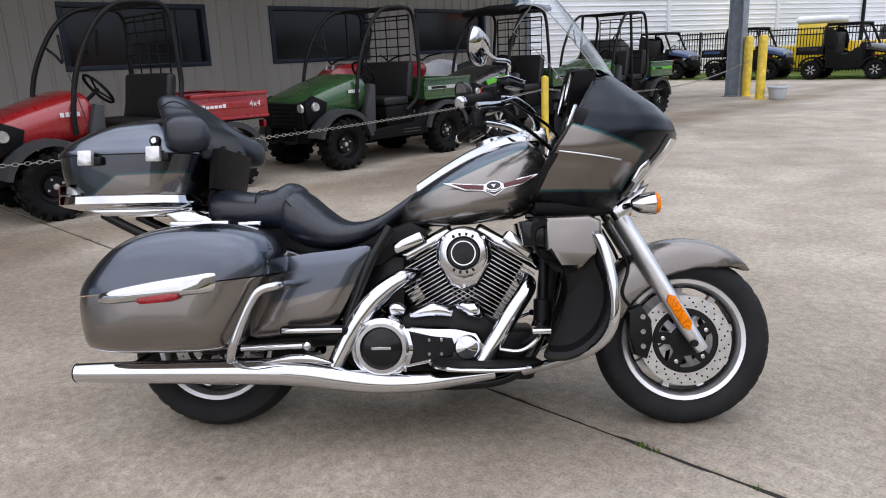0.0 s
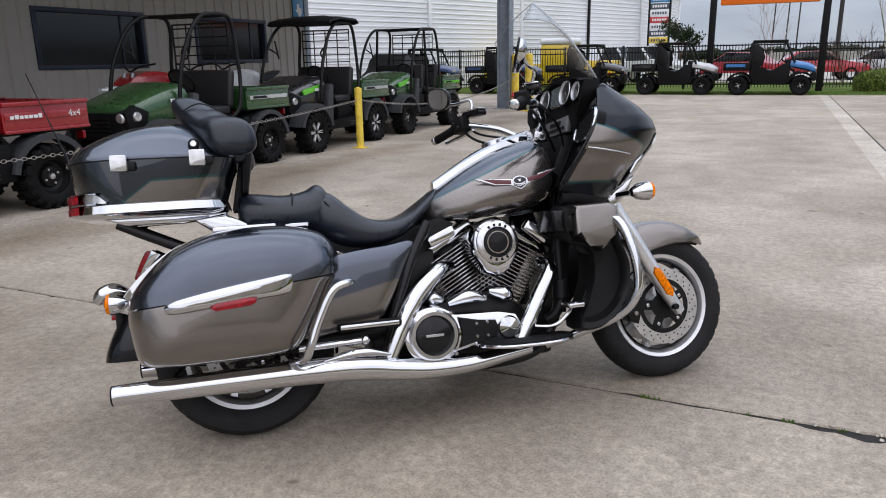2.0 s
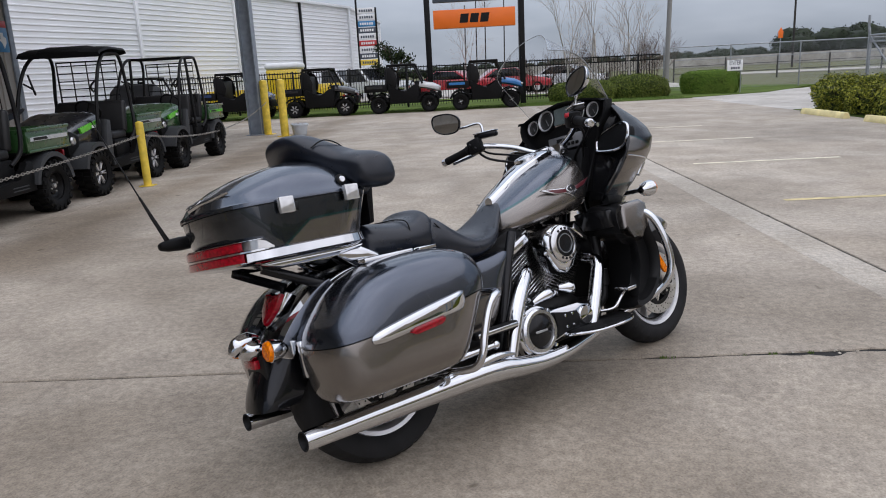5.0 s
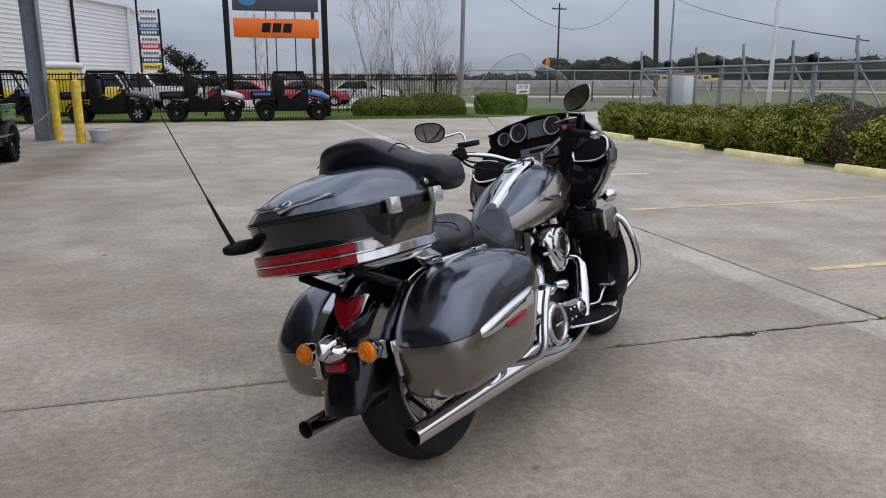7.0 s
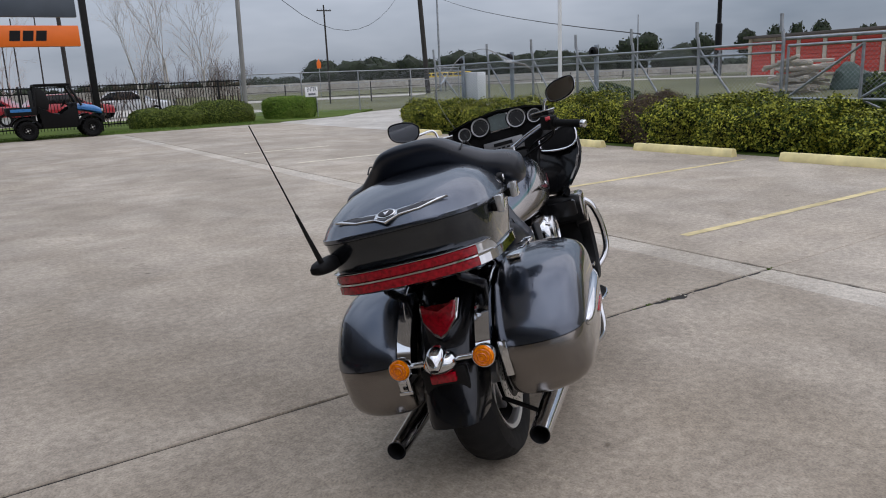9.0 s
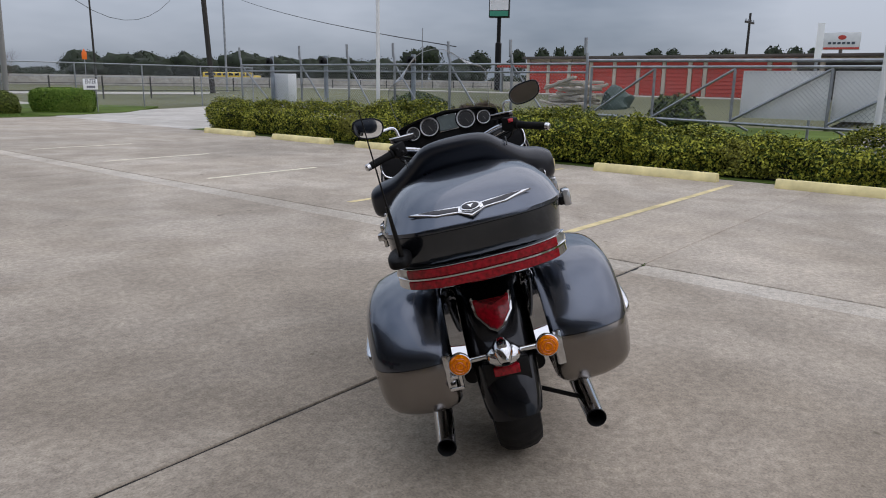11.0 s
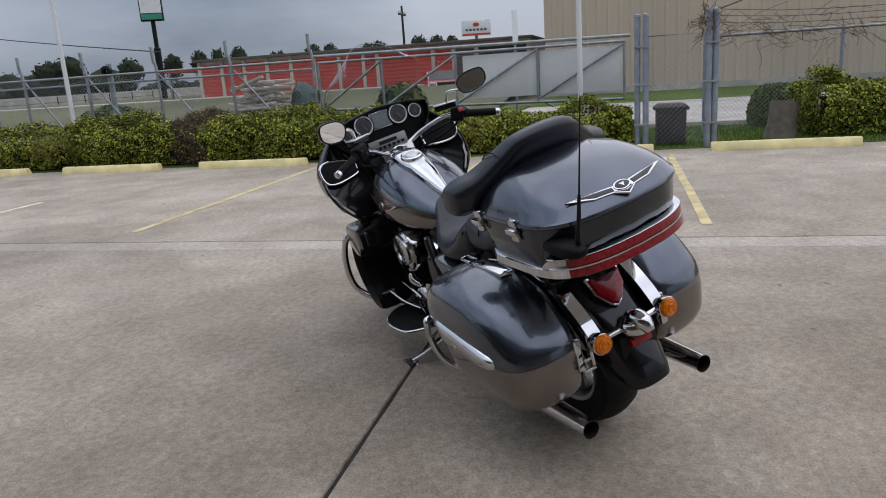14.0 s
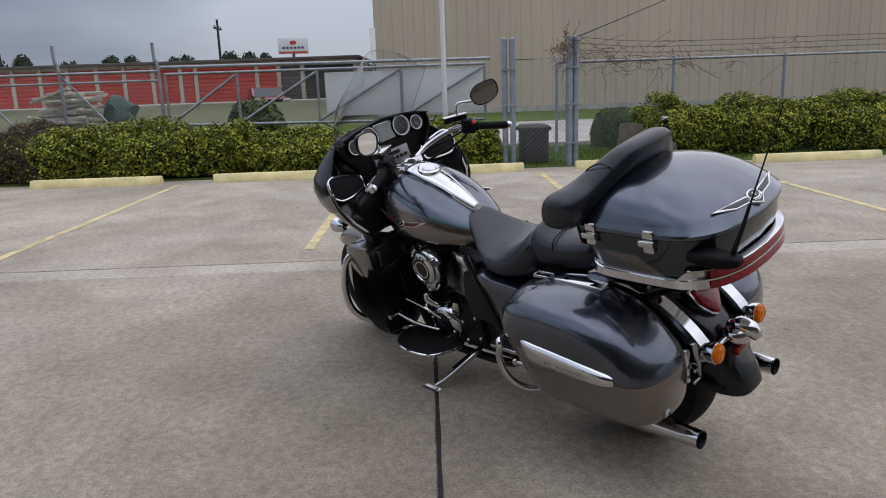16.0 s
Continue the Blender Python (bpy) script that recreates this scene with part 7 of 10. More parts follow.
def leaf_tree(x, y, h, r, n, seed, leaf=0.16):
    rs = np.random.RandomState(seed)
    th = thing("tree", Matrix.Translation((x, y, 0)), "leafy dark green tree with an uneven crown", "tree")
    bm = BM()
    tips = limb(bm, Vector((0, 0, -0.05)), Vector((0, 0, 1)), h * 0.4, h * 0.03, 3, rs)
    part("trunk", bm, M["vine_brown"], th)
    c = np.array([list(t) for t in tips])
    q = rs.choice(len(c), n)
    P = c[q] * np.array([1, 1, 0.92]) + rs.normal(scale=r * 0.2, size=(n, 3))
    P[:, 2] = np.maximum(P[:, 2], h * 0.25)
    ob = share("crown", leaf_mesh("crown_leaves", P, rs.normal(size=(n, 3)), leaf, M["tree_leaf"], rs), th)
    ob["kind"] = "stuff"


leaf_tree(-2.9, 37.0, 3.3, 0.65, 3400, 70, 0.06)
# far woods along the horizon
rs = np.random.RandomState(8)
PP, NN = [], []
for k in range(330):
    if k < 250:
        t = k / 250 + rs.normal(scale=0.004)
        x, y = -40 + 275 * t, 235 - 190 * t + rs.normal(scale=9)
        h = rs.uniform(3.6, 5.6) * (1.7 if 0.40 < t < 0.66 else 0.8)
    else:
        x, y = 150 + rs.normal(scale=10), rs.uniform(-30, 80)
        h = rs.uniform(5, 8.5)
    h *= 0.78
    m = 520
    d = rs.normal(size=(m, 3))
    d /= np.linalg.norm(d, axis=1)[:, None]
    w = h * rs.uniform(0.55, 0.9)
    rad = rs.uniform(size=(m, 1)) ** 0.3
    PP.append(np.c_[x + d[:, :1] * w * rad, y + d[:, 1:2] * w * rad, np.maximum(0.1, h * 0.5 + d[:, 2:] * h * 0.5 * rad)] + rs.normal(scale=0.06, size=(m, 3)))
    NN.append(d)
# single round trees standing far behind the storage units
for az, top in ((23.5, 6.6), (22.2, 6.6), (18.5, 6.6), (15.4, 6.9), (14.1, 6.8), (28.9, 6.8), (30.4, 6.6), (31.7, 6.5), (40.4, 6.5), (41.6, 6.1), (33.6, 6.2), (19.4, 6.2), (26.1, 5.8), (36.4, 6.0), (12.9, 6.5)):
    a = radians(az)
    m, w = 420, rs.uniform(1.2, 1.8) * (1.3 if az > 39 else 1.0)
    d = rs.normal(size=(m, 3))
    d /= np.linalg.norm(d, axis=1)[:, None]
    rad = rs.uniform(size=(m, 1)) ** 0.3
    PP.append(np.c_[-2 + 110 * math.cos(a) + d[:, :1] * w * rad, -1.5 + 110 * math.sin(a) + d[:, 1:2] * w * rad, top - 1.9 + d[:, 2:] * 1.9 * rad])
    NN.append(d)
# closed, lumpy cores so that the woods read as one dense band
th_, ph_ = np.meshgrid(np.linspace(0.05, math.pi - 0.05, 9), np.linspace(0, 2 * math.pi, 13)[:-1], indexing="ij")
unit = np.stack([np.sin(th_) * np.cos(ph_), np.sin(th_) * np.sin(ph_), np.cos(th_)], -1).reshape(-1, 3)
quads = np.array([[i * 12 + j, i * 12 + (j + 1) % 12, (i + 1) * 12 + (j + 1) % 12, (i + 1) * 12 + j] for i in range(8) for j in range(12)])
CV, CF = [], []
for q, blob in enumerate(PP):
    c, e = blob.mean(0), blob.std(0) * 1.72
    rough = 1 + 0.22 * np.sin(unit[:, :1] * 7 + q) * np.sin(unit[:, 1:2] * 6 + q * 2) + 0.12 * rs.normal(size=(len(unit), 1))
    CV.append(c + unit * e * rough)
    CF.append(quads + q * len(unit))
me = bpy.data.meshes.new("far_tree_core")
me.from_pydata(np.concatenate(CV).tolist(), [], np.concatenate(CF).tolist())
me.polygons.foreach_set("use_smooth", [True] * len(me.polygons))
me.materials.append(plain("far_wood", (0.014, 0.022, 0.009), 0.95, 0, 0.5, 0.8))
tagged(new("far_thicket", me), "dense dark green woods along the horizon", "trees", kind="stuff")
P, N = np.concatenate(PP), np.concatenate(NN)
wood = new("far_trees", leaf_mesh("far_trees", P, N, 0.2, M["tree_leaf"], rs))
tagged(wood, "far line of dark green trees along the horizon", "trees", kind="stuff")


# ---- dealership wall, canopy, column ----
def text_mesh(word, size, material, depth=0.004):
    cu = bpy.data.curves.new("lettering", "FONT")
    cu.body, cu.size, cu.extrude, cu.align_x, cu.align_y = word, size, depth, "CENTER", "CENTER"
    ob = bpy.data.objects.new("lettering", cu)
    scene.collection.objects.link(ob)
    me = bpy.data.meshes.new_from_object(ob.evaluated_get(bpy.context.evaluated_depsgraph_get()))
    bpy.data.objects.remove(ob)
    me.materials.clear()
    me.materials.append(material)
    return me


def ribbed(bm, p0, p1, z0, z1, pitch, rib, depth, out):
    """A sheet wall from p0 to p1 with raised upright ribs on its outer side."""
    p0, p1, out = Vector((*p0, 0)), Vector((*p1, 0)), Vector((*out, 0))
    L = (p1 - p0).length
    d = (p1 - p0) / L
    prof, s = [], 0.0
    while s < L:
        for ds, o in ((0, 0), (pitch - rib, 0), (pitch - rib * 0.7, depth), (pitch - rib * 0.3, depth)):
            if s + ds <= L:
                prof.append((s + ds, o))
        s += pitch
    prof.append((L, 0))
    front = [p0 + d * a + out * o for a, o in prof]
    lo = [bm.verts.new(p + Vector((0, 0, z0))) for p in front]
    hi = [bm.verts.new(p + Vector((0, 0, z1))) for p in front]
    for i in range(len(lo) - 1):
        bm.faces.new((lo[i], lo[i + 1], hi[i + 1], hi[i]))
    return bm


WX = -10.5
wins = [(2.85, 5.40, 1.30, 2.32), (6.90, 9.40, 1.28, 2.32), (11.0, 13.5, 1.35, 2.32), (-1.2, 1.35, 1.30, 2.32)]
wall = thing("wall_west", Matrix(), "grey ribbed sheet-metal dealership wall", "wall", kind="structure")
ys = sorted({-16.0, 15.30, *[w[0] for w in wins], *[w[1] for w in wins]})
for a, b in zip(ys, ys[1:]):
    hole = next((w for w in wins if abs(w[0] - a) < 1e-6), None)
    for z0, z1 in (((0, hole[2]), (hole[3], 4.4)) if hole else ((0, 4.4),)):
        bm = BM()
        ribbed(bm, (WX, b), (WX, a), z0, z1, 0.305, 0.07, 0.030, (1, 0))
        box(bm, (WX - 0.2, a, z0), (WX - 0.004, b, z1))
        part("wall_panel", bm, M["wall_metal"], wall)
for k, (a, b, z0, z1) in enumerate(wins):
    w = thing("window_%d" % (k + 1), Matrix(), "dark tinted window in a blue frame", "window", kind="structure")
    bm = BM()
    box(bm, (WX - 0.09, a + 0.03, z0 + 0.03), (WX - 0.07, b - 0.03, z1 - 0.03))
    part("pane", bm, M["window_dark"], w)
    for lo, hi in (((a - 0.05, z0 - 0.05), (b + 0.05, z0 + 0.035)), ((a - 0.05, z1 - 0.035), (b + 0.05, z1 + 0.05)), ((a - 0.05, z0 + 0.035), (a + 0.04, z1 - 0.035)), ((b - 0.04, z0 + 0.035), (b + 0.05, z1 - 0.035))):
        bm = BM()
        box(bm, (WX - 0.12, lo[0], lo[1]), (WX + 0.036, hi[0], hi[1]), 0.006)
        part("window_frame", bm, M["blue_trim"], w)
    bm = BM()
    m_ = b - 0.5
    box(bm, (WX - 0.11, m_ - 0.02, z0 + 0.03), (WX - 0.05, m_ + 0.02, z1 - 0.03))
    part("mullion", bm, M["blue_trim"], w)
bm = BM()
box(bm, (WX - 0.25, 15.30, 0), (WX + 0.05, 15.50, 4.4), 0.01)
solo("corner_trim", bm, M["galv_paint"], "blue-grey steel corner trim of the wall", "trim", kind="structure")
bm = BM()
ribbed(bm, (WX - 14, 15.45), (WX - 0.25, 15.45), 0, 4.4, 0.305, 0.07, 0.022, (0, 1))
box(bm, (WX - 14, -16, 0), (WX - 13.8, 15.45, 4.4))
box(bm, (WX - 14, -16, 4.4), (WX, 15.55, 4.55))
solo("wall_north", bm, M["wall_metal"], "grey ribbed side wall of the dealership", "wall", kind="structure")
# flag-coloured plaque near the corner
pl = thing("plaque", Matrix.Translation((WX + 0.045, 14.98, 2.75)), "blue and red plaque with a pale shape", "sign")
bm = BM()
box(bm, (0, -0.24, -0.36), (0.02, 0.24, 0.22), 0.004)
part("field", bm, M["sign_blue"], pl)
bm = BM()
box(bm, (0, -0.24, 0.224), (0.02, 0.24, 0.38), 0.004)
part("top_band", bm, M["sign_red"], pl)
bm = BM()
prism(bm, [(-0.06, 0.14), (0.05, 0.14), (0.05, 0.05), (0.15, 0.02), (0.14, -0.1), (0.03, -0.24), (-0.03, -0.1), (-0.16, -0.02), (-0.06, 0.0)], -0.03, 0.0, 0.002, pose(0, 0, -0.04, 0, 0, 90))
part("emblem", bm, M["white_paint"], pl)
# canopy roof on its column
bm = BM()
box(bm, (WX, -16, 4.42), (-4.3, 17.5, 4.6), 0.02)
for k in range(9):
    box(bm, (WX, -14 + k * 3.8, 4.2), (-4.4, -13.85 + k * 3.8, 4.42))
solo("canopy", bm, M["wall_metal"], "flat sheet-metal canopy over the vehicle row", "canopy", kind="structure")
col = thing("column", Matrix.Translation((-4.80, 16.25, 0)), "blue-grey steel canopy column", "column", kind="structure")
bm = BM()
box(bm, (-0.17, -0.16, 0.02), (-0.145, 0.16, 4.42))
box(bm, (0.145, -0.16, 0.02), (0.17, 0.16, 4.42))
box(bm, (-0.145, -0.01, 0.02), (0.145, 0.01, 4.42))
part("beam", bm, M["galv_paint"], col)
bm = BM()
box(bm, (-0.24, -0.22, 0.0), (0.24, 0.22, 0.02), 0.003)
part("base_plate", bm, M["galv_paint"], col)


def bollard(x, y, h, r, label):
    th = thing("bollard", Matrix.Translation((x, y, 0)), label, "bollard", "yellow bollards")
    bm = BM()
    lathe(bm, [(r, 0.0), (r, h - r * 0.6), (r * 0.92, h - r * 0.3), (r * 0.7, h - 0.02), (r * 0.35, h - 0.004), (0, h)], 24)
    part("post", bm, M["yellow_paint"], th)
    bm = BM()
    box(bm, (-r * 1.7, -r * 1.7, 0), (r * 1.7, r * 1.7, 0.012), 0.002)
    part("foot_plate", bm, M["yellow_paint"], th)
    return th


bollard(-3.86, 7.14, 0.92, 0.055, "short scuffed yellow steel bollard holding a chain")
bollard(-3.86, -3.2, 0.92, 0.055, "short scuffed yellow steel bollard holding a chain")
bollard(-4.51, 16.24, 1.42, 0.10, "tall yellow steel bollard beside the column")
bollard(-3.84, 15.36, 1.42, 0.10, "tall yellow steel bollard beside the column")


def chain(a, b, sag, label):
    """Real links hung between two points."""
    a, b = Vector(a), Vector(b)
    L = (b - a).length * 1.01
    n = int(L / 0.046)
    bm = BM()
    pts = [a + (b - a) * (i / n) - Vector((0, 0, sag * 4 * (i / n) * (1 - i / n))) for i in range(n + 1)]
    ring = [(0.027 * math.copysign(max(0, abs(math.cos(t)) - 0.0), math.cos(t)) , 0.0145 * math.sin(t)) for t in [2 * math.pi * k / 10 for k in range(10)]]
    for i in range(n):
        p, q = pts[i], pts[i + 1]
        t = (q - p).normalized()
        u = t.cross(Vector((0, 0, 1))).normalized()
        v = t.cross(u)
        if i % 2:
            u = v
        w = t.cross(u)
        m = (p + q) / 2
        prev = []
        for cx, cy in ring:
            c = m + t * cx + u * cy
            o = (t * cx + u * cy).normalized()
            prev.append([c + (o * math.cos(s) + w * math.sin(s)) * 0.0042 for s in (0.8, 2.36, 3.9, 5.5)])
        skin(bm, prev + [prev[0]], True, False)
    return solo("barrier_chain", bm, M["chain_steel"], label, "chain")


chain((-3.86, 7.08, 0.72), (-3.86, -3.1, 0.74), 0.20, "sagging grey steel chain hung between yellow bollards")
chain((-3.86, 7.20, 0.72), (-4.45, 16.18, 0.85), 0.30, "sagging grey steel chain leading to the column")

pot = thing("flower_pot", Matrix.Translation((-3.46, 15.38, 0)), "grey-white plastic flower pot with dry stalks", "pot")
bm = BM()
lathe(bm, [(0.0, 0.0), (0.15, 0.0), (0.165, 0.02), (0.20, 0.24), (0.225, 0.25), (0.225, 0.29), (0.205, 0.30), (0.195, 0.25), (0.0, 0.24)], 28)
part("body", bm, plain("pot_plastic", (0.50, 0.54, 0.58), 0.5, 0, 0.1, 5), pot)
bm = BM()
rs = np.random.RandomState(3)
for k in range(16):
    a = Vector((rs.normal(scale=0.06), rs.normal(scale=0.06), 0.24))
    sweep(bm, [a, a + Vector((rs.normal(scale=0.06), rs.normal(scale=0.06), 0.09))], 0.006, 4, 1)
part("stalks", bm, M["bark"], pot)


# ---- vehicles ----
def paint(name, c):
    return plain(name, c, 0.28, 0.05, 0.06, 4, coat=0.8)


PAINT = {"red": paint("red_plastic_body", (0.30, 0.008, 0.012)), "green": paint("dark_green_body", (0.022, 0.075, 0.022)), "lime": paint("lime_trim", (0.10, 0.55, 0.03)),
         "blue": paint("blue_body", (0.015, 0.16, 0.42)), "navy": paint("navy_body", (0.02, 0.05, 0.14)), "black": paint("black_body", (0.018, 0.018, 0.02)),
         "white": paint("white_body", (0.55, 0.56, 0.57)), "carred": paint("red_car_paint", (0.38, 0.02, 0.03)), "yellow": paint("yellow_body", (0.75, 0.52, 0.02)), "silver": paint("silver_body", (0.45, 0.46, 0.47))}
M["fender_grey"] = plain("moulded_fender", (0.03, 0.032, 0.035), 0.6, 0, 0.15, 10, 0.15, 200)


def fat_tyre_mesh(R=0.30, w=0.115, rim=0.165, lugs=18):
    bm = BM()
    lathe(bm, [(rim, -w * 0.8), (rim + 0.03, -w), (R - 0.05, -w * 1.02), (R - 0.015, -w * 0.8), (R - 0.012, 0), (R - 0.015, w * 0.8), (R - 0.05, w * 1.02), (rim + 0.03, w), (rim, w * 0.8)], 40)
    for k in range(lugs):
        for s in (-1, 1):
            a = 2 * math.pi * (k + (0.25 if s > 0 else -0.25)) / lugs
            e = Matrix.Rotation(a, 4, "Z")
            box(bm, (R - 0.02, -0.026, s * w * 0.1), (R + 0.008, 0.026, s * w * 0.9), 0, 1, e)
            box(bm, (R - 0.07, -0.02, s * w * 0.9), (R - 0.005, 0.02, s * w * 1.07), 0, 1, e)
    return mesh_of("fat_tyre", bm, M["rubber"])


def steel_rim_mesh(r=0.168, w=0.10, alloy=False):
    bm = BM()
    lathe(bm, [(r, -w * 0.8), (r + 0.008, w * 0.8), (r - 0.012, w * 0.82), (r - 0.03, w * 0.35), (r * 0.62, w * 0.2), (r * 0.55, w * 0.5), (r * 0.3, w * 0.55), (0, w * 0.5)], 30)
    if alloy:
        for k in range(7):
            e = Matrix.Rotation(2 * math.pi * k / 7, 4, "Z")
            box(bm, (r * 0.2, -0.014, w * 0.5), (r * 0.98, 0.014, w * 0.78), 0.004, 1, e)
    return mesh_of("rim", bm, M["alloy"] if alloy else M["black_satin"])


def nut_mesh(r=0.168, w=0.10):
    bm = BM()
    for k in range(4):
        a = 2 * math.pi * k / 4 + 0.4
        lathe(bm, [(0.0, 0.014), (0.011, 0.013), (0.013, 0)], 8, Matrix.Translation((r * 0.42 * math.cos(a), r * 0.42 * math.sin(a), w * 0.54)))
    lathe(bm, [(0.0, 0.03), (0.026, 0.026), (0.03, 0)], 16, Matrix.Translation((0, 0, w * 0.5)))
    return mesh_of("lug_nuts", bm, M["steel_disc"])


def spoke_mesh(r=0.168, w=0.10):
    bm = BM()
    for k in range(6):
        for s in (-1, 1):
            e = Matrix.Rotation(2 * math.pi * k / 6 + s * 0.11, 4, "Z")
            box(bm, (r * 0.22, -0.008, w * 0.52), (r * 0.97, 0.008, w * 0.80), 0.003, 1, e)
    return mesh_of("rim_spokes", bm, M["alloy"])


TYRE, RIM, RIM_A = fat_tyre_mesh(), steel_rim_mesh(), "alloy"
SPOKES, NUTS = spoke_mesh(), nut_mesh()


def put_wheel(th, x, y, z, side, rim):
    m = Matrix.Translation((x, y, z)) @ pose(0, 0, 0, -90 if side > 0 else 90, 0, 0)
    t = share("wheel", TYRE, th, m, "black knobbly off-road tyre")
    share("rim", RIM, t)
    if rim == "alloy":
        share("spokes", SPOKES, t)["kind"] = "stuff"
    else:
        share("lug_nuts", NUTS, t)["kind"] = "stuff"


def flare(bm, x, z, R, y0, y1, a0, a1, th=0.03):
    """A moulded wheel-arch flare."""
    rg = []
    for k in range(13):
        a = radians(a0 + (a1 - a0) * k / 12)
        c, s = math.cos(a), math.sin(a)
        rg.append([Vector((x + c * r, y, z + s * r)) for r, y in ((R, y0), (R + th, y0), (R + th * 0.9, y1), (R - 0.02, y1 + (0.0)), (R - 0.03, y1), (R - 0.01, y0))])
    return skin(bm, rg)


def mule(x, y, rz, colour, label, roof=False, crew=False, accent=None, alloy=False, bed="green", mark=True):
    """A small utility vehicle with roll cage and tipping bed; x ahead, y to its left."""
    th = thing("utility_vehicle", pose(x, y, 0, 0, 0, rz), label, "utility vehicle", "parked utility vehicles")
    wb = 0.95 if crew else 0.87
    fx, rx = wb, -wb
    rim = RIM_A if alloy else RIM
    for sx in (fx, rx):
        for s in (-1, 1):
            put_wheel(th, sx, s * 0.53, 0.298, s, rim)
    col_ = PAINT[colour]
    # hood: a sloping shell
    bm = BM()
    rg = []
    for dx, hw, zb, zt in ((0.43, 0.36, 0.56, 0.80), (0.40, 0.42, 0.54, 0.865), (0.25, 0.45, 0.56, 0.92), (0.0, 0.47, 0.60, 1.0), (-0.25, 0.50, 0.62, 1.07), (-0.40, 0.52, 0.60, 1.10), (-0.44, 0.52, 0.60, 1.04)):
        ring = []
        for q in range(20):
            a = 2 * math.pi * q / 20
            c, s = math.cos(a), math.sin(a)
            ring.append(Vector((fx + dx, hw * math.copysign(abs(c) ** 0.45, c), (zb + zt) / 2 + (zt - zb) / 2 * math.copysign(abs(s) ** 0.55, s))))
        rg.append(ring)
    cols = [spline([r[i] for r in rg], 3) for i in range(20)]
    skin(bm, [[c[j] for c in cols] for j in range(len(cols[0]))])
    hood = part("hood", bm, col_, th, "", 50)
    if accent:
        for s in (-1, 1):
            bm = BM()
            prism(bm, [(fx - 0.32, 0.98), (fx + 0.15, 0.90), (fx + 0.10, 0.83), (fx - 0.30, 0.90)], s * 0.475, s * 0.508, 0.004)
            part("accent_panel", bm, PAINT[accent], hood)
    bm = BM()
    box(bm, (fx + 0.36, -0.40, 0.50), (fx + 0.455, 0.40, 0.80), 0.03, 2)
    gr = part("grille", bm, M["black_plastic"], th)
    for k in range(5):
        b2 = BM()
        box(b2, (fx + 0.45, -0.22, 0.55 + 0.045 * k), (fx + 0.465, 0.22, 0.57 + 0.045 * k), 0.003, 1)
        part("grille_slat", b2, M["black_satin"], gr)
    for s in (-1, 1):
        bm = BM()
        prism(bm, [(fx + 0.455, 0.80), (fx + 0.30, 0.875), (fx + 0.12, 0.80), (fx + 0.16, 0.66), (fx + 0.42, 0.56)], s * 0.30, s * 0.475, 0.03)
        part("headlight_pod", bm, M["black_plastic"], th)
        for q in (0, 1):
            bm = BM()
            lathe(bm, [(0.0, 0.03), (0.045, 0.027), (0.056, 0.012), (0.056, -0.02)], 18, Matrix.Translation((fx + (0.445 if q == 0 else 0.33), s * (0.385 if q == 0 else 0.465), 0.745)) @ pose(0, 0, 0, 0, 90, 0) if q == 0 else Matrix.Translation((fx + 0.31, s * 0.47, 0.755)) @ pose(0, 0, 0, -90 * s, 0, 0))
            part("headlight", bm, M["clear_lens"], th)
        bm = BM()
        sweep(bm, [(fx + 0.50, s * 0.08, 0.34), (fx + 0.50, s * 0.30, 0.36), (fx + 0.50, s * 0.30, 0.52)], 0.018, 8, 3)
        part("bumper_bar", bm, M["black_satin"], th)
        bm = BM()
        flare(bm, fx, 0.30, 0.385, s * 0.40, s * 0.655, 15, 170)
        part("front_fender", bm, M["fender_grey"], th)
        bm = BM()
        flare(bm, rx, 0.30, 0.375, s * 0.42, s * 0.645, 10, 172)
        part("rear_fender", bm, M["fender_grey"], th)
        bm = BM()
        prism(bm, [(fx - 0.38, 0.36), (fx - 0.34, 0.66), (fx - 0.44, 0.98), (fx - 0.52, 0.96), (fx - 0.48, 0.40)], s * 0.50, s * 0.60, 0.015)
        part("dash_side", bm, M["fender_grey"], th)
        bm = BM()
        prism(bm, [(rx + 0.34, 0.30), (fx - 0.36, 0.30), (fx - 0.40, 0.42), (rx + 0.62, 0.44), (rx + 0.48, 0.64), (rx + 0.36, 0.64)], s * 0.52, s * 0.60, 0.02)
        sp = part("side_panel", bm, M["black_plastic"], th)
        for k in range(2):
            b2 = BM()
            box(b2, (rx + 0.5, s * 0.60, 0.34 + 0.035 * k), (rx + 0.8, s * 0.607, 0.352 + 0.035 * k), 0.002, 1)
            part("panel_rib", b2, M["fender_grey"], sp)
        # roll cage side
        top = 1.87
        bm = BM()
        sweep(bm, [(fx - 0.26, s * 0.54, 0.72), (fx - 0.27, s * 0.545, 0.95), (fx - 0.36, s * 0.54, 1.30), (fx - 0.56, s * 0.52, 1.66), (fx - 0.78, s * 0.50, 1.84), (fx - 1.0, s * 0.50, top), (rx + 0.62, s * 0.50, top), (rx + 0.50, s * 0.50, top - 0.03),
                   (rx + 0.44, s * 0.51, top - 0.18), (rx + 0.44, s * 0.55, 1.30), (rx + 0.44, s * 0.56, 1.12), (rx + 0.50, s * 0.60, 0.92), (rx + 0.56, s * 0.60, 0.74), (rx + 0.72, s * 0.58, 0.62)], 0.024, 10, 4)
        part("cage_tube", bm, M["black_satin"], th, "black steel roll-cage tube")
        bm = BM()
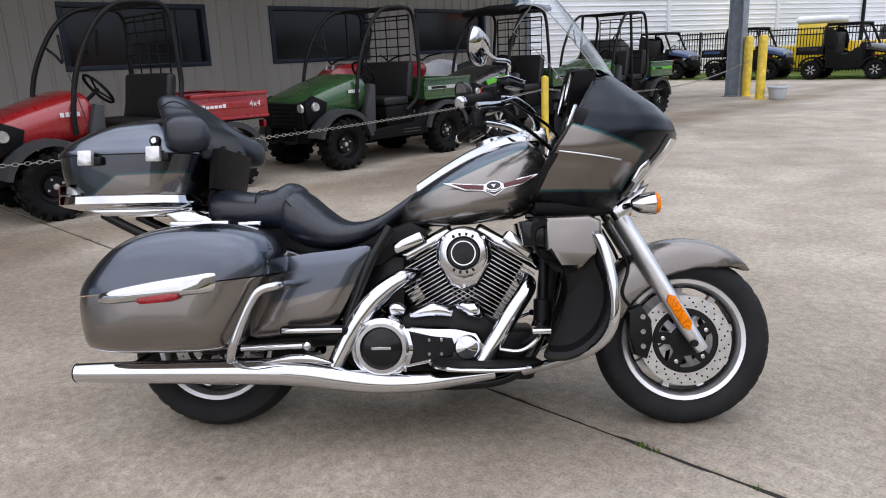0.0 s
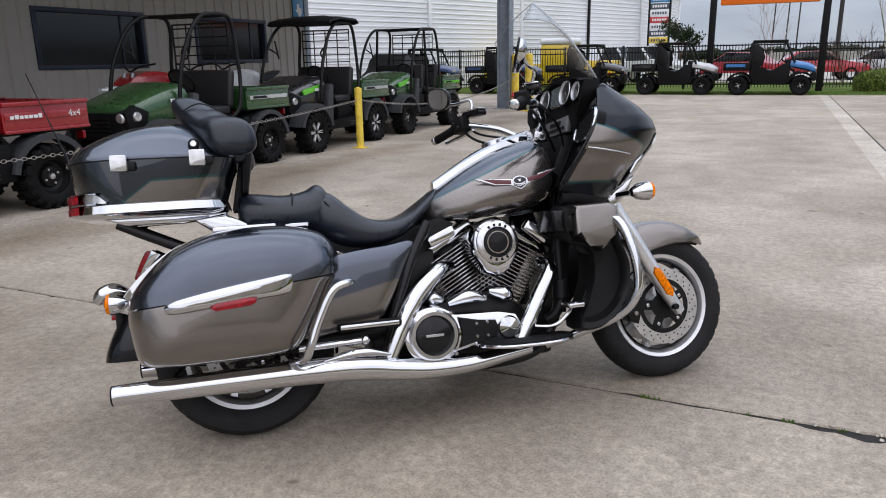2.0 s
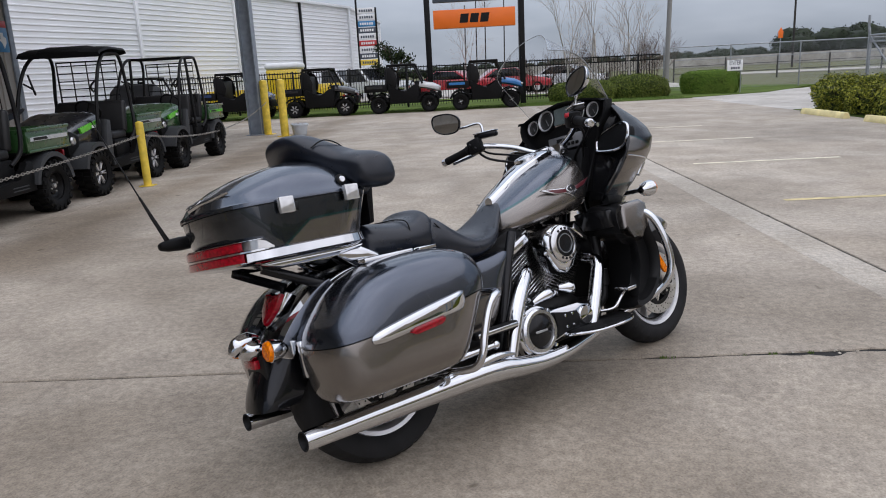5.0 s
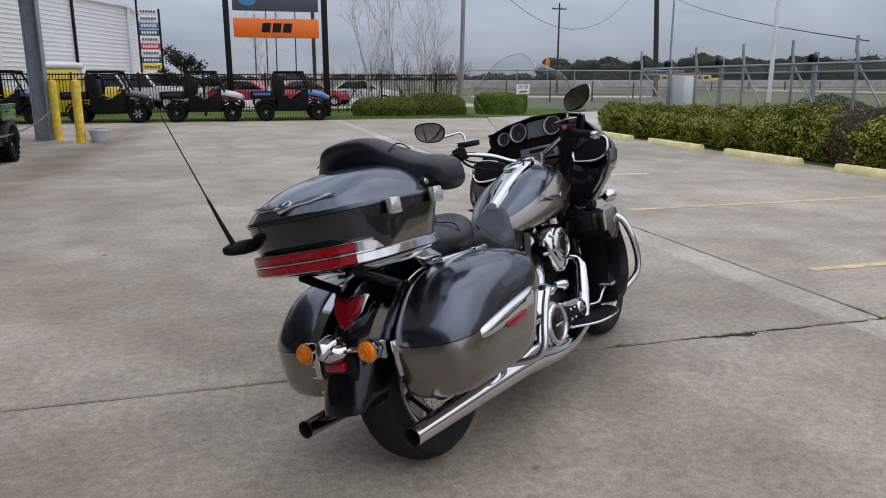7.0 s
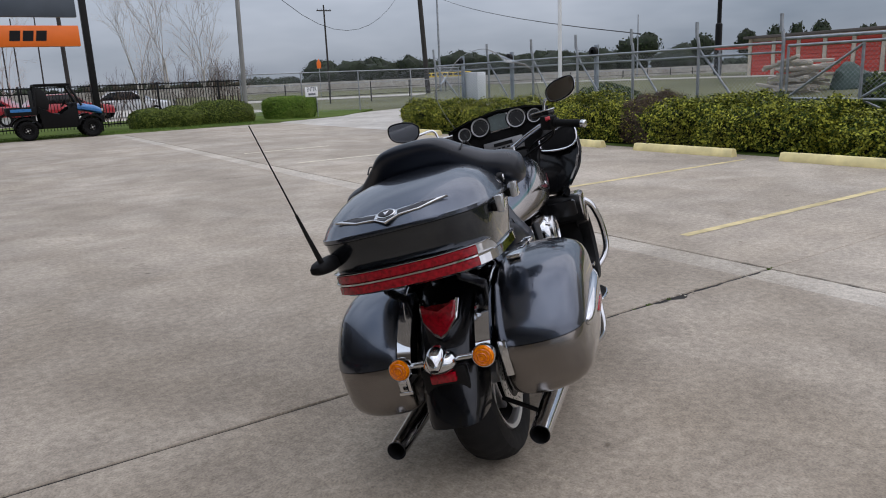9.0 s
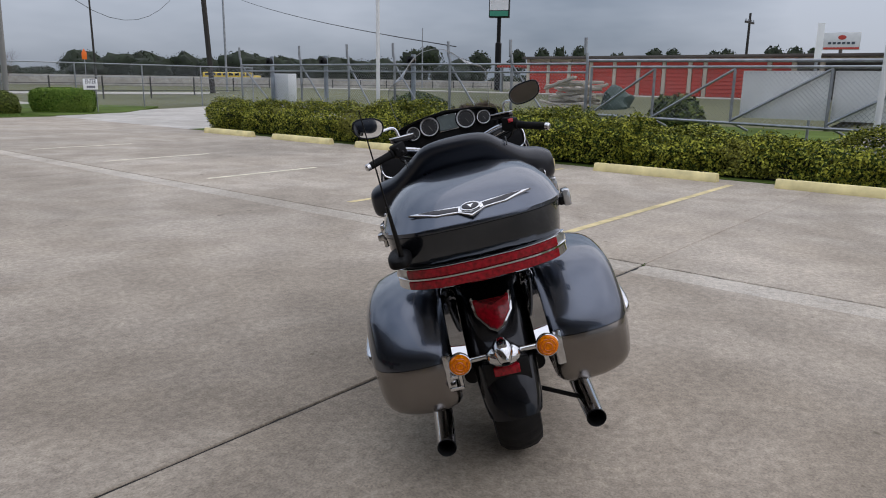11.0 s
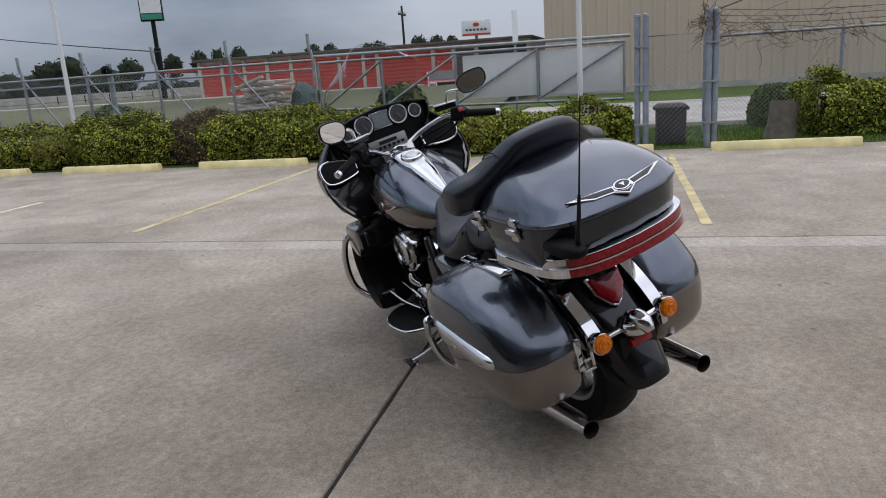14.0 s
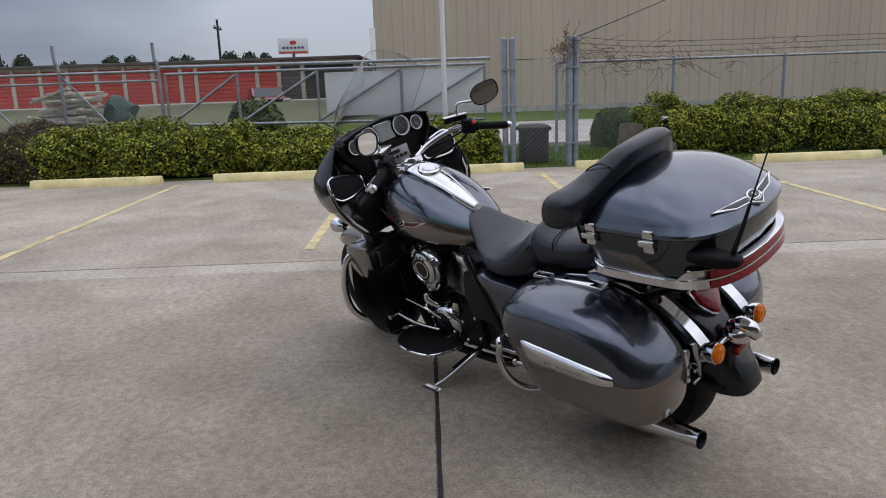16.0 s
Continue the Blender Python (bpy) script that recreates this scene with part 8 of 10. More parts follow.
        sweep(bm, [(fx - 0.47, s * 0.50, 1.50), (fx - 0.52, s * 0.40, 1.42), (fx - 0.58, s * 0.42, 1.36), (fx - 0.60, s * 0.49, 1.62)], 0.013, 8, 4)
        part("grab_handle", bm, M["black_satin"], th)
        if crew:
            bm = BM()
            sweep(bm, [(0.02, s * 0.50, top), (0.02, s * 0.53, 1.3), (0.02, s * 0.56, 0.62)], 0.024, 10, 3)
            part("cage_post", bm, M["black_satin"], th)
    for xx in (fx - 0.95, rx + 0.55):
        bm = BM()
        rod(bm, (xx, -0.50, 1.865), (xx, 0.50, 1.865), 0.022, 0.022, 10)
        part("cage_cross", bm, M["black_satin"], th)
    bars = BM()
    part("screen_frame", sweep(bars, [(rx + 0.47, -0.44, 1.08), (rx + 0.47, -0.44, 1.78), (rx + 0.47, 0.44, 1.78), (rx + 0.47, 0.44, 1.08), (rx + 0.47, -0.44, 1.08)], 0.014, 8, 1), M["black_satin"], th)
    for k in range(6):
        bm = BM()
        rod(bm, (rx + 0.47, -0.44, 1.18 + 0.11 * k), (rx + 0.47, 0.44, 1.18 + 0.11 * k), 0.009, 0.009, 6)
        part("screen_bar", bm, M["black_satin"], th)
    for k in range(3):
        bm = BM()
        rod(bm, (rx + 0.47, -0.22 + 0.22 * k, 1.08), (rx + 0.47, -0.22 + 0.22 * k, 1.78), 0.009, 0.009, 6)
        part("screen_bar", bm, M["black_satin"], th)
    # chassis, floor
    bm = BM()
    box(bm, (rx - 0.35, -0.33, 0.32), (fx + 0.38, 0.33, 0.46), 0.02)
    box(bm, (fx - 0.40, -0.5, 0.60), (fx - 0.34, 0.5, 0.99), 0.02)
    part("chassis", bm, M["black_plastic"], th)
    for row in ((0.30,) if not crew else (0.20, 0.78)):
        x0 = rx + 0.28 + row
        bm = BM()
        box(bm, (x0 - 0.02, -0.52, 0.44), (x0 + 0.42, 0.52, 0.68), 0.03)
        part("seat_base", bm, M["black_plastic"], th)
        bm = BM()
        box(bm, (x0, -0.50, 0.68), (x0 + 0.42, 0.50, 0.79), 0.035, 3)
        part("seat", bm, M["cab_vinyl"], th)
        bm = BM()
        box(bm, (-0.05, -0.50, 0), (0.05, 0.50, 0.46), 0.04, 3, Matrix.Translation((x0 - 0.02, 0, 0.76)) @ pose(0, 0, 0, 0, -9, 0))
        part("backrest", bm, M["cab_vinyl"], th)
    bm = BM()
    e = Matrix.Translation((fx - 0.62, 0.26, 1.10)) @ pose(0, 0, 0, 0, -52, 0)
    P = [e @ Vector((0.165 * math.cos(a), 0.165 * math.sin(a), 0)) for a in [2 * math.pi * k / 20 for k in range(21)]]
    sweep(bm, P, 0.014, 8, 1, False)
    for k in range(3):
        a = 2 * math.pi * k / 3 + 0.5
        rod(bm, e @ Vector((0, 0, -0.02)), e @ Vector((0.16 * math.cos(a), 0.16 * math.sin(a), 0)), 0.01, 0.01, 6)
    rod(bm, e @ Vector((0, 0, 0)), e @ Vector((0, 0, -0.35)), 0.018, 0.018, 8)
    part("steering_wheel", bm, M["black_plastic"], th)
    # tipping bed with ribbed sides
    bx0, bx1 = rx - 0.48, rx + (0.40 if not crew else 0.36)
    bcol = PAINT[bed]
    bm = BM()
    box(bm, (bx0, -0.56, 0.70), (bx1, 0.56, 0.735), 0.006)
    part("bed_floor", bm, M["black_plastic"], th)
    for s in (-1, 1):
        bm = BM()
        y0, y1 = s * 0.565, s * 0.60
        box(bm, (bx0, y0, 0.72), (bx1, y1, 0.99), 0.006)
        box(bm, (bx0, y0, 0.955), (bx1, s * 0.625, 0.995), 0.01)
        box(bm, (bx0, y0, 0.72), (bx1, s * 0.618, 0.75), 0.008)
        box(bm, (bx0 + 0.02, y0, 0.83), (bx1 - 0.02, s * 0.610, 0.90), 0.008)
        sd = part("bed_side", bm, bcol, th)
        if mark and bed == "red":
            bm = BM()
            for i in range(7):
                box(bm, (bx0 + 0.50 + i * 0.046, s * 0.609, 0.846), (bx0 + 0.536 + i * 0.046, s * 0.614, 0.885 if i in (0, 5) else 0.875), 0.001, 1)
            part("side_mark", bm, M["white_paint"], sd)
            me = FOUR
            share("lettering", me, sd, Matrix.Translation((bx0 + 0.14 if s < 0 else bx0 + 0.16, s * 0.613, 0.865)) @ (pose(0, 0, 0, 90, 0, 0) if s < 0 else pose(0, 0, 0, 90, 0, 180)))
        if bed != "red":
            bm = BM()
            prism(bm, [(bx0 + 0.05, 0.845), (bx1 - 0.06, 0.845), (bx1 - 0.06, 0.89), (bx0 + 0.05, 0.89)], s * 0.608, s * 0.613)
            part("side_decal", bm, PAINT["silver"] if not crew else PAINT["lime"], sd)
            bm = BM()
            prism(bm, [(bx1 - 0.42, 0.852), (bx1 - 0.12, 0.852), (bx1 - 0.12, 0.883), (bx1 - 0.38, 0.883)], s * 0.611, s * 0.615)
            part("decal_mark", bm, M["black_satin"], sd)
    for xx in (bx0, bx1 - 0.03):
        bm = BM()
        box(bm, (xx, -0.565, 0.73), (xx + 0.03, 0.565, 0.985), 0.006)
        part("bed_end", bm, bcol, th)
    for s in (-1, 1):
        bm = BM()
        box(bm, (bx0 - 0.03, s * 0.40, 0.60), (bx0 + 0.01, s * 0.5, 0.68), 0.01)
        part("tail_lamp", bm, M["red_lens"], th)
    # faint marks on the hood's side
    for s in (-1, 1):
        bm = BM()
        for i in range(4):
            box(bm, (fx - 0.33 + i * 0.045, s * 0.503, 0.88), (fx - 0.297 + i * 0.045, s * 0.512, 0.92), 0.001, 1)
        part("hood_mark", bm, M["white_paint"], hood)
    if roof:
        bm = BM()
        rg = []
        for dx, z in ((rx + 0.38, 1.90), (rx + 0.42, 1.94), (rx + 0.9, 1.955), (fx - 0.75, 1.935), (fx - 0.58, 1.90), (fx - 0.55, 1.87)):
            rg.append([Vector((dx, yy, z + dz)) for yy, dz in ((-0.58, -0.03), (-0.56, 0.0), (-0.3, 0.012), (-0.28, 0.025), (0.28, 0.025), (0.3, 0.012), (0.56, 0.0), (0.58, -0.03), (0.5, -0.05), (-0.5, -0.05))])
        skin(bm, rg)
        part("roof", bm, M["black_plastic"], th)
    return th


FOUR = text_mesh("4x4", 0.09, M["white_paint"], 0.001)
CX = -4.76
mule(CX, 1.22, -90, "red", "red utility vehicle with a black roll cage and tipping bed", bed="red")
mule(CX, 4.46, -90, "green", "dark green utility vehicle with a black roll cage", bed="green")
mule(CX, 7.29, -90, "black", "black and lime utility vehicle with a black hard roof", roof=True, accent="lime", alloy=True, bed="green")
mule(CX, 10.28, -90, "green", "green crew utility vehicle with two seat rows and roll cage", crew=True, accent="lime", bed="green", alloy=False)


def side_by_side(x, y, rz, colour, label, crew=False):
    """A taller off-road side-by-side with roof, doors and small bed."""
    th = thing("side_by_side", pose(x, y, 0, 0, 0, rz), label, "utility vehicle", "side-by-sides along the fence")
    wb = 0.93 if not crew else 1.25
    for sx in (wb, -wb):
        for s in (-1, 1):
            put_wheel(th, sx, s * 0.60, 0.305, s, RIM_A if colour == "black" else RIM)
    bm = BM()
    rg = []
    for dx, hw, zb, zt in ((0.42, 0.30, 0.70, 0.84), (0.36, 0.42, 0.70, 0.93), (0.15, 0.50, 0.76, 1.03), (-0.2, 0.55, 0.84, 1.09), (-0.36, 0.56, 0.86, 1.08)):
        rg.append([Vector((wb + dx, hw * math.copysign(abs(math.cos(a)) ** 0.5, math.cos(a)), (zb + zt) / 2 + (zt - zb) / 2 * math.copysign(abs(math.sin(a)) ** 0.6, math.sin(a)))) for a in [2 * math.pi * q / 18 for q in range(18)]])
    skin(bm, rg)
    part("hood", bm, PAINT[colour], th, "", 45)
    for s in (-1, 1):
        bm = BM()
        flare(bm, wb, 0.31, 0.40, s * 0.44, s * 0.72, 20, 165)
        part("front_fender", bm, M["black_plastic"], th)
        bm = BM()
        flare(bm, -wb, 0.31, 0.38, s * 0.48, s * 0.70, 15, 165)
        part("rear_fender", bm, M["black_plastic"], th)
        bm = BM()
        box(bm, (wb + 0.36, s * 0.22, 0.80), (wb + 0.43, s * 0.42, 0.88), 0.015)
        part("headlight", bm, M["clear_lens"], th)
        bm = BM()
        box(bm, (wb - 0.05, s * 0.69, 0.72), (wb + 0.04, s * 0.73, 0.76), 0.006)
        part("marker", bm, M["red_lens"], th)
        bm = BM()
        sweep(bm, [(wb - 0.22, s * 0.60, 1.02), (wb - 0.48, s * 0.56, 1.58), (wb - 0.58, s * 0.55, 1.67), (-0.45, s * 0.55, 1.68), (-0.57, s * 0.56, 1.58), (-0.62, s * 0.60, 1.0)], 0.038, 8, 4)
        part("cage_tube", bm, M["black_satin"], th)
        bm = BM()
        prism(bm, [(-0.50, 0.36), (wb - 0.42, 0.36), (wb - 0.36, 0.62), (wb - 0.40, 1.02), (wb - 0.56, 0.98), (0.05, 0.74), (-0.26, 0.84), (-0.55, 1.05)], s * 0.62, s * 0.69, 0.02)
        part("door", bm, M["black_plastic"], th)
        bm = BM()
        prism(bm, [(-0.58, 1.02), (-0.26, 0.92), (-0.20, 1.20), (-0.30, 1.50), (-0.46, 1.62), (-0.56, 1.60)], s * 0.575, s * 0.59, 0.004)
        part("side_net", bm, M["black_satin"], th)
    bm = BM()
    box(bm, (-0.58, -0.60, 1.67), (wb - 0.46, 0.60, 1.74), 0.034, 3)
    part("roof", bm, M["black_plastic"], th)
    bm = BM()
    box(bm, (-wb - 0.3, -0.36, 0.34), (wb + 0.34, 0.36, 0.55), 0.03)
    box(bm, (wb + 0.30, -0.42, 0.45), (wb + 0.44, 0.42, 0.70), 0.03)
    part("chassis", bm, M["black_plastic"], th)
    bm = BM()
    box(bm, (wb - 0.50, -0.58, 0.55), (wb - 0.34, 0.58, 1.12), 0.04, 2)
    part("dash_panel", bm, M["black_plastic"], th)
    bm = BM()
    box(bm, (-0.66, -0.56, 0.80), (-0.62, 0.56, 1.55), 0.01, 1)
    part("rear_panel", bm, M["black_plastic"], th)
    bm = BM()
    box(bm, (-0.45, -0.55, 0.62), (0.05, 0.55, 0.80), 0.04, 2)
    box(bm, (-0.60, -0.55, 0.80), (-0.30, 0.55, 1.46), 0.05, 2)
    part("seat", bm, M["cab_vinyl"], th)
    bm = BM()
    box(bm, (-wb - 0.48, -0.66, 0.78), (-0.60, 0.66, 0.83), 0.01)
    for a, b in (((-wb - 0.48, -0.68), (-0.60, -0.63)), ((-wb - 0.48, 0.63), (-0.60, 0.68)), ((-wb - 0.50, -0.63), (-wb - 0.46, 0.63))):
        box(bm, (a[0], a[1], 0.78), (b[0], b[1], 1.03), 0.012)
    bed = part("bed", bm, M["black_plastic"], th)
    bm = BM()
    box(bm, (-wb - 0.40, -0.687, 0.90), (-0.75, -0.681, 0.99), 0.002, 1)
    part("bed_decal", bm, PAINT[colour] if colour != "white" else PAINT["black"], bed)
    bm = BM()
    e = Matrix.Translation((0.30, 0.28, 1.12)) @ pose(0, 0, 0, 0, -55, 0)
    P = [e @ Vector((0.16 * math.cos(a), 0.16 * math.sin(a), 0)) for a in [2 * math.pi * k / 16 for k in range(17)]]
    sweep(bm, P, 0.014, 6, 1, False)
    rod(bm, e @ Vector((0, 0, 0)), e @ Vector((0, 0, -0.35)), 0.02, 0.02, 8)
    part("steering_wheel", bm, M["black_plastic"], th)
    return th


for xc, c, lab in ((-7.75, "navy", "black side-by-side with navy hood parked on the grass"), (-4.55, "black", "black side-by-side with alloy wheels parked on the grass"), (-1.45, "white", "black side-by-side with white hood parked on the grass"), (1.55, "blue", "black side-by-side with blue hood parked on the grass")):
    side_by_side(xc, 24.45, 0, c, lab)
side_by_side(-11.3, 24.9, 0, "navy", "black side-by-side with navy hood parked on the grass")


def sport_bike(x, y, rz, colour, label, z=0.0):
    """A dirt bike seen above the beds: wheels, frame, tank, seat, bars."""
    th = thing("dirt_bike", pose(x, y, z - 0.02, 0, 0, rz), label, "motorcycle", "parked dirt bikes")
    for sx in (0.72, -0.68):
        bm = BM()
        lathe(bm, [(0.26, -0.035), (0.30, -0.04), (0.33, 0), (0.30, 0.04), (0.26, 0.035)], 32, Matrix.Translation((sx, 0, 0.33)) @ pose(0, 0, 0, 90, 0, 0), False)
        w = part("wheel", bm, M["rubber"], th)
        bm = BM()
        for k in range(12):
            a = 2 * math.pi * k / 12
            rod(bm, (sx, 0, 0.33), (sx + 0.27 * math.cos(a), 0, 0.33 + 0.27 * math.sin(a)), 0.004, 0.004, 4)
        part("spokes", bm, M["galv"], w)
    bm = BM()
    pillow(bm, [(0.62, 0.84), (0.55, 1.0), (0.25, 1.10), (-0.15, 1.04), (-0.15, 0.86), (0.2, 0.66)], [(-0.22, 0.75), (-0.17, 1), (0.17, 1), (0.22, 0.75)], (0.2, 0.9), 3)
    part("tank", bm, PAINT[colour], th)
    bm = BM()
    pillow(bm, [(0.1, 0.98), (-0.4, 0.98), (-0.75, 1.06), (-0.75, 1.0), (-0.4, 0.88), (0.05, 0.88)], [(-0.11, 0.9), (-0.08, 1), (0.08, 1), (0.11, 0.9)], (-0.3, 0.95), 3)
    part("seat", bm, M["leather"], th)
    bm = BM()
    sweep(bm, [(0.95, 0, 0.86), (0.72, 0, 0.86), (0.5, 0, 0.82)], [0.03, 0.06, 0.04], 8, 3, True, 1.6)
    part("front_fender", bm, PAINT["white"], th)
    bm = BM()
    for s in (-1, 1):
        rod(bm, (0.72, s * 0.09, 0.33), (0.48, s * 0.09, 1.08), 0.026, 0.026, 10)
    part("fork", bm, M["galv"], th)
    bm = BM()
    sweep(bm, [(0.33, -0.40, 1.20), (0.42, -0.15, 1.16), (0.45, 0, 1.10), (0.42, 0.15, 1.16), (0.33, 0.40, 1.20)], 0.014, 8, 4)
    part("handlebar", bm, M["black_satin"], th)
    bm = BM()
    box(bm, (-0.2, -0.13, 0.30), (0.28, 0.13, 0.72), 0.06, 2)
    part("engine", bm, M["black_satin"], th)
    bm = BM()
    rod(bm, (-0.68, 0.1, 0.33), (-0.1, 0.1, 0.42), 0.03, 0.03, 8)
    part("swingarm", bm, M["black_satin"], th)


for bx, by, c, lab in ((-6.3, 5.6, "red", "red dirt bike on a stand before the wall"), (-6.3, 6.75, "red", "red dirt bike on a stand before the wall"), (-6.3, 7.5, "white", "white dirt bike on a stand before the wall")):
    bm = BM()
    box(bm, (bx - 0.3, by - 0.45, 0.0), (bx + 0.3, by + 0.45, 0.12), 0.02)
    solo("bike_stand", bm, M["black_plastic"], "low black stand under a dirt bike", "stand", "dirt bike stands")
    sport_bike(bx, by, -96, c, lab, 0.125)
# covered watercraft between the vehicles and the yard
jet = thing("jet_ski", pose(-6.4, 13.0, 0, 0, 0, -80), "covered grey and blue jet ski on a low trailer", "jet ski")
bm = BM()
pillow(bm, [(-1.4, 0.60), (-1.3, 0.95), (-0.3, 1.15), (0.2, 1.45), (0.6, 1.15), (1.4, 0.85), (1.5, 0.62), (0, 0.5)], [(-0.52, 0.8), (-0.40, 1), (0.40, 1), (0.52, 0.8)], (0, 0.85), 4)
part("cover", bm, M["fender_grey"], jet)
bm = BM()
pillow(bm, [(-1.45, 0.55), (-1.4, 0.75), (1.3, 0.80), (1.6, 0.65), (1.2, 0.42), (-1.2, 0.40)], [(-0.58, 0.9), (-0.5, 1), (0.5, 1), (0.58, 0.9)], (0, 0.6), 3)
part("hull", bm, PAINT["blue"], jet)
bm = BM()
box(bm, (-1.5, -0.45, 0.28), (1.9, -0.38, 0.36))
box(bm, (-1.5, 0.38, 0.28), (1.9, 0.45, 0.36))
box(bm, (-0.3, -0.6, 0.24), (-0.1, 0.6, 0.34))
part("trailer_frame", bm, M["galv"], jet)
for s in (-1, 1):
    put_wheel(jet, -0.2, s * 0.66, 0.30, s, RIM)


# ---- fences, gate, posts ----
def links(y0, y1, x, z0, z1, pitch=0.075, r=0.0021, axis="y"):
    """Chain-link fabric: two sets of slanted wires."""
    V, F = [], []
    h = z1 - z0
    for sgn in (1, -1):
        t = y0 - h
        while t < y1 + h:
            a, b = (t, z0), (t + sgn * h, z1)
            (ya, za), (yb, zb) = a, b
            lo, hi = y0, y1
            if (ya < lo and yb < lo) or (ya > hi and yb > hi):
                t += pitch
                continue
            def clip(p, q):
                (py, pz), (qy, qz) = p, q
                if py < lo or py > hi:
                    e = lo if py < lo else hi
                    k = (e - py) / (qy - py)
                    return (e, pz + (qz - pz) * k)
                return p
            a2, b2 = clip(a, b), clip(b, a)
            i = len(V)
            o = 0.0015 * sgn
            for py, pz in (a2, b2):
                for dx, dy in ((-r, -r), (r, -r), (0, r)):
                    p = (x + dx + o, py + dy * 1.2, pz) if axis == "y" else (py + dy * 1.2, x + dx + o, pz)
                    V.append(p)
            F += [(i, i + 1, i + 4, i + 3), (i + 1, i + 2, i + 5, i + 4), (i + 2, i, i + 3, i + 5)]
            t += pitch
    me = bpy.data.meshes.new("fabric")
    me.from_pydata(V, [], F)
    me.materials.append(M["galv"])
    return me


def fence_run(name, label, x, posts, z1, rail=True, ext=0.0, brace=False, fab=True, post_r=0.03, mat="galv", axis="y", base=0.0):
    th = thing(name, Matrix(), label, "fence")
    P = (lambda a, z, dx=0: (x + dx, a, z)) if axis == "y" else (lambda a, z, dx=0: (a, x + dx, z))
    for y in posts:
        bm = BM()
        if ext:
            sweep(bm, [P(y, base), P(y, z1 + 0.03), P(y + 0.05, z1 + ext * 0.35), P(y + 0.06, z1 + ext)], post_r, 10, 2)
        else:
            rod(bm, P(y, base), P(y, z1 + 0.04), post_r, post_r, 10)
        part("post", bm, M[mat], th)
    if rail:
        bm = BM()
        rod(bm, P(posts[0], z1), P(posts[-1], z1), 0.024, 0.024, 10)
        part("top_rail", bm, M["galv"], th)
    if brace:
        for a, b in zip(posts, posts[1:]):
            bm = BM()
            rod(bm, P(a, z1 - 0.02, 0.02), P(a + (b - a) * 0.72, base + 0.25, 0.02), 0.02, 0.02, 8)
            part("brace", bm, M["galv"], th)
    if fab:
        ob = share("fabric", links(min(posts), max(posts), x, base + 0.05, z1, axis=axis), th)
        ob["kind"] = "stuff"
    return th


f1 = fence_run("chain_link_fence", "galvanised chain-link fence with braced posts behind the hedge", 10.8, [15.8, 13.2, 11.4, 9.85, 8.2, 6.57, 4.85], 1.72, ext=0.48, brace=True)
for z in (1.56,):
    bm = BM()
    rod(bm, (10.82, 15.8, z), (10.82, 4.85, z), 0.02, 0.02, 8)
    part("mid_rail", bm, M["galv"], f1)
for y in (14.6, 12.4, 9.4):
    bm = BM()
    rod(bm, (10.95, y, 0), (10.95, y, 1.95), 0.055, 0.055, 12)
    rp = part("roller_post", bm, M["galv_paint"], f1)
    b2 = BM()
    lathe(b2, [(0.05, -0.05), (0.11, -0.04), (0.11, 0.04), (0.05, 0.05)], 16, Matrix.Translation((10.86, y, 1.80)) @ pose(0, 0, 0, 0, 90, 0))
    part("gate_roller", b2, M["black_satin"], rp)
gate = thing("sliding_gate", Matrix(), "galvanised sliding gate with diagonal braces and chain-link", "gate")
gy = [4.75, 3.5, 2.1, 0.63, -0.85]
for a, b in (((4.75, 1.66), (-0.85, 1.66)), ((4.75, 0.78), (-0.85, 0.70))):
    bm = BM()
    rod(bm, (10.8, *a), (10.8, *b), 0.026, 0.026, 10)
    part("gate_rail", bm, M["galv"], gate)
bm = BM()
rod(bm, (10.86, 4.85, 1.78), (10.86, -0.95, 1.75), 0.03, 0.03, 10)
part("gate_track", bm, M["galv"], gate)
for k, y in enumerate(gy):
    bm = BM()
    rod(bm, (10.8, y, 0.72), (10.8, y, 1.66), 0.024, 0.024, 10)
    part("gate_stile", bm, M["galv"], gate)
    if k < 4:
        bm = BM()
        rod(bm, (10.8, y, 0.78), (10.8, gy[k + 1], 1.63), 0.022, 0.022, 8)
        part("gate_brace", bm, M["galv"], gate)
        bm = BM()
        rod(bm, (10.8, y, 0.76), (10.95, y - 0.25, 0.62), 0.02, 0.02, 8)
        part("gate_foot", bm, M["galv"], gate)
ob = share("fabric", links(-0.85, 4.75, 10.82, 0.74, 1.64), gate)
ob["kind"] = "stuff"

for x, y, dy in ((9.2, -1.09, 0.06), (9.14, -2.08, -0.05)):
    pp = thing("gate_post", Matrix.Translation((x, y, 0)), "pair of weathered blue-grey steel gate posts", "post", "gate posts")
    for k in (0, 1):
        bm = BM()
        lathe(bm, [(0.045, 0), (0.045, 1.94), (0.05, 1.945), (0.045, 1.98), (0.0, 2.0)], 16, Matrix.Translation((0.03 * k, dy * (1 if k else -1), 0)))
        part("post", bm, M["galv_paint"], pp)
    for z in (0.35, 0.95, 1.5):
        bm = BM()
        box(bm, (-0.055, -0.11, z), (0.085, 0.11, z + 0.03), 0.004)
        part("clamp", bm, M["galv"], pp)
    if y < -2:
        ob = share("fabric", links(-0.05, 0.05, 0.04, 0.05, 1.92, 0.03), pp)
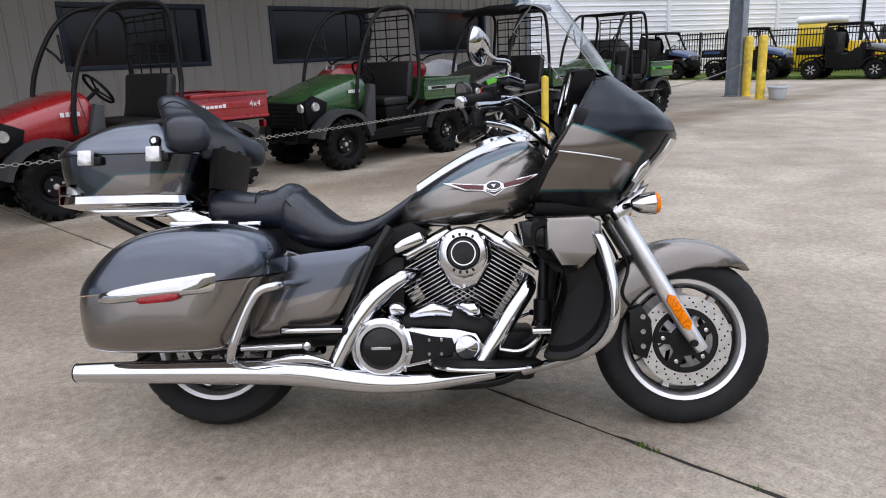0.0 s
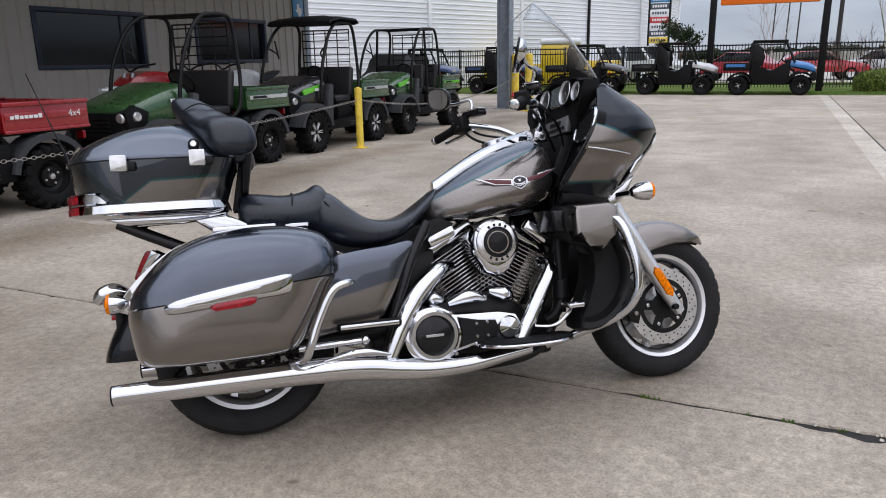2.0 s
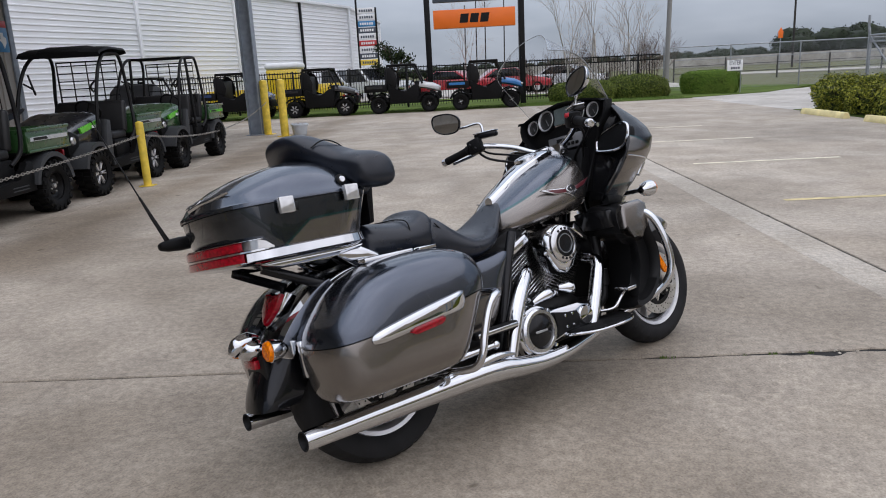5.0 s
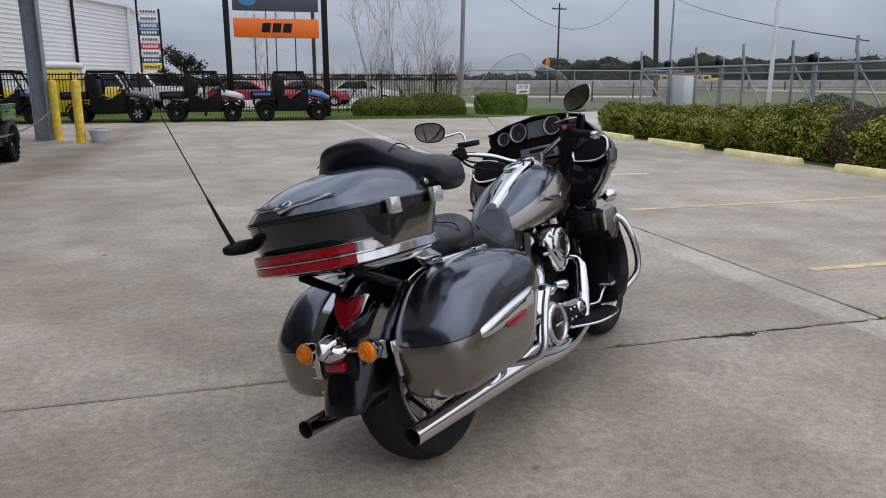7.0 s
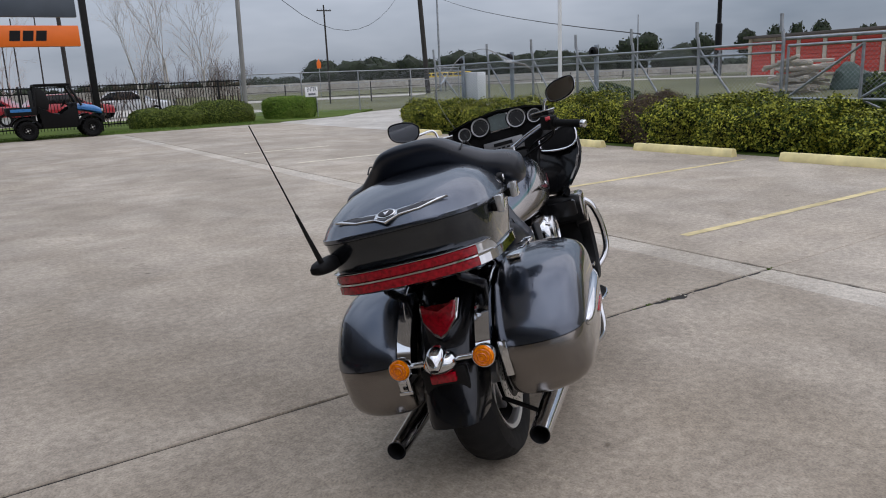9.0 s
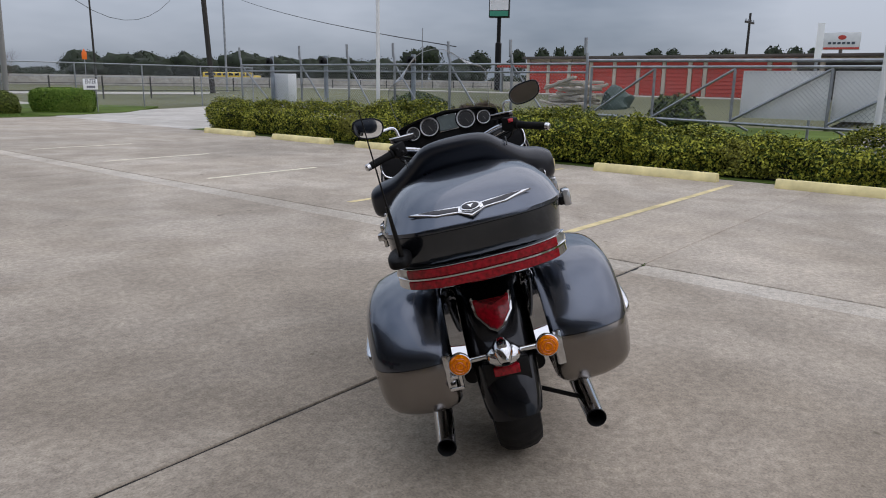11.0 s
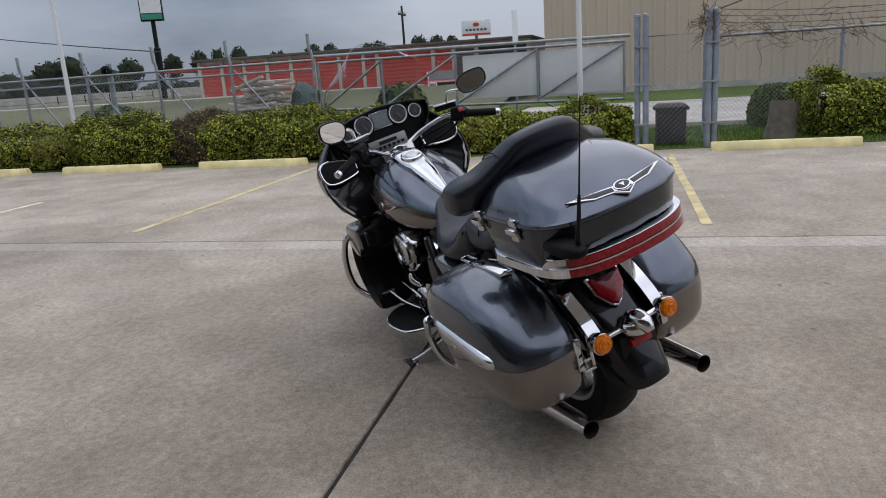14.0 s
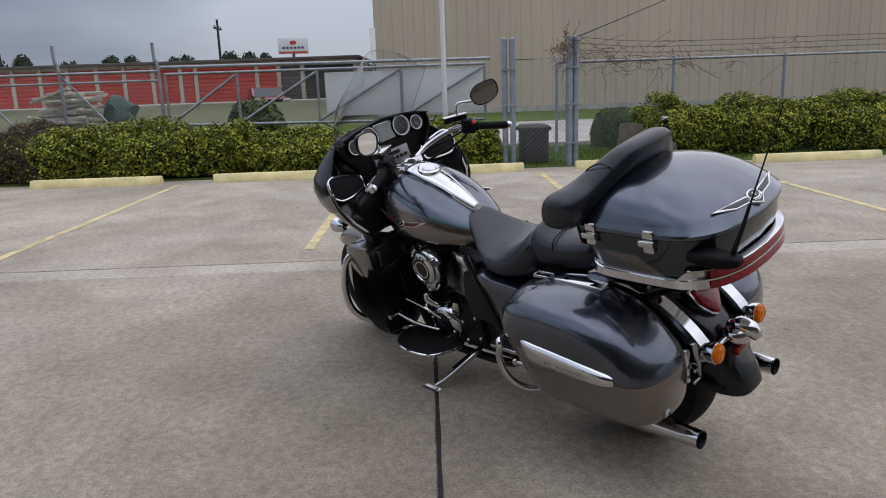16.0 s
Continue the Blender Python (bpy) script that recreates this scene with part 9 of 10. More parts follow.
# walk gate between the posts
wg = thing("walk_gate", Matrix(), "chain-link walk gate between the posts", "gate")
bm = BM()
sweep(bm, [(9.22, -1.14, 0.08), (9.22, -1.14, 1.66), (9.2, -2.0, 1.66), (9.2, -2.0, 0.08)], 0.02, 8, 1)
part("gate_frame", bm, M["galv"], wg)
ob = share("fabric", links(-2.0, -1.14, 9.21, 0.08, 1.66), wg)
ob["kind"] = "stuff"
f2 = fence_run("chain_link_fence", "galvanised chain-link fence with barbed wire behind the bushy hedge", 11.25, [-2.2, -4.35, -6.4, -8.5, -10.6, -12.7], 1.64, post_r=0.028, mat="galv_paint")
bm = BM()
rod(bm, (9.14, -2.1, 1.64), (11.25, -2.2, 1.64), 0.022, 0.022, 8)
part("top_rail", bm, M["galv"], f2)
for z in (1.78, 1.88, 1.97):
    bm = BM()
    sweep(bm, [(9.14, -2.12, z), (11.25, -4.2, z - 0.02), (11.25, -8.5, z - 0.01), (11.25, -12.7, z)], 0.006, 5, 3)
    part("barbed_wire", bm, M["dark_roof"], f2)
# dry vines along the fence's top
bm = BM()
rs = np.random.RandomState(11)
for k in range(150):
    y = -2.2 - abs(rs.normal(scale=2.1))
    p = Vector((11.2 + rs.normal(scale=0.05), y, 1.45 + rs.uniform(0, 0.42)))
    q = p + Vector((rs.normal(scale=0.08), rs.normal(scale=0.28), rs.normal(scale=0.16)))
    sweep(bm, [p, (p + q) / 2 + Vector(rs.normal(scale=0.06, size=3)), q], 0.004, 4, 3, False)
for k in range(70):
    p = Vector((9.12 + rs.normal(scale=0.05), -1.98 + rs.normal(scale=0.06), 1.62 + rs.uniform(0, 0.36)))
    q = p + Vector((rs.normal(scale=0.08), rs.normal(scale=0.09), rs.normal(scale=0.12)))
    sweep(bm, [p, (p + q) / 2 + Vector(rs.normal(scale=0.05, size=3)), q], 0.004, 4, 3, False)
solo("dry_vine", bm, plain("dry_vine", (0.13, 0.075, 0.045), 0.9, 0, 0.3, 8), "tangle of dry brown vines on the fence top", "vine", kind="stuff")
# box and stump
ub = thing("utility_box", pose(9.75, -1.55, 0, 0, 0, 4), "weathered brown utility box behind the walk gate", "utility box")
bm = BM()
box(bm, (-0.22, -0.21, 0), (0.22, 0.21, 0.56), 0.02)
part("body", bm, M["brown_box"], ub)
bm = BM()
rg = [[Vector((sx * w, sy * w, z)) for sx, sy in ((-1, -1), (1, -1), (1, 1), (-1, 1))] for z, w in ((0.54, 0.245), (0.59, 0.245), (0.635, 0.19), (0.64, 0.16))]
skin(bm, rg)
part("cap", bm, M["brown_box"], ub)
bm = BM()
lathe(bm, [(0.27, 0), (0.235, 0.08), (0.21, 0.3), (0.205, 0.55), (0.19, 0.59), (0.0, 0.565)], 18, pose(10.02, -3.22, -0.02, 5, 5, 0))
for v in bm.verts:
    v.co.x += 0.02 * noise.noise(v.co * 6)
    v.co.y += 0.02 * noise.noise(v.co * 6 + Vector((5, 0, 0)))
solo("tree_stump", bm, M["wood_cut"], "grey weathered tree stump beside the hedge", "stump")
for x, y, h in ((10.45, 10.05, 7.0), (10.45, -0.12, 7.0)):
    fp = thing("flag_pole", Matrix.Translation((x, y, 0)), "slim white steel pole behind the hedge", "pole", "white poles")
    bm = BM()
    lathe(bm, [(0.045, 0), (0.042, h * 0.5), (0.032, h)], 14)
    part("shaft", bm, M["white_paint"], fp)
    bm = BM()
    lathe(bm, [(0.09, 0), (0.09, 0.03), (0.05, 0.06)], 14)
    part("collar", bm, M["galv"], fp)
# grey meter box on the fence
bm = BM()
box(bm, (11.0, 14.0, 0.75), (11.3, 14.75, 1.5), 0.02)
box(bm, (11.1, 14.1, 0.0), (11.2, 14.2, 0.76))
box(bm, (11.1, 14.55, 0.0), (11.2, 14.65, 0.76))
solo("control_cabinet", bm, M["grey_sheet"], "pale grey control cabinet on legs behind the fence", "cabinet")

# iron picket fence along the grass strip
pf = thing("iron_fence", Matrix(), "black iron picket fence along the grass strip", "fence")
for x in np.arange(-11.2, 9.2, 2.4):
    bm = BM()
    box(bm, (x - 0.035, 27.95, 0), (x + 0.035, 28.05, 1.72), 0.006)
    part("post", bm, M["black_satin"], pf)
for z in (0.18, 1.42, 1.62):
    bm = BM()
    box(bm, (-12.2, 27.98, z), (8.9, 28.02, z + 0.045))
    part("rail", bm, M["black_satin"], pf)
for k in range(190):
    x = -12.1 + 0.11 * k
    bm = BM()
    box(bm, (x - 0.012, 27.988, 0.08), (x + 0.012, 28.012, 1.70))
    if k == 0:
        PICK = mesh_of("picket", bm, M["black_satin"])
        share("picket", PICK, pf)
    else:
        bm.free()
        share("picket", PICK, pf, Matrix.Translation((0.11 * k, 0, 0)))
fence_run("chain_link_fence", "tall galvanised chain-link fence beyond the shrubs", 30.0, [9.6, 12.5, 15.5, 18.5, 21.5], 1.9, post_r=0.03, axis="x")
fence_run("wire_fence", "thin dark post-and-wire fence across the field", 44.0, [14 + 3.2 * k for k in range(16)], 1.35, rail=True, fab=False, post_r=0.05, mat="pole_wood", axis="x")
bm = BM()
for z in (0.5, 0.95):
    rod(bm, (14, 44, z), (62, 44, z), 0.02, 0.02, 5)
solo("fence_wire", bm, M["pole_wood"], "thin dark wires strung along field posts", "wire", kind="stuff")

# ---- signs ----
sg = thing("pylon_sign", pose(1.28, 26.6, 0), "tall pylon sign with an orange panel on black posts", "sign")
for s in (-1, 1):
    bm = BM()
    box(bm, (s * 1.84 - 0.11, -0.11, 0), (s * 1.84 + 0.11, 0.11, 6.2), 0.01)
    part("post", bm, M["black_satin"], sg)
bm = BM()
box(bm, (-1.6, -0.12, 3.02), (1.6, 0.12, 3.72), 0.02)
pn = part("orange_panel", bm, M["orange_sign"], sg, "orange sign panel with black marks")
for x0 in (-0.58, -0.18, 0.22):
    bm = BM()
    prism(bm, [(x0, -0.17), (x0 + 0.32, -0.17), (x0 + 0.38, 0.17), (x0 + 0.06, 0.17)], -0.127, -0.119, 0, pose(0, 0, 3.38))
    part("panel_mark", bm, M["black_satin"], pn)
bm = BM()
box(bm, (-1.6, -0.12, 4.0), (1.6, 0.12, 4.95), 0.02)
p2 = part("dark_panel", bm, M["sign_dark"], sg)
bm = BM()
prism(bm, ell(-1.05, 4.38, 0.32, 0.22, 20, 2), -0.127, -0.119)
part("panel_mark", bm, M["sign_blue"], p2)
# stacked trade sign far back
ms = thing("trade_sign", pose(-5.1, 44, 0, 0, 0, 0), "stacked signboard with coloured panels on dark posts", "sign")
for s in (-1, 1):
    bm = BM()
    box(bm, (s * 0.60 - 0.05, -0.1, 0), (s * 0.60 + 0.05, 0.1, 5.5 if s > 0 else 6.9))
    part("post", bm, M["black_satin"], ms)
for k, mk in enumerate(("white_paint", "white_paint", "sign_blue", "sign_dark", "white_paint", "sign_red", "white_paint", "sign_dark", "yellow_paint")):
    bm = BM()
    z = 2.05 + 0.39 * (8 - k)
    box(bm, (-0.545, -0.08, z), (0.545, 0.08, z + 0.34), 0.01)
    pk = part("board", bm, M[mk], ms)
    bm = BM()
    for i in range(6):
        box(bm, (-0.42 + 0.145 * i, -0.09, z + 0.10), (-0.32 + 0.145 * i, -0.081, z + 0.24))
    part("board_mark", bm, M["sign_dark"] if mk in ("white_paint", "yellow_paint") else M["white_paint"], pk)
bm = BM()
prism(bm, [(-1.35, 6.05), (0.1, 6.05), (0.1, 6.5), (-0.2, 6.75), (-1.1, 6.75), (-1.35, 6.5)], -0.08, 0.08, 0.01)
pk = part("top_board", bm, M["white_paint"], ms)
bm = BM()
for i in range(7):
    box(bm, (-1.2 + 0.17 * i, -0.09, 6.25), (-1.09 + 0.17 * i, -0.081, 6.5))
part("board_mark", bm, M["sign_dark"], pk)
es = thing("enter_sign", pose(11.25, 26.0, 0, 0, 0, 33), "small white enter sign on a thin post", "sign")
bm = BM()
box(bm, (-0.46, -0.012, 0.86), (0.46, 0.012, 1.26), 0.006)
bd = part("board", bm, M["white_paint"], es)
bm = BM()
rod(bm, (0.40, 0.03, 0), (0.40, 0.03, 0.95), 0.02, 0.02, 8)
part("post", bm, M["galv"], es)
share("lettering", text_mesh("ENTER", 0.24, M["blue_trim"], 0.002), bd, pose(0, -0.016, 1.15, 90, 0, 0))
bm = BM()
for i in range(4):
    box(bm, (-0.26 + 0.14 * i, -0.017, 0.92), (-0.16 + 0.14 * i, -0.013, 1.0))
part("board_mark", bm, M["blue_trim"], bd)
# tall two-sided sign on a black pole, over the storage units
ts = thing("pole_sign", pose(47.0, 32.6, 0, 0, 0, -62), "green and white lightbox sign on a black pole", "sign")
bm = BM()
lathe(bm, [(0.25, 0), (0.25, 4.4), (0.16, 4.5), (0.16, 6.5)], 14)
part("pole", bm, M["black_satin"], ts)
bm = BM()
box(bm, (-0.8, -0.3, 6.35), (0.8, 0.3, 9.3), 0.03)
part("lightbox", bm, M["black_satin"], ts)
bm = BM()
box(bm, (-0.73, -0.32, 6.9), (0.73, -0.304, 9.2))
part("face", bm, M["white_paint"], ts)
bm = BM()
box(bm, (-0.73, -0.32, 6.45), (0.73, -0.304, 6.85))
part("face_band", bm, plain("green_band", (0.03, 0.25, 0.16), 0.4), ts)

# ---- buildings ----
def sheet_house(name, x0, x1, y0, y1, h, mat, label, ribs, pitch, depth):
    th = thing(name, Matrix(), label, "building")
    bm = BM()
    if ribs == "flat":
        z = 0.0
        prof = []
        while z < h:
            prof += [(z, 0.0), (z + pitch * 0.55, 0.0), (z + pitch * 0.7, depth), (z + pitch * 0.9, depth)]
            z += pitch
        prof = [(min(a, h), b) for a, b in prof] + [(h, 0)]
        for a, b, o in (((x0, y0), (x1, y0), (0, -1)), ((x1, y0), (x1, y1), (1, 0))):
            va = [bm.verts.new((a[0] + o[0] * d, a[1] + o[1] * d, z)) for z, d in prof]
            vb = [bm.verts.new((b[0] + o[0] * d, b[1] + o[1] * d, z)) for z, d in prof]
            for i in range(len(va) - 1):
                bm.faces.new((va[i], vb[i], vb[i + 1], va[i + 1]))
        box(bm, (x0, y0 + 0.15, 0), (x1 - 0.15, y1, h - 0.01))
    else:
        ribbed(bm, (x0, y1), (x0, y0), 0, h, pitch, pitch * 0.4, depth, (-1, 0))
        ribbed(bm, (x1, y1), (x0, y1), 0, h, pitch, pitch * 0.4, depth, (0, 1))
        box(bm, (x0 + 0.1, y0, 0), (x1, y1 - 0.1, h - 0.01))
    part("wall", bm, M[mat], th)
    return th


def warehouse():
    """A hall whose two visible sides carry horizontal sheet ribs."""
    th = thing("warehouse", Matrix(), "pale grey warehouse with horizontal sheet ribs", "building")
    A, B, C = Vector((-15.3, 20.5, 0)), Vector((-6.4, 45.0, 0)), Vector((-6.1, 60.0, 0))
    h, pitch, depth = 5.6, 0.21, 0.035
    prof = []
    z = 0.0
    while z < h:
        prof += [(z, 0.0), (z + pitch * 0.6, 0.0), (z + pitch * 0.75, depth), (z + pitch * 0.92, depth)]
        z += pitch
    prof = [(min(a, h), b) for a, b in prof] + [(h, 0)]
    for p, q in ((A, B), (B, C)):
        d = (q - p).normalized()
        o = Vector((d.y, -d.x, 0))
        bm = BM()
        va = [bm.verts.new(p + o * b + Vector((0, 0, a))) for a, b in prof]
        vb = [bm.verts.new(q + o * b + Vector((0, 0, a))) for a, b in prof]
        for i in range(len(va) - 1):
            bm.faces.new((va[i], vb[i], vb[i + 1], va[i + 1]))
        wl = part("wall", bm, M["grey_sheet"], th)
        L = (q - p).length
        for t in ([0.3, 0.55, 0.78, 1.0] if p is A else [0.33, 0.66, 1.0]):
            m = Matrix.Translation(p + d * L * t) @ Matrix.Rotation(math.atan2(d.y, d.x), 4, "Z")
            b2 = BM()
            box(b2, (-0.07, -0.14, 0), (0.07, -0.03, h), 0.01, 2, m)
            part("downpipe", b2, M["black_satin"] if abs(t - 0.78) < 0.01 else M["grey_sheet"], wl)
        b2 = BM()
        m = Matrix.Translation(p) @ Matrix.Rotation(math.atan2(d.y, d.x), 4, "Z")
        box(b2, (0, -0.2, h), (L, 0.3, h + 0.16), 0.02, 2, m)
        part("eave", b2, M["grey_sheet"], wl)
    bm = BM()
    lo = [bm.verts.new(v + Vector((-0.3 if v.x > -10 else 0, 0, h - 0.05))) for v in (A, B, C, Vector((-40, 60, 0)), Vector((-40, 20.5, 0)))]
    bm.faces.new(lo)
    part("roof", bm, M["grey_sheet"], th)
    return th


warehouse()
bb = sheet_house("beige_hall", 30, 55, -70, 2.3, 8.5, "beige_sheet", "large beige sheet-metal hall with upright ribs", "up", 0.46, 0.045)
bm = BM()
box(bm, (29.9, -70, 0), (29.975, 2.33, 0.25))
part("plinth", bm, M["concrete_road"], bb)
# raised yard with storage units
bm = BM()
rows = []
for x, z in ((23.5, -0.05), (30.0, 0.45), (34.0, 0.74), (60.0, 0.75)):
    rows.append([Vector((x, y, z)) for y in (3.5, 14, 26, 44)])
skin(bm, rows, False, False)
solo("embankment", bm, M["field"], "low grass embankment before the storage units", "ground", kind="structure")
bm = BM()
box(bm, (34.2, 3.6, 0.72), (38.0, 43.0, 0.765))
solo("storage_yard", bm, M["concrete_road"], "pale paved apron along the storage units", "pavement", kind="structure")
su = thing("storage_units", Matrix(), "long row of storage units with red roll-up doors", "building")
SX, Z0 = 38.0, 0.76
bm = BM()
box(bm, (SX + 0.12, 3.9, Z0), (SX + 8, 23.9, 2.82))
part("wall", bm, M["cream"], su)
bm = BM()
box(bm, (SX - 0.35, 3.7, 2.82), (SX + 8.4, 24.1, 2.97), 0.02)
part("roof", bm, M["dark_roof"], su)
y = 4.1
for w, mk in ((2.6, "brown_box"), (1.0, "dark_roof"), (0.9, "red_door"), (3.0, "red_door"), (0.55, "red_door"), (1.2, "red_door"), (1.25, "red_door"), (1.2, "red_door"), (1.25, "red_door"), (1.2, "red_door"), (1.2, "red_door"), (1.2, "red_door")):
    bm = BM()
    prof, z = [], Z0
    while z < 2.6:
        prof += [(SX + 0.06, z), (SX + 0.02, z + 0.02), (SX + 0.02, z + 0.17), (SX + 0.06, z + 0.19)]
        z += 0.21
    skin(bm, [[Vector((x, yy, zz)) for x, zz in prof + [(SX + 0.11, prof[-1][1]), (SX + 0.11, Z0)]] for yy in (y, y + w)])
    part("roll_door", bm, M[mk], su)
    bm = BM()
    box(bm, (SX, y + w + 0.03, Z0), (SX + 0.2, y + w + 0.24, 2.82), 0.01)
    part("pier", bm, M["cream"], su)
    y += w + 0.28
sh = thing("open_shed", Matrix(), "open shed with a faded red roof beside the units", "shed")
bm = BM()
box(bm, (39, 24.2, 2.35), (45, 27.0, 2.6), 0.05)
part("roof", bm, M["red_door"], sh)
for xx, yy in ((39.2, 24.4), (39.2, 26.7), (44.7, 24.4), (44.7, 26.7)):
    bm = BM()
    box(bm, (xx, yy, 0.74), (xx + 0.15, yy + 0.15, 2.35))
    part("post", bm, M["galv"], sh)
M["board_white"] = plain("weathered_white_board", (0.86, 0.87, 0.86), 0.7, 0, 0.08, 2.5, 0.2, 30)
# white privacy boards behind two bays of the gate
wb_ = thing("privacy_board", Matrix(), "white boards fixed behind two bays of the gate", "panel")
for a, b in ((-0.82, 0.60), (0.66, 1.98)):
    bm = BM()
    box(bm, (10.86, a, 0.84), (10.875, b, 1.60), 0.003)
    part("board", bm, M["board_white"], wb_)
# slim white panel on a post behind the gate
ps_ = thing("panel_sign", pose(12.18, 1.2, 0, 0, 0, 35), "slim white panel sign on a steel post", "sign")
bm = BM()
rod(bm, (0, 0, 0), (0, 0, 2.3), 0.025, 0.025, 10)
part("post", bm, M["galv"], ps_)
bm = BM()
box(bm, (-0.03, -0.06, 1.78), (-0.024, 0.06, 2.42), 0.001, 1)
part("panel", bm, M["board_white"], ps_)
# billboard
bl = thing("billboard", pose(74, 13.5, 0, 0, 0, -78), "small white and red billboard above the roofs", "billboard")
bm = BM()
box(bm, (-1.5, -0.1, 4.75), (1.5, 0.1, 6.3), 0.03)
part("board", bm, M["white_paint"], bl)
bm = BM()
box(bm, (-1.44, -0.12, 4.8), (1.44, -0.104, 4.98))
part("red_band", bm, M["red_door"], bl)
bm = BM()
prism(bm, ell(0, 5.85, 0.34, 0.2, 20, 2), -0.125, -0.104)
part("board_mark", bm, M["red_door"], bl)
for k in range(6):
    bm = BM()
    box(bm, (-1.1 + 0.38 * k, -0.12, 5.25), (-0.84 + 0.38 * k, -0.104, 5.45))
    part("board_mark", bm, M["sign_dark"], bl)
bm = BM()
rod(bm, (0, 0, 0), (0, 0, 4.8), 0.15, 0.15, 10)
part("pole", bm, M["dark_roof"], bl)
# stacked timber under a green sheet
M["old_timber"] = plain("old_timber", (0.42, 0.37, 0.31), 0.9, 0, 0.25, 3)
lp = thing("timber_pile", Matrix(), "pile of old pale timbers beside a green tarpaulin", "timber pile")
rs = np.random.RandomState(21)
for k in range(26):
    bm = BM()
    box(bm, (-0.10, -1.0, -0.06), (0.10, 1.0, 0.06), 0.02, 1, pose(27 + rs.normal(scale=0.5), 14.3 + rs.normal(scale=0.3), 0.3 + 0.045 * k, rs.normal(scale=7), rs.normal(scale=6), rs.normal(scale=24)))
    part("timber", bm, M["old_timber"], lp)
bm = BM()
ball(bm, (28.4, 12.9, 0.5), (0.8, 0.62, 0.75), 24, 14)
for v in bm.verts:
    v.co += Vector((noise.noise(v.co * 2.1), noise.noise(v.co * 2.1 + Vector((7, 0, 0))), noise.noise(v.co * 1.5))) * 0.22
solo("tarpaulin", bm, plain("green_tarp", (0.025, 0.055, 0.045), 0.6, 0, 0.2, 2), "dark green tarpaulin draped over a heap", "tarpaulin")
# long pale barrier across the field and a parked bus
bm = BM()
box(bm, (-90, -0.3, 0), (85, 0.3, 1.6), 0.05, 1, pose(75, 100, 0, 0, 0, -33))
solo("barrier_wall", bm, M["concrete_road"], "long low pale concrete barrier across the field", "wall")
bus = thing("bus", pose(80, 117, 0.6, 0, 0, -33), "yellow bus parked far across the field", "bus")
bm = BM()
box(bm, (-5, -1.2, 0.5), (4, 1.2, 1.9), 0.2, 3)
box(bm, (4, -1.0, 0.5), (5.4, 1.0, 1.4), 0.2, 3)
part("body", bm, PAINT["yellow"], bus)
for k in range(8):
    bm = BM()
    box(bm, (-4.6 + 1.05 * k, -1.24, 1.3), (-3.8 + 1.05 * k, -1.19, 1.75), 0.02)
    part("window", bm, M["window_dark"], bus)
bm = BM()
for xx in (-3, 3.6):
    lathe(bm, [(0.0, -1.25), (0.5, -1.25), (0.5, 1.25), (0.0, 1.25)], 18, Matrix.Translation((xx, 0, 0.5)) @ pose(0, 0, 0, 90, 0, 0))
part("wheel", bm, M["rubber"], bus)


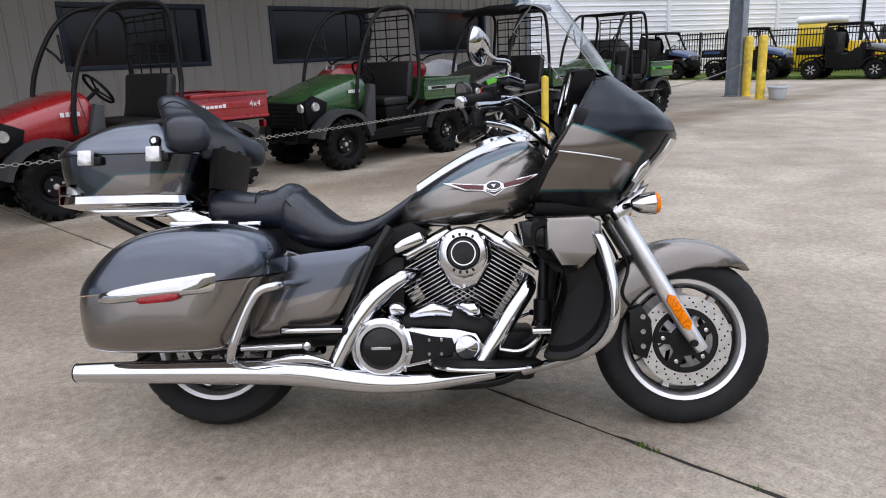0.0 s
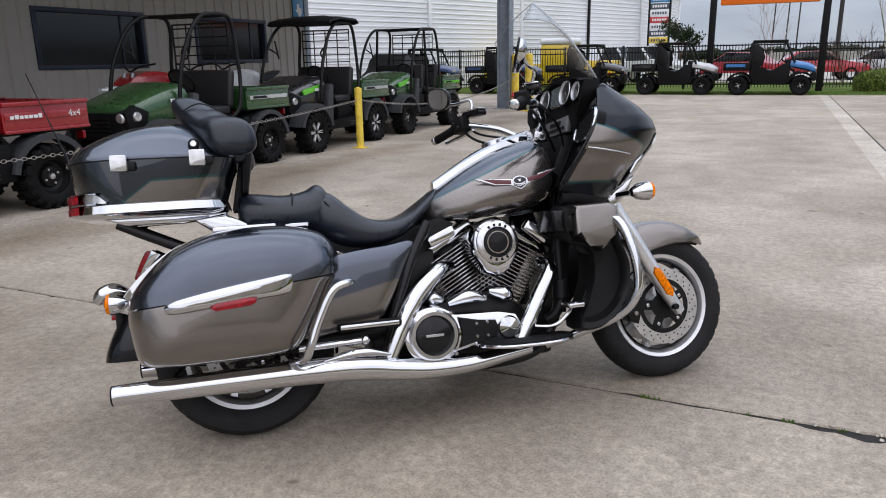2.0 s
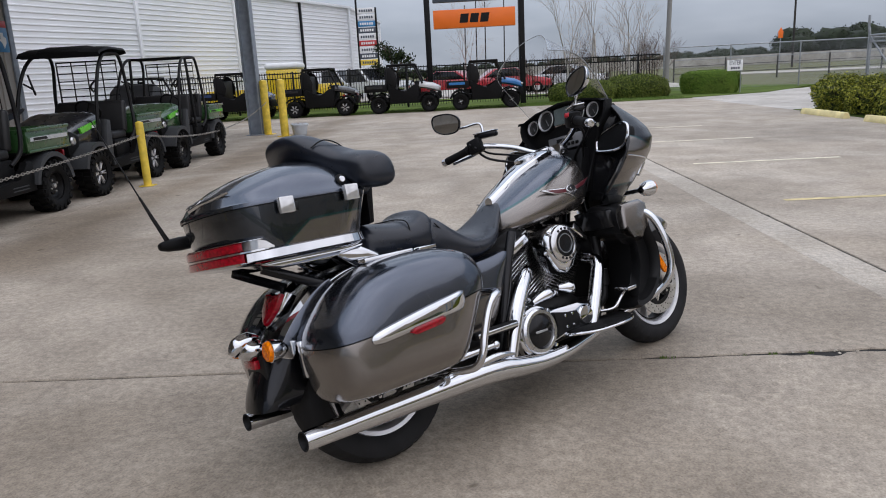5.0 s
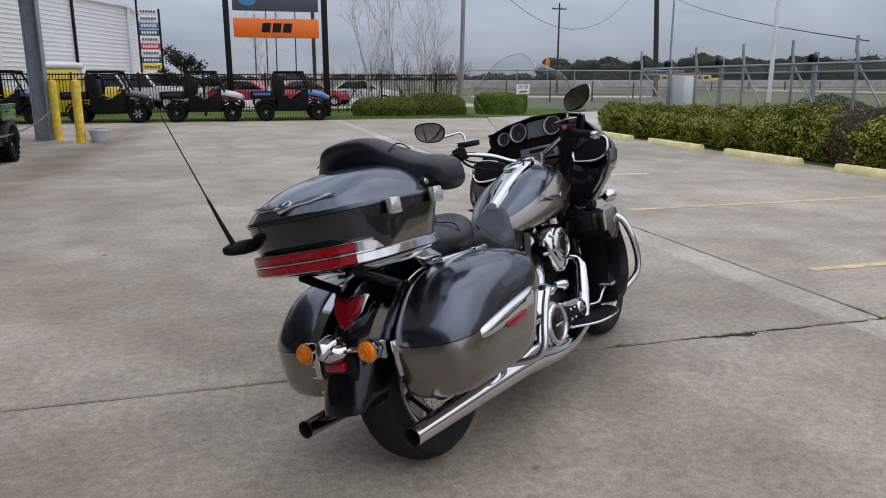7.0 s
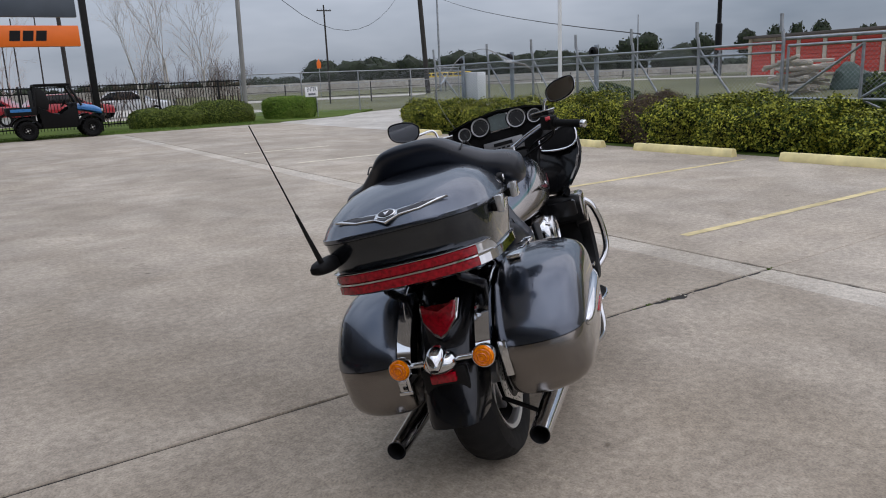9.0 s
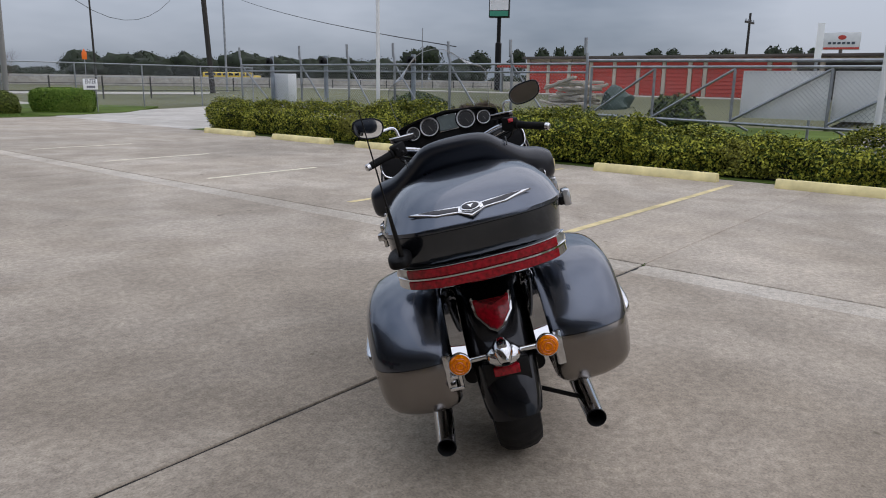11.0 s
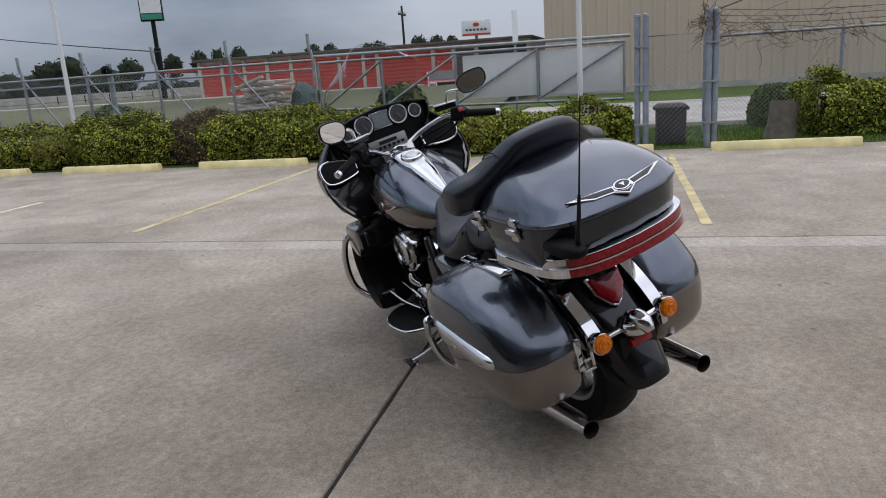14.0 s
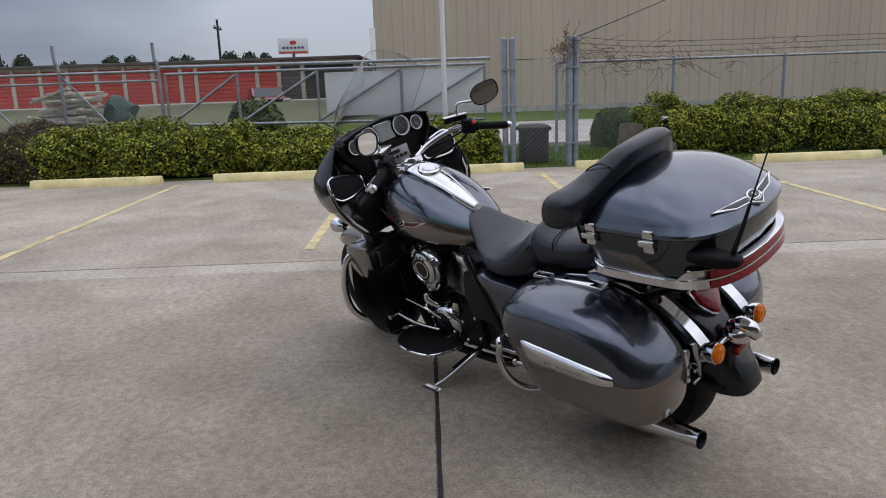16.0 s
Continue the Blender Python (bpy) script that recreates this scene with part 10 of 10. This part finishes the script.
# ---- cars in the yard ----
def car(x, y, rz, colour, label, truck=False):
    th = thing("pickup_truck" if truck else "car", pose(x, y, 0, 0, 0, rz), label, "pickup truck" if truck else "car", "parked cars in the yard")
    L = 2.7 if truck else 2.25
    bm = BM()
    if truck:
        out = [(-L, 0.55), (-L, 1.02), (-0.75, 1.05), (-0.7, 1.08), (0.95, 1.10), (1.2, 1.12), (L - 0.1, 1.05), (L, 0.9), (L, 0.5)]
    else:
        out = [(-L, 0.45), (-L, 0.85), (-1.8, 0.95), (1.0, 0.95), (1.9, 0.82), (L, 0.70), (L, 0.35)]
    prism(bm, out, -0.92, 0.92, 0.07, None, 0, 3)
    body = part("body", bm, PAINT[colour], th)
    bm = BM()
    cab = [(-0.75, 1.05), (-0.6, 1.75), (0.35, 1.80), (1.0, 1.10)] if truck else [(-1.75, 0.93), (-1.05, 1.40), (0.2, 1.43), (1.05, 0.93)]
    prism(bm, cab, -0.78, 0.78, 0.07, None, 0, 3)
    part("cabin", bm, PAINT[colour], th)
    for s in (-1, 1):
        bm = BM()
        k = [(x_ * 0.86, z * 0.97 + 0.02) for x_, z in cab]
        prism(bm, [(a, max(b, cab[0][1] + 0.04)) for a, b in k], s * 0.775, s * 0.79, 0.004)
        part("side_window", bm, M["window_dark"], th)
        bm = BM()
        box(bm, (L - 0.06, s * 0.5, 0.72), (L + 0.02, s * 0.86, 0.88), 0.02)
        part("headlight", bm, M["clear_lens"], th)
    bm = BM()
    a, b = Vector((cab[2][0], 0, cab[2][1])), Vector((cab[3][0], 0, cab[3][1]))
    d = (b - a).normalized()
    n_ = Vector((d.z, 0, -d.x)) * -1
    if n_.x < 0:
        n_ = -n_
    q = [a + d * 0.07 + n_ * 0.012, b - d * 0.07 + n_ * 0.012]
    vs = [bm.verts.new((p.x, yy, p.z)) for p, yy in ((q[0], -0.68), (q[0], 0.68), (q[1], 0.72), (q[1], -0.72))]
    bm.faces.new(vs)
    part("windscreen", bm, M["window_dark"], th)
    bm = BM()
    box(bm, (L - 0.05, -0.85, 0.40), (L + 0.07, 0.85, 0.58), 0.04)
    box(bm, (L - 0.02, -0.45, 0.62), (L + 0.03, 0.45, 0.86), 0.02)
    part("bumper", bm, M["chrome_soft"] if truck else M["black_plastic"], th)
    for xx in (L * 0.62, -L * 0.62):
        for s in (-1, 1):
            bm = BM()
            r = 0.38 if truck else 0.32
            lathe(bm, [(0.0, 0.03), (r * 0.6, 0.04), (r * 0.62, 0.08), (r * 0.9, 0.1), (r, 0.04), (r, -0.12), (0.0, -0.12)], 24, Matrix.Translation((xx, s * 0.84, r)) @ pose(0, 0, 0, -90 * s, 0, 0))
            part("wheel", bm, M["rubber"], th)
            bm = BM()
            lathe(bm, [(0.0, 0.05), (r * 0.58, 0.07), (r * 0.6, 0.03)], 20, Matrix.Translation((xx, s * 0.84, r)) @ pose(0, 0, 0, -90 * s, 0, 0))
            part("rim", bm, M["alloy"], th)


car(-4.5, 36.5, -35, "white", "white pickup truck behind the iron fence", True)
car(-6.2, 38.5, -30, "white", "white pickup truck behind the iron fence", True)
car(-0.3, 38.5, 160, "carred", "red car behind the iron fence")
car(3.4, 39.5, 10, "carred", "red car behind the iron fence")
car(7.0, 41.0, -20, "white", "white car behind the iron fence")
car(35.8, 8.4, 200, "carred", "dark red car beside the storage yard")
for x0, x1, y, z1, cap in ((-11.0, -8.2, 30.4, 1.05, False), (-8.0, -5.0, 31.2, 1.15, False), (-7.9, -6.5, 29.4, 1.85, True)):
    th = thing("yellow_container", Matrix(), "yellow steel container behind the iron fence", "container", "yellow containers")
    bm = BM()
    box(bm, (x0, y, 0.1), (x1, y + 1.5, z1), 0.05, 2)
    part("body", bm, PAINT["yellow"], th)
    for k in range(int((x1 - x0) / 0.6)):
        bm = BM()
        box(bm, (x0 + 0.2 + 0.6 * k, y - 0.03, 0.15), (x0 + 0.32 + 0.6 * k, y - 0.002, z1 - 0.08), 0.006)
        part("rib", bm, PAINT["yellow"], th)
    if cap:
        bm = BM()
        box(bm, (x0 - 0.05, y - 0.05, z1), (x1 + 0.05, y + 1.55, z1 + 0.28), 0.12, 3)
        part("lid", bm, M["white_paint"], th)

# ---- poles and wires ----
M["grey_wood"] = plain("grey_weathered_wood", (0.24, 0.235, 0.225), 0.9, 0, 0.25, 4, 0.5, 30, stretch=(1, 1, 0.1))


def power_pole(x, y, h, r, label, lean=(0, 0), arm=True, mat="pole_wood"):
    th = thing("power_pole", Matrix.Translation((x, y, 0)), label, "pole", "utility poles")
    bm = BM()
    sweep(bm, [(0, 0, 0), (lean[0] * 0.5, lean[1] * 0.5, h * 0.5), (lean[0], lean[1], h)], [r, r * 0.9, r * 0.7], 12, 3)
    part("shaft", bm, M[mat], th)
    if arm:
        bm = BM()
        box(bm, (lean[0] - 0.9, lean[1] - 0.06, h - 0.7), (lean[0] + 0.9, lean[1] + 0.06, h - 0.58))
        part("crossarm", bm, M[mat], th)
        bm = BM()
        for k in (-0.8, -0.3, 0.3, 0.8):
            lathe(bm, [(0.0, 0.16), (0.05, 0.14), (0.06, 0.0)], 8, Matrix.Translation((lean[0] + k, lean[1], h - 0.58)))
        part("insulator", bm, M["galv"], th)


power_pole(33.5, 52.0, 15.0, 0.22, "dark leaning wooden utility pole beside the road", (-0.7, 0.2), False)
power_pole(9.6, 29.6, 8.0, 0.11, "grey leaning wooden pole beside the shrubs", (0.22, 0.1), False, "grey_wood")
power_pole(36.5, 78.7, 10.3, 0.12, "far wooden utility pole with a crossarm")
power_pole(52.9, 15.2, 6.4, 0.11, "far wooden utility pole with a crossarm")
power_pole(31.7, 47.3, 9.5, 0.09, "thin grey steel pole in the field", (0, 0), False, "galv")
power_pole(60, 52, 7.0, 0.08, "thin grey steel pole in the field", (0, 0), False, "galv")
for x, h in ((1.0, 6.0), (1.83, 6.4), (2.48, 6.2), (3.89, 6.6)):
    power_pole(x, 46 + h, h, 0.05, "thin dark pole behind the pylon sign", (0.1, 0), False)
power_pole(4.6, 46, 9.0, 0.13, "far wooden utility pole with a crossarm")


mk = thing("field_marker", Matrix.Translation((31.7, 70.6, 0)), "orange marker on a thin post far across the field", "marker")
bm = BM()
rod(bm, (0, 0, 0), (0, 0, 3.1), 0.04, 0.04, 8)
part("post", bm, M["galv"], mk)
bm = BM()
prism(bm, [(-0.22, 2.95), (0.22, 2.95), (0.24, 3.55), (0.0, 3.95), (-0.24, 3.55)], -0.04, 0.04, 0.01)
part("marker_panel", bm, M["orange_sign"], mk)


def wire(a, b, sag, r, label):
    bm = BM()
    a, b = Vector(a), Vector(b)
    sweep(bm, [a + (b - a) * t - Vector((0, 0, sag * 4 * t * (1 - t))) for t in [k / 14 for k in range(15)]], r, 5, 1)
    return solo("overhead_wire", bm, M["black_satin"], label, "cable")


wire((32.9, 52.1, 9.0), (11.0, 8.2, 2.1), 0.5, 0.012, "dark service cable sloping down to the gate")
wire((9.8, 29.7, 7.0), (32.9, 52.1, 11.2), 4.4, 0.014, "dark overhead cable sagging between poles")
wire((9.15, -2.1, 1.95), (40, -22, 9.0), 0.1, 0.01, "dark cable rising beyond the fence")
